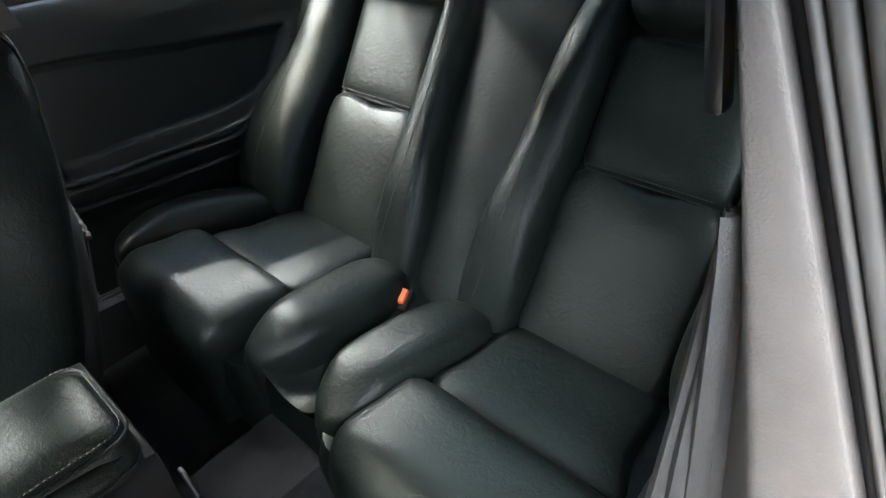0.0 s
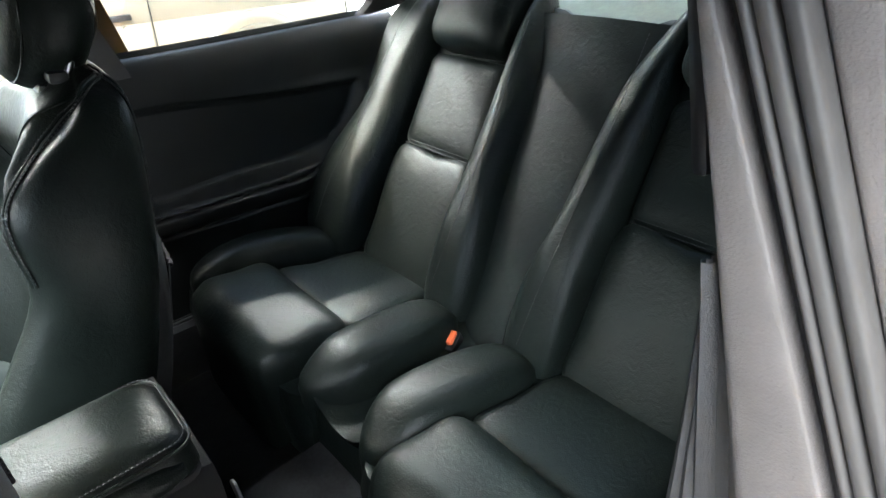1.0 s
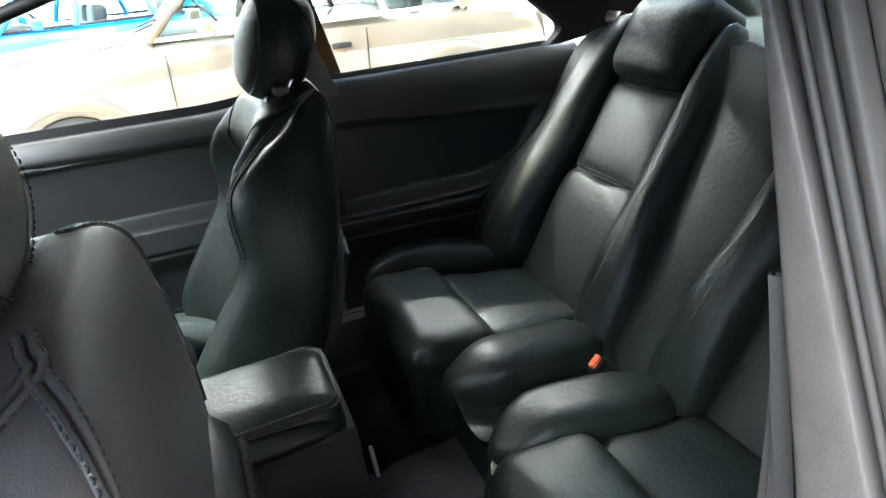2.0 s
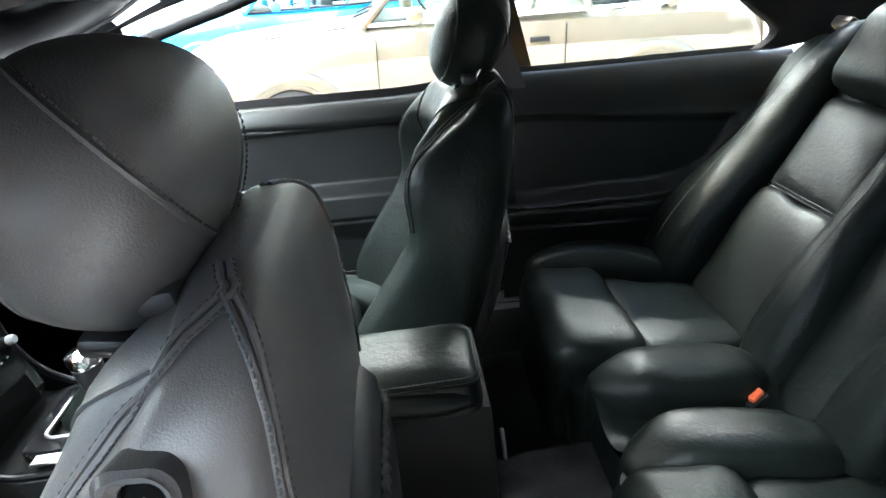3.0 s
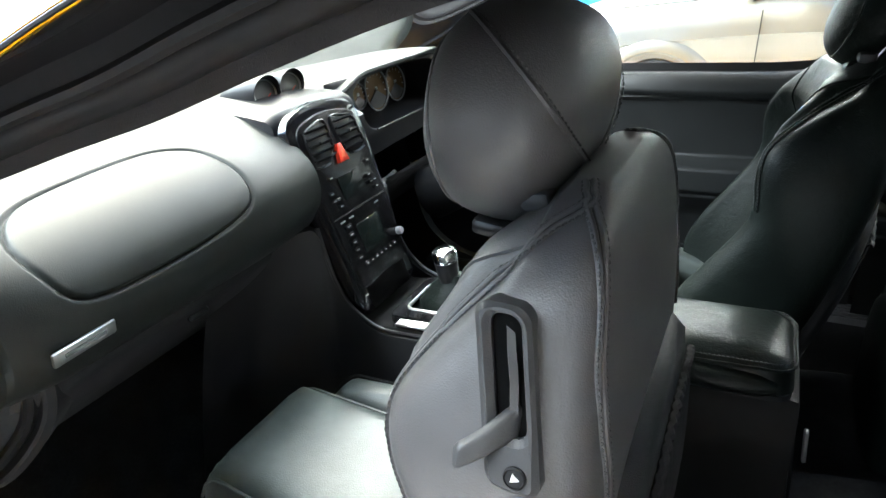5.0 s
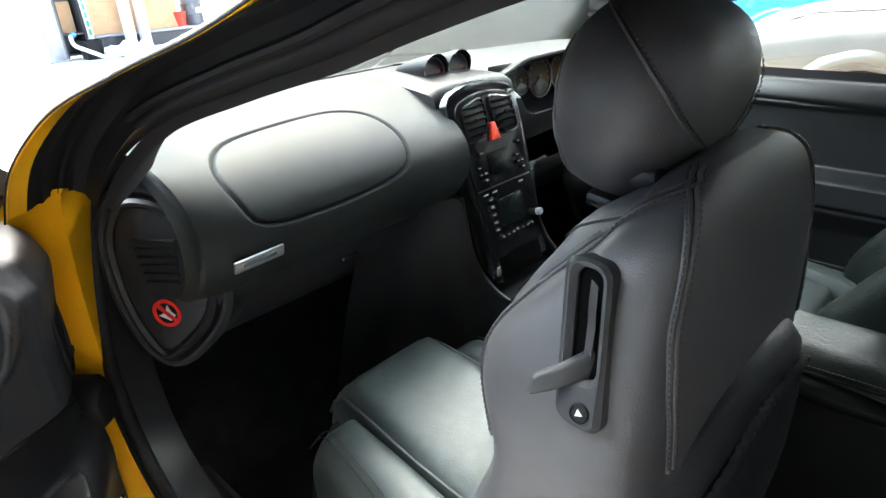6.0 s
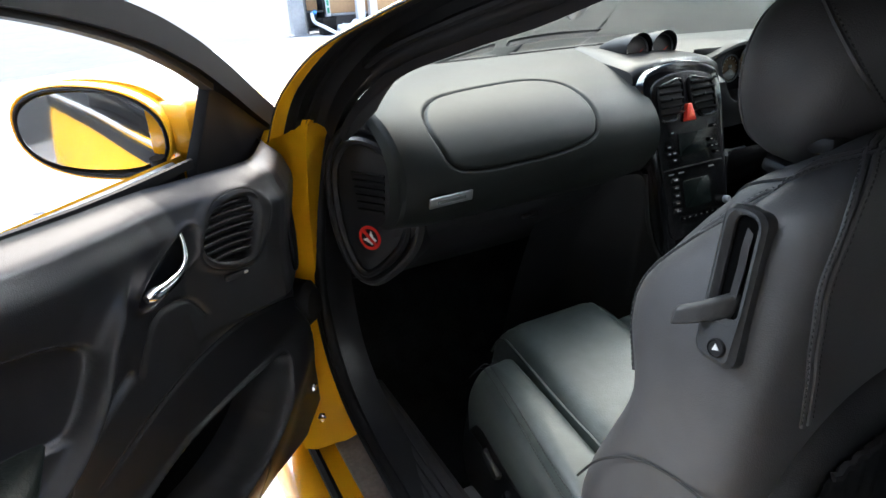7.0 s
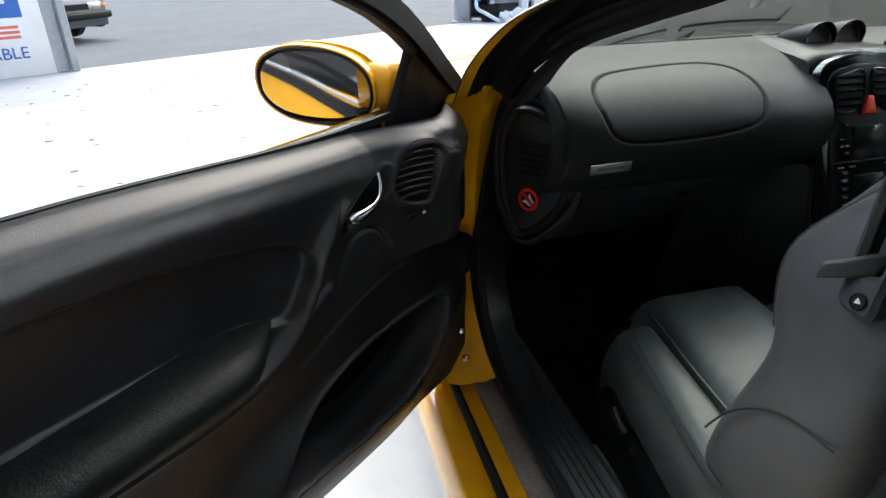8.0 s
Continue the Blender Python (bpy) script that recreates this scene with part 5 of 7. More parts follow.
rows = []
for x, zt, w in cat(CP, 4):
    rows.append([(x, -w, 0.20), (x, -w - 0.004, zt - 0.10), (x, -w, zt - 0.015), (x, -w + 0.012, zt), (x, 0, zt + 0.002), (x, w - 0.012, zt), (x, w, zt - 0.015), (x, w + 0.004, zt - 0.10), (x, w, 0.20)])
part("console_body", loft(rows), CONSOLE, con)
for s in (-1, 1):   # the flanks sweep from the dash down to the tunnel
    plan = cat([(-0.075, 0.300, 0.760), (-0.045, 0.215, 0.772), (-0.012, 0.150, 0.790), (0.008, 0.126, 0.785), (0.016, 0.120, 0.735), (0.028, 0.119, 0.682), (0.058, 0.119, 0.628), (0.106, 0.119, 0.594), (0.16, 0.119, 0.588), (0.30, 0.118, 0.600), (0.48, 0.118, 0.618)], 5)
    fl = []
    for x, y, zt in plan:
        k = smooth(0.12, 0.20, y)
        fl.append([(x - 0.008, s * (y - 0.010 * (1 - k)), zt + 0.004)] + [(x - 0.20 * k * q ** 0.8, s * (y + 0.006 * math.sin(q * 3) + 0.012 * q * (1 - k)), zt - (zt - 0.20) * q) for q in np.linspace(0, 1, 12)])
    part("console_flank", loft(fl), LOWER, con, "soft black console flank")
    edge = cat([(0.006, s * 0.117, 0.79), (0.016, s * 0.117, 0.735), (0.028, s * 0.116, 0.684), (0.058, s * 0.116, 0.632), (0.106, s * 0.115, 0.600), (0.16, s * 0.115, 0.596), (0.30, s * 0.114, 0.606), (0.46, s * 0.114, 0.622)], 6)
    part("console_edge", tube(edge, 0.0042, 8), SMOOTH, con, "satin black edge")
lid_o = rounded(0.300, 0.162, 0.030, 5, 0.645, -0.042)
lid = part("armrest_lid", pillow(lid_o, lambda x, y, h: (x, y, 0.632 + h - 0.012 * smooth(0.58, 0.50, x)), 0.062, 10, 4.0, 0.0), LEATHER_SHADED, con, "padded black leather armrest lid", sharp=80)
lid_ring = inset(lid_o, 0.007)
ls = np.array([(x, y, 0.6805 - 0.012 * float(smooth(0.58, 0.50, x))) for x, y in lid_ring])
part("stitching", stitches(np.vstack([ls, ls[:1]]), np.tile((0, 0, 1.0), (len(ls) + 1, 1)), 0.006, 0.0008), THREAD, lid)
part("lid_welt", tube([(x, y, 0.673) for x, y in inset(lid_o, 0.0022)[-1:]] + [(x, y, 0.673 - 0.012 * float(smooth(0.58, 0.50, x))) for x, y in inset(lid_o, 0.0022)], 0.0022, 6), LEATHER_SHADED, lid)
pad_roll = [(x, -0.109 - 0.001 * k, 0.645) for k, x in enumerate(np.linspace(0.53, 0.772, 12))]
part("lid_roll", tube(pad_roll, [0.009 + 0.013 * math.sin(math.pi * k / 11) ** 0.4 for k in range(12)], 10), LEATHER_SHADED, lid, "padded roll along the lid")
part("console_gap", plate(rounded(0.296, 0.166, 0.026, 4, 0.645, -0.042), lambda x, y, h: (x, y, 0.624 + h), 0.0, 0.010, 0.002), RUBBER, con)
part("rear_finisher", block((0.008, 0.20, 0.34), 0.003, 1, pose(0.812, 0, 0.43, 0, -4, 0)), CONSOLE, con)
part("finisher_clip", block((0.006, 0.012, 0.055), 0.002, 1, pose(0.818, -0.122, 0.56, 0, -4, 0)), ALU, con, "bright metal clip")
shift = thing("gear_lever", (0.205, 0, 0.60), "chrome topped gear lever with leather gaiter", "gear lever")
part("gear_surround", ring_plate(rounded(0.21, 0.165, 0.02, 5, 0.225, -0.012), rounded(0.165, 0.105, 0.02, 5, 0.225, -0.010), lambda x, y, h: (x, y, 0.603 + (x - 0.14) * 0.05 + h), 0.0, 0.014, 0.003), GLOSS, shift, "gloss black gear surround")
part("surround_rim", ring_plate(rounded(0.171, 0.111, 0.02, 5, 0.225, -0.010), rounded(0.161, 0.101, 0.018, 5, 0.225, -0.010), lambda x, y, h: (x, y, 0.613 + (x - 0.14) * 0.05 + h), 0.0, 0.007, 0.002), ALU, shift, "bright metal rim")
part("surround_plate", block((0.065, 0.030, 0.006), 0.002, 1, pose(0.180, -0.100, 0.613, 0, -3, 0)), ALU, shift, "bright metal end plate")
part("gaiter", loft([[(0.215 + r * 1.5 * math.cos(a) * (1 + 0.07 * math.cos(5 * a + 40 * z)), r * math.sin(a) * (1 + 0.05 * math.cos(7 * a)), z) for a in np.linspace(0, 2 * math.pi, 28, endpoint=False)] for r, z in ((0.048, 0.604), (0.047, 0.618), (0.040, 0.628), (0.036, 0.636), (0.031, 0.643), (0.027, 0.651), (0.020, 0.660), (0.015, 0.674))], True, True), LEATHER_SHADED, shift, "black leather gaiter")
part("gear_stick", tube([(0.205, 0, 0.655), (0.204, 0, 0.70)], 0.012, 12), SMOOTH, shift)
part("gear_knob", spin([(0.016, -0.028), (0.019, -0.010), (0.022, 0.004), (0.0245, 0.014), (0.0235, 0.024), (0.016, 0.030), (0.001, 0.031)], 24, pose(0.206, -0.002, 0.697, 0, -6, 0)), CHROME, shift, "chrome gear knob")
part("knob_skirt", spin([(0.0165, -0.05), (0.020, -0.028), (0.0225, 0.000), (0.0228, 0.003)], 24, pose(0.206, -0.002, 0.697, 0, -6, 0)), SMOOTH, shift)
hb = thing("handbrake", (0.38, 0.06, 0.6), "black handbrake lever with chrome button", "handbrake")
part("brake_grip", tube(cat([(0.47, 0.072, 0.615), (0.42, 0.072, 0.632), (0.32, 0.070, 0.650)], 5), [0.016] * 10 + [0.014], 12), LEATHER_SHADED, hb)
part("brake_button", tube([(0.322, 0.070, 0.650), (0.305, 0.0695, 0.653)], 0.008, 10), CHROME, hb)

# ---- open passenger door ----
DO, DA = np.array((-0.09, -0.872, 0.0)), radians(45)
DU, DW = np.array((math.cos(DA), -math.sin(DA), 0)), np.array((math.sin(DA), math.cos(DA), 0))


def dr(u, z, w):
    """Door frame: u from the hinges to the lock, z up, w into the cabin."""
    return tuple(DO + DU * u + DW * w + np.array((0, 0, z)))


door = thing("car_door", dr(-0.10, 0.30, -0.05), "open yellow coupe door with black inner trim panel", "car door")
Z_FRONT = [(0.300, -0.10), (0.335, -0.135), (0.38, -0.150), (0.48, -0.150), (0.56, -0.140), (0.60, -0.118), (0.63, -0.098), (0.72, -0.098), (0.80, -0.098), (0.86, -0.098), (0.92, -0.095), (0.96, -0.090)]


def swell(u):
    """How far the front of the panel stands into the cabin: the vent looks to the rear."""
    return np.interp(u, [-0.100, -0.060, 0.020, 0.040, 0.055, 0.075, 0.200, 0.235], [-0.030, 0.022, 0.058, 0.064, 0.0645, 0.058, 0.004, 0.0])


zz = np.linspace(0.300, 0.962, 230)
uu_t = np.linspace(0, 1, 460) ** 1.15
front = np.interp(zz, [a for a, _ in Z_FRONT], [b for _, b in Z_FRONT])
U = front[:, None] + (1.26 - front)[:, None] * uu_t[None, :]
top = 0.944 + 0.036 * smooth(0.15, 0.75, U)
low = 0.312 + 0.045 * smooth(-0.05, 0.45, U)
q = (zz[:, None] - 0.300) / (0.962 - 0.300)
Z = low + (top - low) * q
Wd = np.zeros_like(U)
Wd -= 0.034 * smooth(0.030, 0.0, top - Z) ** 1.4                  # roll over to the window
Wd += 0.014 * smooth(0.15, 0.05, top - Z) * smooth(0.02, 0.06, top - Z)
Wd += swell(U) * smooth(0.690 + 0.25 * np.abs(U - 0.05) * (U < 0.05), 0.728, Z)
Wd -= 0.045 * smooth(0.040, 0.0, U - front[:, None]) ** 1.5 * smooth(0.72, 0.66, Z)
Wd -= 0.03 * smooth(0.04, 0.0, Z - low)
INSERT = cat([(0.40, 0.842), (0.362, 0.815), (0.376, 0.775), (0.42, 0.735), (0.50, 0.755), (0.63, 0.765), (0.90, 0.775), (1.19, 0.78), (1.20, 0.90), (1.0, 0.908), (0.742, 0.900), (0.60, 0.886), (0.48, 0.866)], 4, True)
di = within(U, Z, INSERT.tolist())
Wd -= 0.012 * smooth(0.001, -0.006, di)
Wd -= 0.004 * np.exp(-((di + 0.002) / 0.0025) ** 2)
POCKET = cat([(0.005, 0.570), (0.09, 0.582), (0.20, 0.587), (0.28, 0.584), (0.36, 0.570), (0.42, 0.552), (0.47, 0.528), (0.510, 0.496), (0.495, 0.482), (0.424, 0.474), (0.314, 0.460), (0.200, 0.458), (0.10, 0.485), (0.035, 0.535)], 4, True)
dp = within(U, Z, POCKET.tolist())
Wd += 0.042 * smooth(0.14, 0.0, dp) * smooth(0.60, 0.50, Z) * smooth(-0.004, 0.006, dp)
Wd -= 0.090 * smooth(0.001, -0.030, dp)
Wd += 0.005 * np.exp(-((dp - 0.004) / 0.0035) ** 2)
split = seg_dist(U, Z, [(0.141, 0.455), (0.150, 0.40), (0.158, 0.33)])
Wd -= 0.006 * np.exp(-(split / 0.0025) ** 2)
CUP = cat([(0.182, 0.893), (0.205, 0.886), (0.235, 0.868), (0.262, 0.845), (0.280, 0.822), (0.262, 0.812), (0.225, 0.820), (0.195, 0.838), (0.180, 0.862)], 4, True)
dc = within(U, Z, CUP.tolist())
Wd -= 0.034 * smooth(0.001, -0.012, dc)
Wd += 0.003 * np.exp(-((dc - 0.003) / 0.003) ** 2)
ARCH = cat([(0.300, 0.735), (0.262, 0.788), (0.225, 0.796), (0.195, 0.785), (0.178, 0.755)], 4)
da = seg_dist(U, Z, ARCH.tolist())
Wd -= 0.004 * np.exp(-(da / 0.0035) ** 2)
VENT = cat([(0.168, 0.873), (0.152, 0.898), (0.122, 0.910), (0.097, 0.908), (0.086, 0.892), (0.088, 0.862), (0.098, 0.832), (0.112, 0.816), (0.145, 0.822), (0.167, 0.842)], 4, True)
dv = within(U, Z, VENT.tolist())
Wd -= 0.020 * smooth(0.0, -0.004, dv)
Wd += 0.004 * np.exp(-((dv - 0.010) / 0.005) ** 2)
RIDGE = cat([(0.265, 0.905), (0.297, 0.867), (0.322, 0.838), (0.348, 0.805), (0.369, 0.768), (0.400, 0.732), (0.440, 0.704), (0.490, 0.688), (0.56, 0.684), (0.64, 0.688), (0.80, 0.700), (1.00, 0.708), (1.20, 0.71)], 5)
drg = seg_dist(U, Z, RIDGE.tolist())
Wd += (0.020 * np.exp(-(drg / 0.010) ** 2) + 0.010 * np.exp(-(drg / 0.035) ** 2)) * smooth(0.255, 0.34, U) * smooth(0.90, 0.82, Z)
for dz, amp in ((0.017, 0.006), (0.030, 0.005)):                   # two beads under the armrest
    under = seg_dist(U, Z, [(u, z - dz) for u, z in RIDGE[30:].tolist()])
    Wd += amp * np.exp(-(under / 0.004) ** 2)
PULL = cat([(0.392, 0.712), (0.372, 0.722), (0.345, 0.733), (0.318, 0.742)], 4)
Wd -= 0.010 * np.exp(-(seg_dist(U, Z, PULL.tolist()) / 0.006) ** 2)
seam = seg_dist(U, Z, cat([(-0.10, 0.640), (0.0, 0.668), (0.10, 0.690), (0.20, 0.690), (0.30, 0.672), (0.40, 0.640)], 4).tolist())
Wd -= 0.003 * np.exp(-(seam / 0.003) ** 2)
panel = part("door_panel", loft([[dr(U[i, j], Z[i, j], Wd[i, j]) for j in range(U.shape[1])] for i in range(U.shape[0])]), PLASTIC, door, "moulded black door trim", sharp=179)
def on_panel(u, z, h=0.0):
    """A point on the moulded panel."""
    i = np.argmin(np.abs(Z - z)[:, int(np.argmin(np.abs(U[110] - u)))])
    j = np.argmin(np.abs(U[i] - u))
    i = np.argmin(np.abs(Z[:, j] - z))
    return dr(u, z, float(Wd[i, j]) + h)


for pts, r in (([(1.19, 0.905), (1.0, 0.9075), (0.742, 0.900), (0.60, 0.886), (0.48, 0.866), (0.405, 0.845), (0.368, 0.822)], 0.0016), (ARCH, 0.0012), ([(-0.09, 0.640), (0.0, 0.668), (0.10, 0.690), (0.20, 0.690), (0.30, 0.672)], 0.0012)):
    part("panel_seam", tube([on_panel(u, z, 0.0002) for u, z in cat(pts, 10)], r, 6), RUBBER, panel, "dark panel joint")
# padded armrest
arm = []
for u in np.linspace(0.44, 1.18, 34):
    k = float(smooth(0.43, 0.56, u)) ** 0.6
    zc = 0.742 + 0.010 * float(smooth(0.5, 1.0, u))
    arm.append([dr(u, zc + z * k, w * k - 0.010 * (1 - k)) for z, w in ((-0.034, -0.010), (-0.036, 0.040), (-0.032, 0.058), (-0.020, 0.070), (-0.006, 0.073), (0.008, 0.064), (0.017, 0.042), (0.022, 0.016), (0.024, -0.010), (0.024, -0.035))])
part("armrest", loft(arm), LEATHER_SHADED, door, "padded black leather armrest", sharp=70)
# vent with curved slats
ring = np.array(VENT)
def on_vent(u, z, h):
    return dr(u, z, float(swell(u)) + h)


fr = part("door_vent", ring_plate(inset(VENT, -0.009), inset(VENT, 0.002), on_vent, -0.012, 0.010, 0.004), SMOOTH, door, "black oval demister vent")
part("vent_throat", plate(inset(VENT, 0.001), on_vent, -0.03, -0.014, 0.001), RUBBER, fr)
for k in range(7):
    z0 = 0.824 + 0.0118 * k
    us = [p[0] for p in VENT if abs(p[1] - z0) < 0.010]
    a, b = (min(us) + 0.003, max(us) - 0.003) if len(us) > 1 else (0.10, 0.15)
    part("vent_slat", loft([[on_vent(u, z0 + dz + 0.0025 * math.sin((u - a) / (b - a) * math.pi), w) for dz, w in ((0, -0.012), (0.0005, -0.002), (0.0065, 0.004), (0.0085, 0.003), (0.0075, -0.012))] for u in np.linspace(a, b, 9)], True, True), PLASTIC, fr)
part("vent_wheel", plate(rounded(0.036, 0.010, 0.004, 4, 0.128, 0.796), on_vent, -0.004, 0.005, 0.002), SMOOTH, fr)
part("wheel_mark", plate(rounded(0.006, 0.0045, 0.001, 2, 0.117, 0.796), on_vent, 0.0046, 0.0056, 0.0003), WHITE_MARK, fr)
# bright pull handle in its cup
hp = cat([dr(0.186, 0.888, 0.004), dr(0.188, 0.868, 0.009), dr(0.196, 0.851, 0.013), dr(0.215, 0.840, 0.017), dr(0.245, 0.835, 0.018), dr(0.276, 0.833, 0.014)], 6)
part("door_handle", tube(hp, np.interp(np.linspace(0, 1, len(hp)), [0, 0.45, 0.7, 0.92, 1], [0.0040, 0.0050, 0.0085, 0.0100, 0.0055]), 12), CHROME, door, "satin chrome door handle")
# black sheet over the pocket's bottom, painting its deep shade
part("pocket_shade", plate(inset(POCKET, 0.012), dr, -0.083, -0.060, 0.004), RECESS_SHADE, panel, "black sheet for the shade inside the door pocket")
part("handle_cup", plate(inset(CUP, 0.004), dr, -0.045, -0.028, 0.001), SMOOTH, door)
# front edge closing panel with its oval speaker
edge_o = cat([(-0.012, 0.862), (0.004, 0.850), (0.006, 0.80), (0.000, 0.745), (-0.020, 0.735), (-0.042, 0.752), (-0.050, 0.80), (-0.036, 0.852)], 4, True)
cap = part("edge_cap", ring_plate(edge_o, inset(edge_o, 0.006), on_vent, -0.02, 0.006, 0.003), SMOOTH, door, "black oval edge cap")
part("cap_mesh", plate(inset(edge_o, 0.005), on_vent, -0.02, 0.002, 0.001), RUBBER, cap)
part("gaiter_block", loft([[dr(-0.125 + r * math.cos(a) * 0.8, 0.600 + r * math.sin(a), w) for a in np.linspace(0, 2 * math.pi, 14, endpoint=False)] for r, w in ((0.030, -0.10), (0.050, -0.05), (0.048, -0.01), (0.034, 0.004))], True, True), RUBBER, door)
# outer shell, bottom and window frame
shell = [[dr(u, z, -0.085 - 0.035 * math.sin(min(max((z - 0.30) / 0.62, 0), 1) * math.pi) ** 0.7) for z in np.linspace(0.325, 0.945, 16)] for u in np.linspace(-0.13, 1.27, 24)]
part("door_skin", loft(shell), YELLOW, door)
part("door_bottom", loft([[dr(u, 0.325, -0.085), dr(u, 0.318, -0.06), dr(u, 0.324 + 0.03 * smooth(0.1, 0.5, u), -0.040), dr(u, 0.345 + 0.03 * smooth(0.1, 0.5, u), -0.030)] for u in np.linspace(-0.06, 1.26, 16)]), YELLOW, door)
part("door_front_face", loft([[dr(-0.13, z, -0.085), dr(-0.135, z, -0.05), dr(float(np.interp(z, [a for a, _ in Z_FRONT], [b for _, b in Z_FRONT])) + 0.004, z, -0.042)] for z in np.linspace(0.30, 0.95, 22)]), YELLOW, door)
part("window_seal", sweep([dr(u, 0.950 + 0.030 * float(smooth(0.2, 0.75, u)), -0.038) for u in np.linspace(0.085, 1.24, 18)], [(-0.004, -0.010), (-0.004, 0.002), (0.0, 0.004), (0.003, 0.001), (0.003, -0.010)]), FRAME, door, "black window seal")
part("waist_outer", sweep([dr(u, 0.922 + 0.012 * float(smooth(0.2, 0.75, u)), -0.088) for u in np.linspace(0.06, 1.24, 18)], [(-0.012, -0.02), (-0.014, 0.006), (0.008, 0.006), (0.010, -0.02)]), RUBBER, door, "black outer waist strip")
part("waist_bead", tube([dr(u, 0.936 + 0.010 * float(smooth(0.2, 0.75, u)), -0.084) for u in np.linspace(0.07, 1.23, 18)], 0.005, 8), STEEL, door, "grey waist bead")
FR = cat([(-0.185, 0.900), (-0.160, 0.925), (-0.118, 0.962), (-0.050, 1.005), (0.020, 1.050), (0.075, 1.083), (0.120, 1.107), (0.20, 1.142), (0.32, 1.178), (0.48, 1.208), (0.66, 1.226), (0.86, 1.228), (1.05, 1.200), (1.20, 1.12), (1.26, 0.97)], 5)


def tumble(z):
    return -0.045 + 0.30 * max(z - 0.95, 0)


fp = [dr(u, z, tumble(z)) for u, z in FR]
part("window_frame", sweep(fp, [(0.014, -0.022), (0.016, 0.014), (0.008, 0.020), (0.005, 0.008), (-0.010, 0.006), (-0.012, -0.014), (-0.020, -0.022)], tuple(-DW)), FRAME, door, "black window frame")
part("frame_channel", sweep([dr(u + 0.010, z - 0.012, tumble(z) + 0.002) for u, z in FR[22:-6]], [(0.008, -0.010), (0.008, 0.008), (-0.008, 0.008), (-0.008, -0.010)], tuple(-DW)), RUBBER, door, "rubber glass channel")
# mirror corner with tweeter slots
corner = cat([(-0.165, 0.880), (-0.05, 0.880), (0.066, 0.890), (0.082, 0.930), (0.062, 0.985), (0.048, 1.030), (0.036, 1.068), (0.020, 1.062), (-0.04, 1.022), (-0.105, 0.970)], 3, True).tolist()
tw = part("mirror_corner", plate(corner, lambda a, b, h: dr(a, b, -0.040 + h + 0.2 * max(b - 0.95, 0)), -0.012, 0.008, 0.005), FRAME, door, "black mirror corner cover")
for k in range(8):
    part("tweeter_slot", plate(rounded(0.011, 0.006, 0.002, 2, 0.028 - 0.0032 * k, 0.958 + 0.0105 * k), lambda a, b, h: dr(a, b, -0.032 + h + 0.2 * max(b - 0.95, 0)), -0.001, 0.0015, 0.0005), RUBBER, tw)
# wing mirror
MN, MA = np.array((0.891, -0.454, 0.0)), np.array((0.454, 0.891, 0.0))
MC = np.array((-0.148, -1.075, 0.988))
mbody = ball((0.075, 0.116, 0.072), 36, None, 0.82)
mv = mbody[0].copy()
mv[:, 0] = np.where(mv[:, 0] > 0, mv[:, 0] * 0.05, mv[:, 0] * 1.0)
mir = part("wing_mirror", moved((mv, mbody[1]), Matrix.Translation(MC - MN * 0.034) @ pose(0, 0, 0, -5, 0, -27)), YELLOW, door, "yellow wing mirror housing")
arm_pts = [MC - MN * 0.046 + MA * 0.060 + (0, 0, -0.004), MC - MN * 0.040 + MA * 0.118 + (0, 0, -0.010), np.array(dr(0.020, 0.982, -0.085)), np.array(dr(0.000, 0.982, -0.064))]
part("mirror_arm", loft([[q + np.array((0.040 * math.cos(a) * k, 0, 0.052 * math.sin(a) * k)) for a in np.linspace(0, 2 * math.pi, 18, endpoint=False)] for q, k in zip(cat(arm_pts, 5), np.interp(np.arange(16), [0, 5, 10, 15], [0.95, 0.88, 0.85, 0.85]))], True, True), YELLOW, mir)
part("arm_pivot", tube([dr(0.075, 0.922, -0.10), dr(0.080, 0.950, -0.10)], 0.012, 10), RUBBER, mir)


def mirror_face(a, b, h):
    return tuple(MC + MA * a + np.array((0, 0, 1.0)) * (b - 0.10 * a) + MN * h)


GA, GN = np.array((0.290, 0.957, 0.0)), np.array((0.957, -0.290, 0.028))


def glass_face(a, b, h):
    """The glass turns in towards the car and bulges slightly."""
    return tuple(MC - MN * 0.010 + GA * a + np.array((-0.028, 0.0, 1.0)) * (b - 0.10 * a) + GN * h)


mo = [(0.108 * math.copysign(abs(math.cos(t)) ** 0.85, math.cos(t)), 0.066 * math.copysign(abs(math.sin(t)) ** 0.85, math.sin(t))) for t in np.linspace(0, 2 * math.pi, 40, endpoint=False)]
lip = [(a * 1.045, b * 1.06) for a, b in mo]
part("housing_lip", ring_plate(lip, mo, mirror_face, -0.035, 0.002, 0.002), YELLOW, mir, "yellow housing lip")
part("mirror_bezel", ring_plate(mo, inset(mo, 0.005), mirror_face, -0.03, 0.004, 0.002), FRAME, mir, "black mirror bezel")
part("mirror_backing", plate(inset(mo, 0.004), mirror_face, -0.04, -0.034, 0.001), RUBBER, mir)
part("mirror_glass", plate(inset(mo, 0.008), glass_face, -0.004, 0.0, 0.0008), MIRROR, mir, "mirror glass", sharp=4)

# ---- far side: driver's door trim and quarter trim ----
def belt_line(x):
    """Height of the trim's top edge along the far side."""
    return 0.922 + 0.030 * smooth(0.70, 1.05, x) + 0.004 * smooth(1.1, 1.7, x)


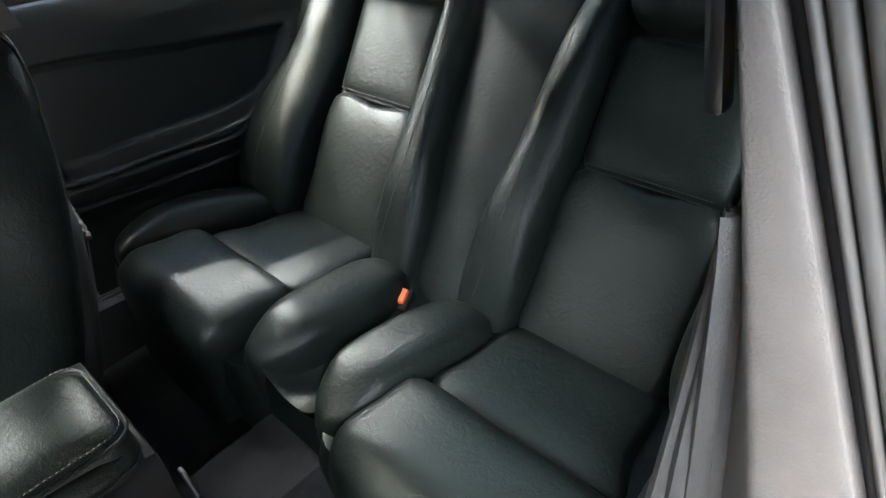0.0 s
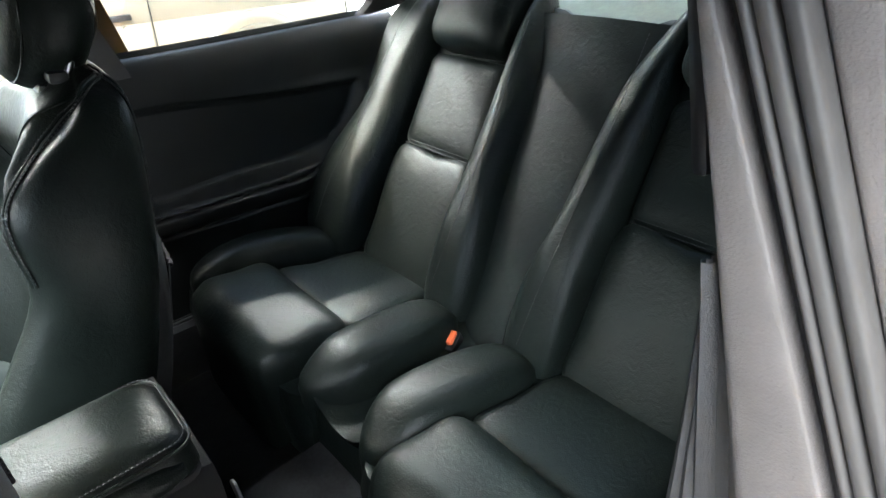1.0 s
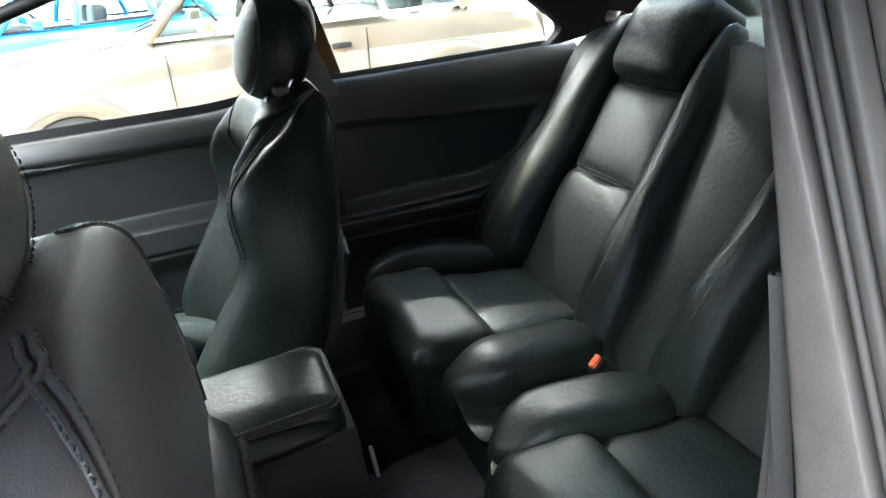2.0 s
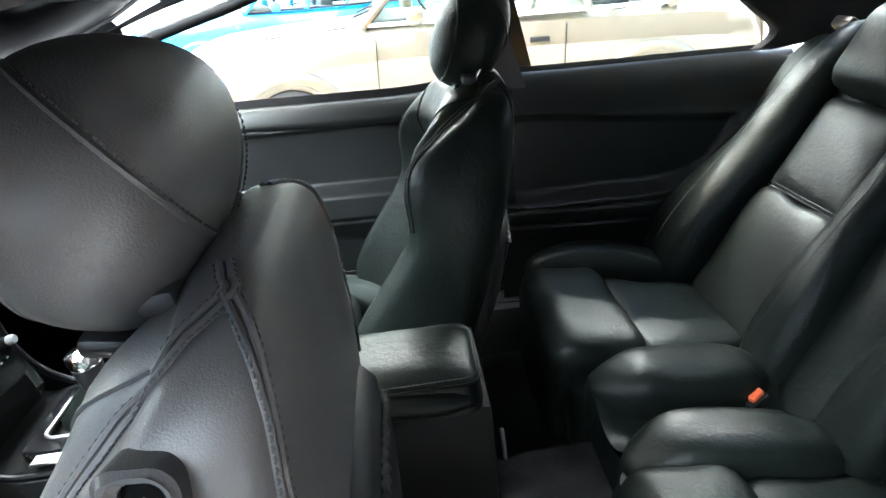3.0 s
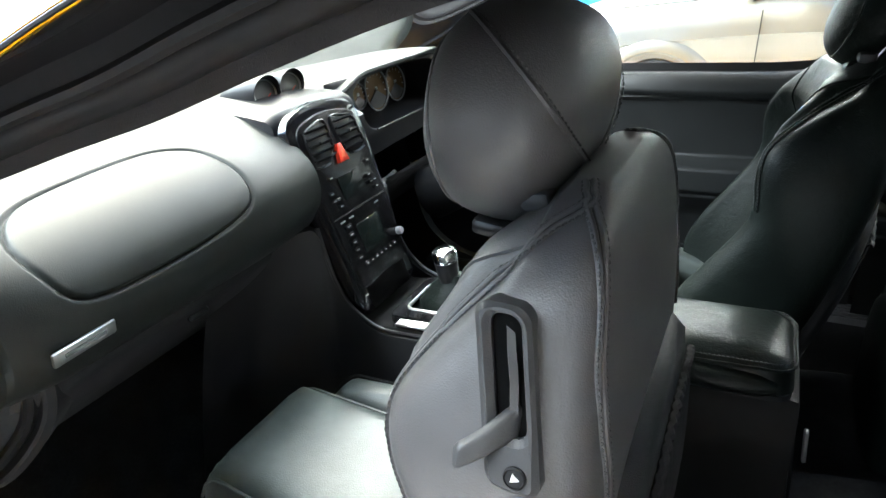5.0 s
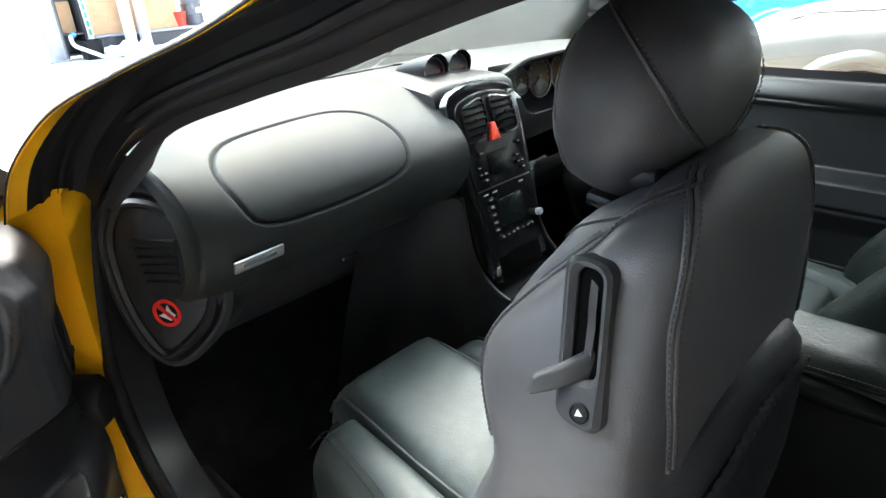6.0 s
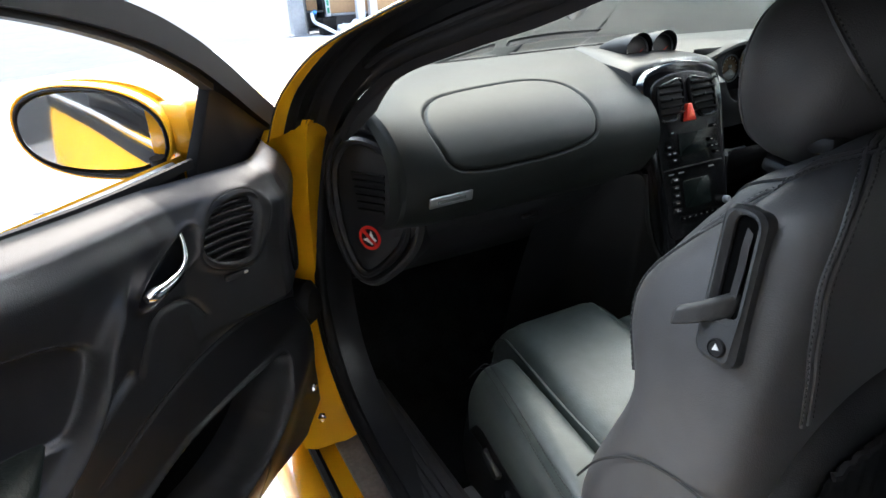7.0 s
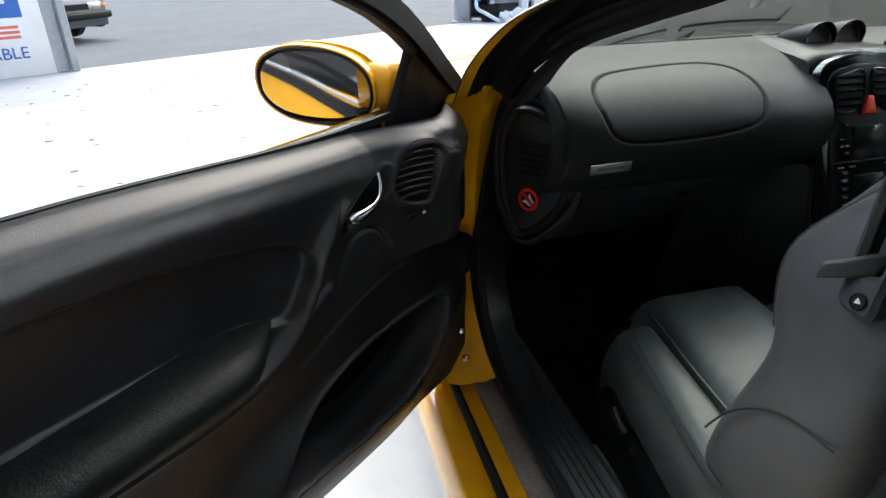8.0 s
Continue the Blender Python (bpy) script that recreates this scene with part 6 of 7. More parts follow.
def side_panel(name, x0, x1, owner, label, feature, nx, y_in=0.725, skin=None):
    X, ZZ = np.meshgrid(np.linspace(x0, x1, nx), np.linspace(0.20, 0.958, 200))
    t = belt_line(X)
    Zp = 0.20 + (ZZ - 0.20) / 0.758 * (t - 0.20)
    h = np.zeros_like(X)
    h -= 0.040 * (1 - np.sqrt(np.clip(1 - np.clip(1 - (t - Zp) / 0.075, 0, 1) ** 2, 0, 1)))
    h += feature(X, Zp)
    return part(name, loft([[(X[i, j], y_in - h[i, j], Zp[i, j]) for j in range(nx)] for i in range(200)]), skin or SIDE_TRIM, owner, label, sharp=70)


def door_feature(X, Zp):
    h = 0.010 * smooth(0.855, 0.88, Zp)
    up = seg_dist(X, Zp, [(0.0, 0.872), (0.37, 0.867), (0.69, 0.853), (1.0, 0.835)])
    h -= 0.006 * np.exp(-(up / 0.004) ** 2)
    h -= 0.014 * smooth(0.860, 0.850, Zp) * smooth(0.695, 0.715, Zp)
    h += 0.055 * smooth(0.712, 0.690, Zp) * smooth(0.55, 0.64, Zp)
    h -= 0.008 * np.exp(-((Zp - 0.625) / 0.006) ** 2)
    return h


QREC = cat([(0.97, 0.832), (1.30, 0.815), (1.55, 0.795), (1.585, 0.79), (1.56, 0.735), (1.50, 0.675), (1.40, 0.645), (1.20, 0.640), (0.97, 0.650)], 4, True)


def quarter_feature(X, Zp):
    dq = within(X, Zp, QREC.tolist())
    h = 0.062 * smooth(-0.002, 0.020, dq) * smooth(0.84, 0.70, Zp) - 0.004 * np.exp(-(dq / 0.004) ** 2) - 0.006 * smooth(0.0, -0.01, dq)
    for z0, sl in ((0.606, -0.03), (0.556, -0.04)):
        h -= 0.010 * np.exp(-((Zp - z0 - sl * (X - 1.2) - 0.12 * smooth(1.35, 1.6, X)) / 0.004) ** 2)
    h -= 0.020 * smooth(0.60, 0.50, Zp)
    return h


ddoor = thing("car_door", (0.45, 0.80, 0.30), "closed driver's door with black trim and long armrest", "car door")
side_panel("door_panel", -0.22, 0.955, ddoor, "black door trim with armrest", door_feature, 130)
part("door_skin", mirrored(loft([[(x, -0.80 - 0.11 * math.sin(min(max((z - 0.25) / 0.72, 0), 1) * math.pi) ** 0.6, z) for z in np.linspace(0.27, 0.900, 14)] for x in np.linspace(-0.16, 1.11, 14)])), YELLOW, ddoor)
part("door_liner", loft([[(x, 0.790, z) for z in np.linspace(0.24, 0.89, 5)] for x in np.linspace(-0.14, 1.12, 5)]), LOWER, ddoor)
part("waist_seal", sweep([(x, 0.762, 0.006 + float(belt_line(x))) for x in np.linspace(-0.2, 0.955, 24)], [(-0.006, -0.012), (-0.006, 0.010), (0.004, 0.012), (0.010, -0.012)]), RUBBER, ddoor, "black window seal")
qt = thing("quarter_trim", (1.30, 0.72, 0.30), "black moulded quarter trim with curved armrest", "car trim")
side_panel("quarter_panel", 0.958, 1.74, qt, "black moulded quarter trim", quarter_feature, 150)
part("quarter_seal", sweep([(x, 0.766, 0.004 + float(belt_line(x))) for x in np.linspace(0.95, 1.66, 16)], [(-0.006, -0.020), (-0.006, 0.004), (0.003, 0.007), (0.008, -0.012)]), RUBBER, qt)
nt = thing("quarter_trim", (1.30, -0.72, 0.30), "black moulded quarter trim behind the open door", "car trim")

X = np.linspace(1.06, 1.74, 14)
part("quarter_panel", loft([[(x, -0.712 - 0.02 * float(smooth(0.9, 0.95, z)), z) for z in np.linspace(0.2, 0.955, 14)] for x in X]), PLASTIC, nt)
# rear roof pillars with the quarter window openings
for s in (-1, 1):
    owner = qt if s > 0 else nt
    win_edge = cat([(1.47, 1.150), (1.54, 1.095), (1.605, 1.050), (1.650, 1.020), (1.664, 1.000), (1.658, 0.980), (1.630, 0.955)], 5)
    rows = []
    for k, (x, z) in enumerate(win_edge):
        yy0 = 0.735 - 0.42 * max(z - 0.96, 0)
        rows.append([(x, s * (yy0 + 0.025), z), (x + 0.010, s * (yy0 + 0.004), z), (x + 0.04, s * (yy0 - 0.008), z + 0.002), (1.80, s * (yy0 - 0.02), z + 0.02), (2.02, s * (yy0 - 0.06), z * 0.7 + 0.30), (2.30, s * (yy0 - 0.08), 0.97)])
    part("pillar_cover", loft(rows), CLOTH, owner, "dark cloth rear pillar cover")
    part("window_rail", loft([[(x, s * (0.665 - a), 1.20 + 0.04 * math.sin((x - 0.95) / 0.7 * 2.2) + b - 0.10 * smooth(1.30, 1.62, x)) for a, b in ((-0.03, -0.01), (0.0, -0.03), (0.02, -0.02), (0.05, 0.03), (0.10, 0.06))] for x in np.linspace(1.10 if s < 0 else 0.92, 1.62, 12)]), CLOTH, owner)
pane = part("window_glass", loft([[(x + 0.10 * k, -0.758 + 0.075 * k, 0.955 + 0.23 * k) for x in np.linspace(1.09, 1.66 - 0.12 * k, 6)] for k in np.linspace(0, 1, 5)]), DARK_GLASS, nt, "dark quarter window glass")
# rear belt beside the far seat
rb = thing("seat_belt", (1.60, 0.62, 0.90), "dark rear seat belt running down from the pillar", "seat belt")
part("webbing", loft([[(1.745 - 0.29 * s - dx, 0.575 + 0.055 * s + dy, 1.02 - 0.44 * s) for dx, dy in ((0.0, -0.022), (0.010, 0.0), (0.0, 0.022))] for s in np.linspace(0, 1, 12)]), RUBBER, rb)
part("belt_guide", block((0.05, 0.06, 0.03), 0.01, 2, pose(1.75, 0.575, 1.02, 0, 30, 0)), SMOOTH, rb)
db = thing("seat_belt", (0.97, 0.68, 0.90), "dark driver's seat belt on the far pillar", "seat belt")
part("webbing", loft([[(0.985 + 0.012 * s - 0.03 * k, 0.655 + 0.03 * s + 0.01 * k, 1.16 - 0.55 * s) for k in (0, 0.5, 1, 1.5)] for s in np.linspace(0, 1, 10)]), RUBBER, db)

for x0, x1, owner in ((-0.10, 0.93, ddoor), (1.02, 1.66, qt)):
    pane = part("window_glass", loft([[(x + 0.10 * k, 0.762 - 0.075 * k, 0.945 + 0.24 * k) for x in np.linspace(x0 + (0.25 if x0 < 0 else 0) * k, x1 - 0.12 * k, 6)] for k in np.linspace(0, 1, 5)]), GLASS, owner, "tinted side window glass")
    pane.visible_shadow = False

# ---- other cars and things in the workshop and the road ----
def old_sedan(at, turn, paint, label, wheelbase=2.45):
    """A boxy saloon of the eighties; local x runs from nose (-) to tail (+), y to its right."""
    ob = thing("parked_car", (at[0], at[1], GZ), label, "car", "parked cars")
    M = pose(at[0], at[1], GZ, 0, 0, turn)
    p = lambda name, s, mat, parent=ob, lab="": part(name, moved(s, M), mat, parent, lab)
    W = 0.82
    st = [(-0.86, 0.62, 0.70, 0.95), (-0.80, 0.78, 0.74, 0.98), (-0.60, 0.90, 0.80, 1.0), (-0.20, 0.935, 0.86, 1.0), (0.40, 0.965, 0.90, 1.0), (0.75, 0.975, 0.915, 1.0), (1.6, 0.965, 0.92, 1.0), (2.35, 0.955, 0.91, 1.0), (2.8, 0.94, 0.90, 0.99), (3.12, 0.92, 0.87, 0.97), (3.20, 0.84, 0.80, 0.95)]
    rows = []
    st_a = np.array(st)
    for x in np.unique(np.concatenate([np.linspace(-0.86, 3.20, 110), np.linspace(-0.36, 0.36, 41), wheelbase + np.linspace(-0.36, 0.36, 41)])):
        zt, zs, w = (float(np.interp(x, st_a[:, 0], st_a[:, k])) for k in (1, 2, 3))
        y = W * w
        arch = 0.0
        for ax0 in (0.0, wheelbase):
            if abs(x - ax0) < 0.345:
                arch = 0.31 + math.sqrt(0.345 ** 2 - (x - ax0) ** 2)
        half = [(0, zt), (0.55 * y, zt - 0.004), (0.86 * y, zt - 0.016), (0.955 * y, zs - 0.02), (0.985 * y, zs - 0.10), (1.0 * y, zs - 0.165), (0.986 * y, zs - 0.185), (0.984 * y, 0.60), (0.975 * y, 0.48), (0.945 * y, 0.36), (0.90 * y, 0.24), (0.80 * y, 0.20)]
        half = [(q, max(z, arch)) if q > 0.9 * y else (q, z) for q, z in half[:-1]] + [(half[-1][0], max(0.20, arch))]
        rows.append([(x, -q, z) for q, z in half[::-1]] + [(x, q, z) for q, z in half[1:]])
    p("body", loft(rows), paint)
    p("nose_panel", loft([[(-0.86 - 0.02 * math.sin(s * 3.1), y, 0.66 - 0.42 * s) for y in np.linspace(-0.78, 0.78, 5)] for s in np.linspace(0, 1, 5)]), paint)
    p("tail_panel", loft([[(3.20 + 0.02 * math.sin(s * 3.1), y, 0.84 - 0.60 * s) for y in np.linspace(-0.77, 0.77, 5)] for s in np.linspace(0, 1, 5)]), paint)
    # arches and wheels
    for ax0 in (0.0, wheelbase):
        for s in (-1, 1):
            lip = [(ax0 + 0.345 * math.cos(a), s * 0.822, 0.31 + 0.345 * math.sin(a)) for a in np.linspace(-0.25, math.pi + 0.25, 25)]
            p("arch_lip", sweep(lip, [(-0.012, -0.04), (-0.012, 0.010), (0.002, 0.022), (0.030, 0.020), (0.060, 0.004), (0.085, -0.020)], (0, s, 0)), paint)
            p("wheel_well", loft([[(ax0 + 0.34 * math.cos(a), s * y, 0.31 + 0.34 * math.sin(a)) for y in (0.80, 0.45, 0.44)] for a in np.linspace(-0.2, math.pi + 0.2, 15)]), RUBBER)
            wm = pose(ax0, s * 0.72, 0.30, -90 * s)
            wh = p("wheel", spin([(0.19, -0.09), (0.27, -0.09), (0.298, -0.075), (0.304, 0.0), (0.298, 0.075), (0.27, 0.09), (0.19, 0.085)], 28, wm), TYRE, ob, "black tyre")
            p("rim", spin([(0.02, 0.055), (0.07, 0.06), (0.15, 0.035), (0.185, 0.08), (0.195, 0.085), (0.19, -0.05)], 22, wm), ALU, wh)
    # cabin
    def cab(k, u):
        """k up from waist to roof; u round the cabin from the screen base."""
        lowp = [(0.52, -0.74), (0.48, 0.0), (0.52, 0.74), (1.2, 0.785), (2.0, 0.785), (2.62, 0.72), (2.68, 0.0), (2.62, -0.72), (2.0, -0.785), (1.2, -0.785)]
        top = [(1.05, -0.55), (1.00, 0.0), (1.05, 0.55), (1.35, 0.60), (1.85, 0.60), (2.20, 0.56), (2.24, 0.0), (2.20, -0.56), (1.85, -0.60), (1.35, -0.60)]
        a, b = lowp[u % 10], top[u % 10]
        return ((a[0] + (b[0] - a[0]) * k), (a[1] + (b[1] - a[1]) * k), 0.945 + 0.40 * math.sin(k * 1.25) / math.sin(1.25))
    p("roof", loft([[(x, y, 1.345 + 0.035 * math.cos(y * 2) * math.cos((x - 1.62) * 1.3)) for y in np.linspace(-0.585, 0.585, 9)] for x in np.linspace(1.02, 2.22, 9)]), paint)
    for a, b in ((0, 1), (1, 2), (2, 3), (3, 4), (4, 5), (5, 6), (6, 7), (7, 8), (8, 9), (9, 10)):
        q = [[np.array(cab(k, a)) * (1 - t) + np.array(cab(k, b)) * t for t in np.linspace(0, 1, 5)] for k in np.linspace(0, 1, 6)]
        gl = p("window", loft(q), GLASS, ob, "car window glass")
    for u in (0, 2, 3, 4, 5, 7, 8, 9):
        p("roof_pillar", tube([cab(k, u) for k in np.linspace(0, 1, 7)], 0.030 if u not in (5, 7) else 0.06, 8), paint)
    lowring = [cab(0.02, u) for u in range(10)]
    p("waist_trim", tube([*lowring, lowring[0]], 0.014, 6), ALU if paint is GOLD else RUBBER, ob, "bright waist trim")
    p("cabin_floor", loft([[(x, y, 0.62) for y in np.linspace(-0.74, 0.74, 3)] for x in np.linspace(0.5, 2.65, 4)]), PLASTIC)
    for x, y in ((1.45, -0.36), (1.45, 0.36), (2.25, 0.0)):
        sb = p("seat_back", block((0.14, 0.48 if y else 1.2, 0.52), 0.05, 3, pose(x, y, 0.86, 0, 12, 0)), PLASTIC)
    p("steering_wheel", tube([(1.02 - 0.10 * math.sin(a), 0.36 + 0.18 * math.cos(a), 0.93 + 0.15 * math.sin(a)) for a in np.linspace(0, 2 * math.pi, 25)], 0.012, 6), RUBBER)
    p("dash_top", block((0.32, 1.40, 0.10), 0.03, 2, pose(0.70, 0, 0.93)), PLASTIC)
    for y0 in (-0.30, 0.28):
        p("wiper", tube([(0.45, y0, 0.990), (0.56, y0 - 0.22, 1.035), (0.60, y0 - 0.42, 1.05)], 0.008, 5), RUBBER)
    # doors: gaps, handles, mirrors, mouldings
    for s in (-1, 1):
        for x in (0.58, 1.82):
            p("door_gap", sweep([(x + 0.02 * k, s * 0.822, 0.36 + 0.52 * k) for k in np.linspace(0, 1, 6)], [(-0.003, -0.004), (-0.003, 0.0018), (0.003, 0.0018), (0.003, -0.004)], (0, s, 0)), RUBBER)
        h = p("door_handle", block((0.13, 0.020, 0.035), 0.008, 2, pose(1.66, s * 0.828, 0.795)), RUBBER, ob, "black flap door handle")
        p("lock", spin([(0.011, 0), (0.011, 0.006), (0.002, 0.007)], 12, pose(1.68, s * 0.822, 0.735, -90 * s)), ALU)
        p("door_mirror", block((0.10, 0.15, 0.10), 0.03, 3, pose(0.86, s * 0.90, 1.00, 0, 0, 10 * s)), paint)
        p("side_moulding", sweep([(x, s * 0.822, 0.50) for x in np.linspace(0.42, 2.05, 5)], [(-0.018, -0.004), (-0.014, 0.010), (0.014, 0.010), (0.018, -0.004)], (0, s, 0)), RUBBER)
        p("head_lamp", block((0.05, 0.34, 0.13), 0.02, 2, pose(-0.86, s * 0.50, 0.60)), ALU)
        p("indicator", block((0.06, 0.14, 0.07), 0.015, 2, pose(-0.86, s * 0.745, 0.60)), LAMP_ORANGE)
        p("tail_lamp", block((0.05, 0.36, 0.14), 0.02, 2, pose(3.20, s * 0.55, 0.70)), RED)
    p("front_bumper", block((0.14, 1.62, 0.13), 0.04, 3, pose(-0.92, 0, 0.44)), RUBBER)
    p("rear_bumper", block((0.14, 1.62, 0.14), 0.04, 3, pose(3.25, 0, 0.46)), RUBBER)
    p("grille", block((0.03, 0.66, 0.11), 0.01, 1, pose(-0.875, 0, 0.60)), RUBBER)
    p("bonnet_gap", tube([(-0.78, -0.70, 0.775), (-0.3, -0.735, 0.915), (0.42, -0.745, 0.955)], 0.004, 5), RUBBER)
    return ob


old_sedan((0.02, 4.15), 0, GOLD, "gold eighties saloon parked beside the coupe")
old_sedan((-1.55, 7.2), 14, BLUE, "bright blue saloon parked behind the gold one")
old_sedan((-13.15, -5.55), -118, SILVER, "grey car parked at the road side")

# steel post and printed banner at the edge of the opening
post = thing("door_post", on_front(0.22, -0.1, GZ), "grey steel door post at the workshop opening", "post")
for k, (w, o) in enumerate(((0.16, 0.0), (0.10, 0.14))):
    a = on_front(0.07 + o, -0.02 - 0.08 * k, 0)
    part("post_section", block((0.14, w, 4.2), 0.012, 1, pose(a[0], a[1], GZ + 2.1, 0, 0, 29)), STEEL, post)


def on_sign(a, b, h):
    """The banner stands along the front line, left of the post, and looks into the shop."""
    p = Vector(on_front(-0.13 - a, -0.10 - h, 0))
    return (p.x, p.y, b)


sign = thing("banner", on_sign(0.6, GZ + 0.3, 0), "blue and white printed banner on the wall", "sign")
part("low_wall", plate([(-0.15, GZ), (4.5, GZ), (4.5, 3.6), (-0.15, 3.6)], on_sign, -0.20, -0.02, 0.005), WALL, sign)
part("banner_sheet", plate([(0.02, 0.10), (2.4, 0.10), (2.4, 2.2), (0.02, 2.2)], on_sign, -0.02, 0.004, 0.001), WHITE_MARK, sign)
part("blue_field", plate([(0.10, 0.66), (2.4, 0.66), (2.4, 2.1), (0.10, 2.1)], on_sign, 0.0, 0.008, 0.001), SIGN_BLUE, sign)
part("green_field", plate([(0.62, 0.16), (2.3, 0.16), (2.3, 0.30), (0.62, 0.30)], on_sign, 0.0, 0.008, 0.001), SIGN_GREEN, sign)
for k, b in enumerate((0.55, 0.49, 0.43)):
    part("print_bar", plate([(0.18, b - 0.018), (0.60 + 0.3 * (k % 2), b - 0.018), (0.60 + 0.3 * (k % 2), b + 0.018), (0.18, b + 0.018)], on_sign, 0.0, 0.007, 0.001), SIGN_RED, sign)


def lettering(name, text, size, a, b, mat, owner):
    """Flat letters on the banner; a is their right-hand end."""
    cu = bpy.data.curves.new(name, "FONT")
    cu.body, cu.size, cu.extrude, cu.align_x = text, size, 0.003, "RIGHT"
    tmp = new(name, cu)
    me = bpy.data.meshes.new_from_object(tmp.evaluated_get(bpy.context.evaluated_depsgraph_get()))
    bpy.data.objects.remove(tmp)
    v = [tuple(x.co) for x in me.vertices]
    f = [tuple(q.vertices) for q in me.polygons]
    return part(name, ([on_sign(a - x, b + y, 0.010 + z) for x, y, z in v], f), mat, owner)


lettering("letters", "d", 0.62, 0.22, 1.02, WHITE_MARK, sign)
lettering("letters", "LABLE", 0.20, 0.14, 0.17, SIGN_BLUE, sign)
part("print_bar", plate([(0.25, 0.83), (0.75, 0.80), (0.75, 0.85), (0.25, 0.88)], on_sign, 0.0, 0.010, 0.001), WHITE_MARK, sign)

# shelving with boxes at the far end of the opening
SX = -12.6
col = thing("steel_column", (SX, 2.72, GZ), "square grey steel column on the workshop floor", "column")
part("column_shaft", block((0.27, 0.27, 4.2), 0.015, 2, pose(SX, 2.72, GZ + 2.1)), STEEL, col)
part("column_foot", block((0.36, 0.36, 0.03), 0.004, 1, pose(SX, 2.72, GZ + 0.015)), STEEL, col)
cab0 = thing("tool_cabinet", (SX - 0.35, 3.16, GZ), "dark open tool cabinet with a brown panel inside", "cabinet")
for cy in (2.965, 3.355):
    part("cabinet_side", block((0.5, 0.03, 1.5), 0.004, 1, pose(SX - 0.35, cy, GZ + 0.75)), DARK_STEEL, cab0)
part("cabinet_back", block((0.02, 0.36, 1.46), 0.004, 1, pose(SX - 0.58, 3.16, GZ + 0.75)), DARK_STEEL, cab0)
part("cabinet_panel", block((0.03, 0.24, 0.55), 0.004, 1, pose(SX - 0.30, 3.15, 0.68)), CARD, cab0, "brown panel")
for z in (0.02, 0.38, 1.40):
    part("cabinet_shelf", block((0.48, 0.36, 0.03), 0.004, 1, pose(SX - 0.34, 3.16, z)), DARK_STEEL, cab0)
lean = thing("leaning_board", (SX + 0.05, 3.38, GZ), "pale striped board leaning on the cabinet", "board")
part("board_sheet", block((0.02, 0.10, 1.25), 0.003, 1, pose(SX + 0.02, 3.40, GZ + 0.62, 0, -4, 0)), RAG, lean)
for k in range(5):
    part("board_stripe", block((0.006, 0.05, 0.11), 0.001, 1, pose(SX + 0.034 + 0.0105 * (k - 1.5) * -1.05, 3.40, 0.40 + 0.15 * k, 0, -4, 0)), SIGN_GREEN, lean)
crate = thing("plastic_crate", (SX + 0.25, 3.28, GZ), "black plastic crate on the floor by the cabinet", "crate")
part("crate_shell", loft([[(SX + 0.25 + a * k, 3.28 + b * k, z) for a, b in rounded(0.36, 0.32, 0.04)] for k, z in ((0.88, GZ + 0.30), (0.84, GZ + 0.02), (0.86, GZ), (0.92, GZ), (1.0, GZ + 0.30), (1.06, GZ + 0.31), (1.06, GZ + 0.34), (0.96, GZ + 0.34))], True), RUBBER, crate)
part("crate_base", block((0.30, 0.27, 0.012), 0.002, 1, pose(SX + 0.25, 3.28, GZ + 0.012)), RUBBER, crate)
rack = thing("steel_rack", (SX, 4.6, GZ), "white steel storage rack with a low dark shelf", "shelf")
for y, dx in ((3.50, -0.62), (4.05, 0.22), (4.385, 0.10), (5.95, -0.62), (5.95, 0.0)):
    part("rack_post", block((0.16, 0.17, 2.6), 0.01, 1, pose(SX + dx, y, GZ + 1.3)), WALL, rack)
part("rack_shelf", block((0.70, 2.5, 0.05), 0.01, 1, pose(SX - 0.32, 4.72, 0.305)), STEEL, rack)
part("rack_skirt", block((0.03, 2.4, 0.26), 0.004, 1, pose(SX - 0.10, 4.72, 0.145)), DARK_STEEL, rack, "dark panel under the shelf")
box = thing("cardboard_box", (SX - 0.2, 4.3, 0.33), "large brown cardboard box on the rack shelf", "box")
part("box_body", block((0.42, 1.80, 0.72), 0.01, 1, pose(SX - 0.24, 4.30, 0.69)), CARD, box)
part("box_flap", block((0.02, 1.70, 0.20), 0.004, 1, pose(SX - 0.02, 4.30, 1.14, 0, 12, 0)), CARD, box)
drum = thing("grey_drum", (SX - 0.25, 5.62, 0.33), "grey ribbed drum with a white label on the shelf", "drum")
dm = part("drum_body", spin([(0.001, 0.0), (0.215, 0.0), (0.225, 0.02), (0.225, 0.20), (0.232, 0.215), (0.225, 0.23), (0.225, 0.42), (0.232, 0.435), (0.225, 0.45), (0.225, 0.62), (0.232, 0.64), (0.215, 0.64), (0.21, 0.62), (0.001, 0.62)], 28, pose(SX - 0.25, 5.62, 0.33)), SILVER, drum)
part("drum_label", loft([[(SX - 0.25 + 0.229 * math.cos(a), 5.62 + 0.229 * math.sin(a), z) for z in (0.57, 0.68)] for a in np.linspace(-0.1, 0.75, 8)]), RAG, dm, "white label")
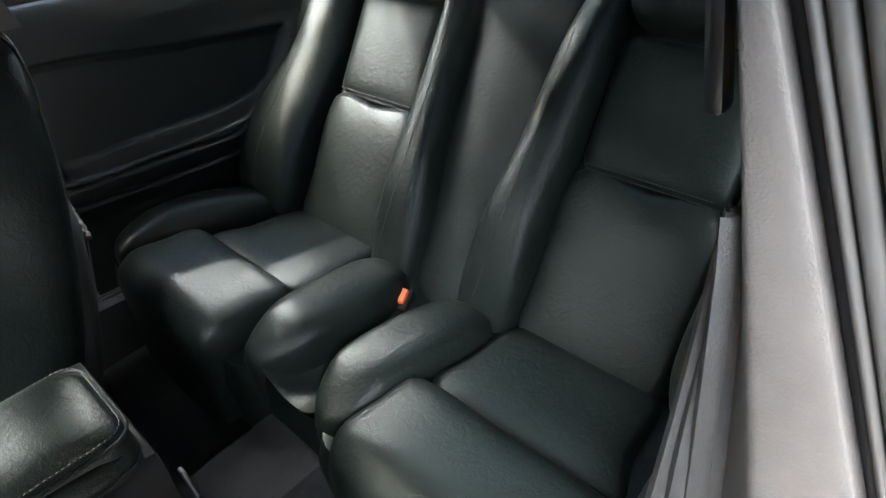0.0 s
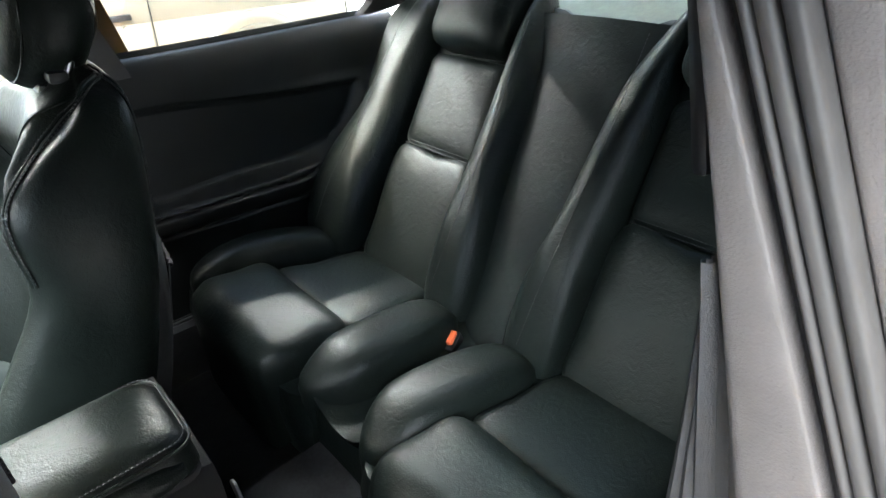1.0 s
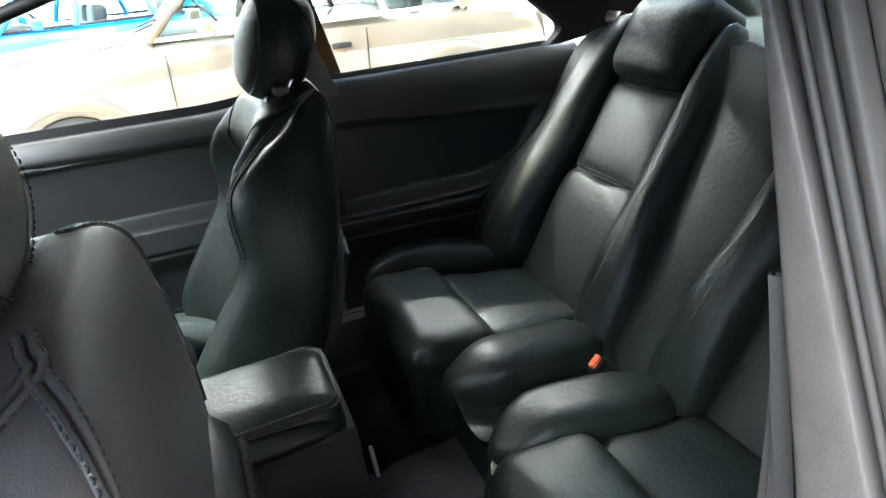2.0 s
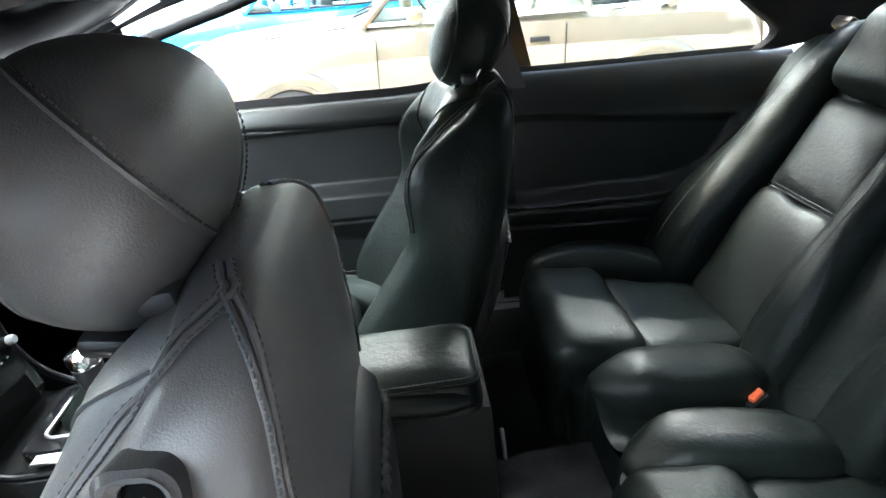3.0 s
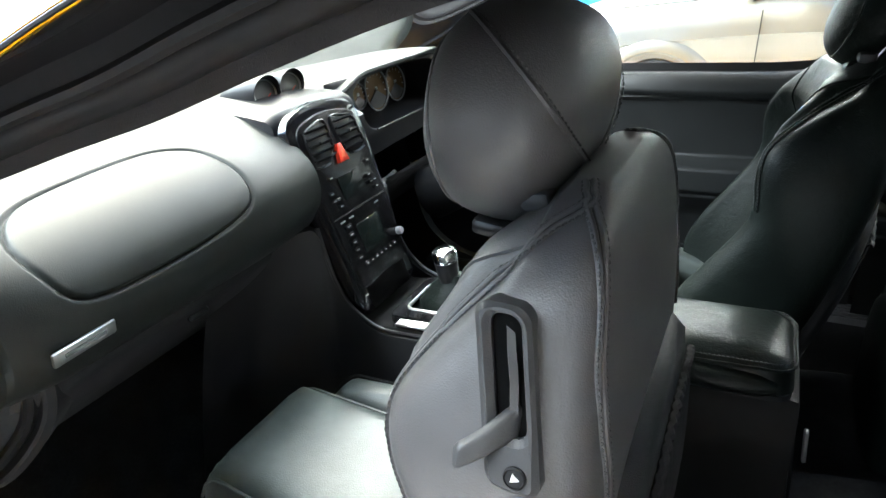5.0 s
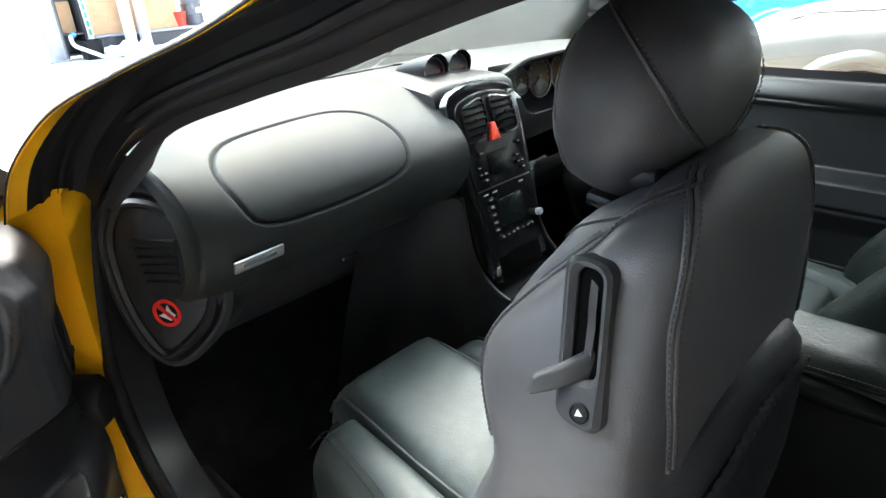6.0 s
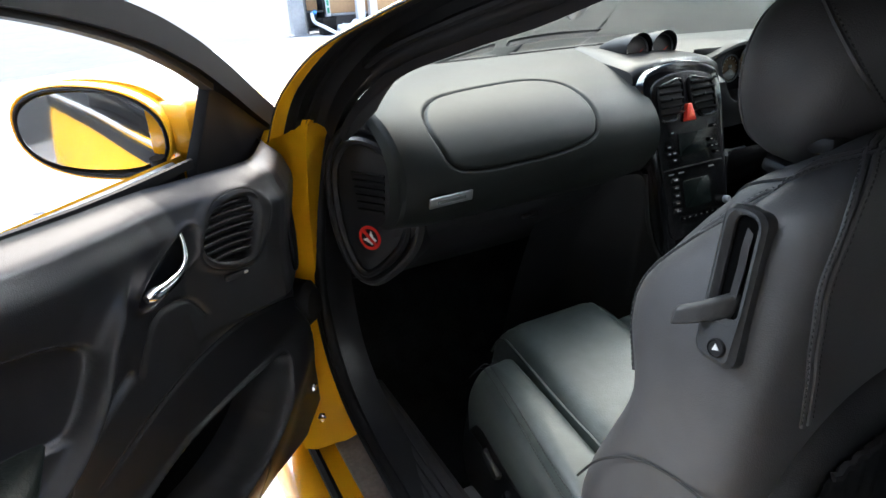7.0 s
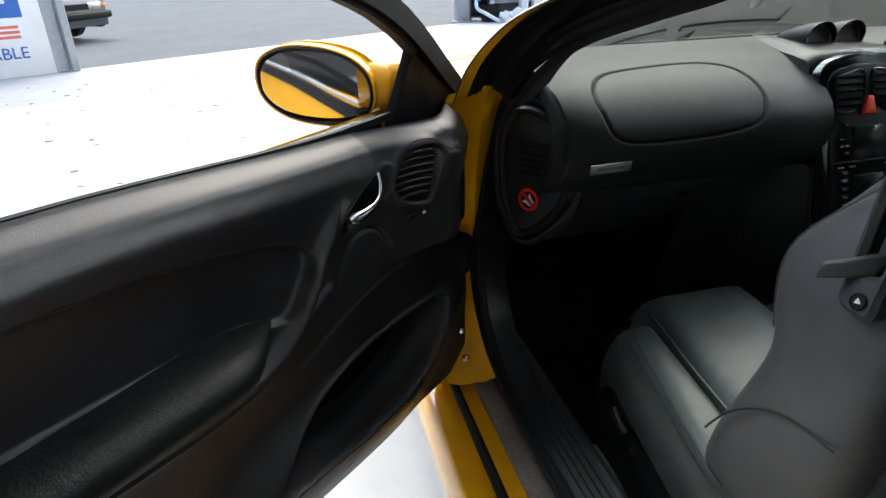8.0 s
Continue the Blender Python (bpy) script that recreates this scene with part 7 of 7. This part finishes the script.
bk = thing("red_bucket", (SX + 0.02, 5.22, 0.33), "small red plastic bucket on the shelf", "bucket")
part("bucket_body", spin([(0.001, 0.0), (0.12, 0), (0.16, 0.28), (0.17, 0.29), (0.15, 0.29), (0.11, 0.02)], 20, pose(SX - 0.12, 5.24, 0.33)), RED, bk)
random.seed(4)
for k in range(6):
    rg = thing("rag_heap", (SX + 0.45, 3.52 + 0.13 * k, GZ), "heap of white rags on the floor", "rag", "rags")
    bl = ball((0.15 + 0.05 * random.random(), 0.13, 0.13 + 0.07 * random.random()), 14, pose(SX + 0.48 + 0.14 * random.random(), 3.52 + 0.13 * k, GZ + 0.09))
    v = bl[0] + np.array([noise.noise_vector(Vector(q) * 9) for q in bl[0]]) * 0.06
    part("rag", (v, bl[1]), RAG, rg)
tb = thing("blue_handled_tool", (SX + 0.45, 3.15, GZ), "white and blue pipe leaning on the cabinet", "tool")
pipe0 = part("pipe", tube(cat([(SX + 0.75, 3.34, GZ + 0.035), (SX + 0.50, 3.12, 0.12), (SX + 0.32, 2.98, 0.22), (SX + 0.24, 2.98, 0.38)], 4), 0.036, 10), RAG, tb)
part("sleeve", tube([(SX + 0.245, 2.985, 0.36), (SX + 0.20, 3.06, 0.40)], 0.05, 10), BLUE, pipe0, "blue sleeve")
mach = thing("yellow_machine", (-4.2, 6.6, GZ), "yellow workshop machine on a trolley", "machine")
part("machine_body", block((0.42, 0.5, 0.32), 0.06, 3, pose(-4.2, 6.6, 0.80)), YELLOW, mach)
part("trolley", block((0.9, 0.7, 0.55), 0.03, 2, pose(-4.2, 6.6, 0.25)), STEEL, mach)
# oil spots and grit on the floor
grit = []
for k in range(60):
    x, y = -random.uniform(3.0, 7.5), -random.uniform(0.8, 4.2)
    grit.append(spin([(0.012 + 0.03 * random.random(), 0), (0.008, 0.004)], 7, pose(x, y, GZ + 0.0005) @ Matrix.Diagonal((1.0, 0.5 + random.random(), 1, 1))))
part("floor_grit", join(*grit), ASPHALT, None, "dark grit and spots on the pale floor", category="grit", kind="stuff")
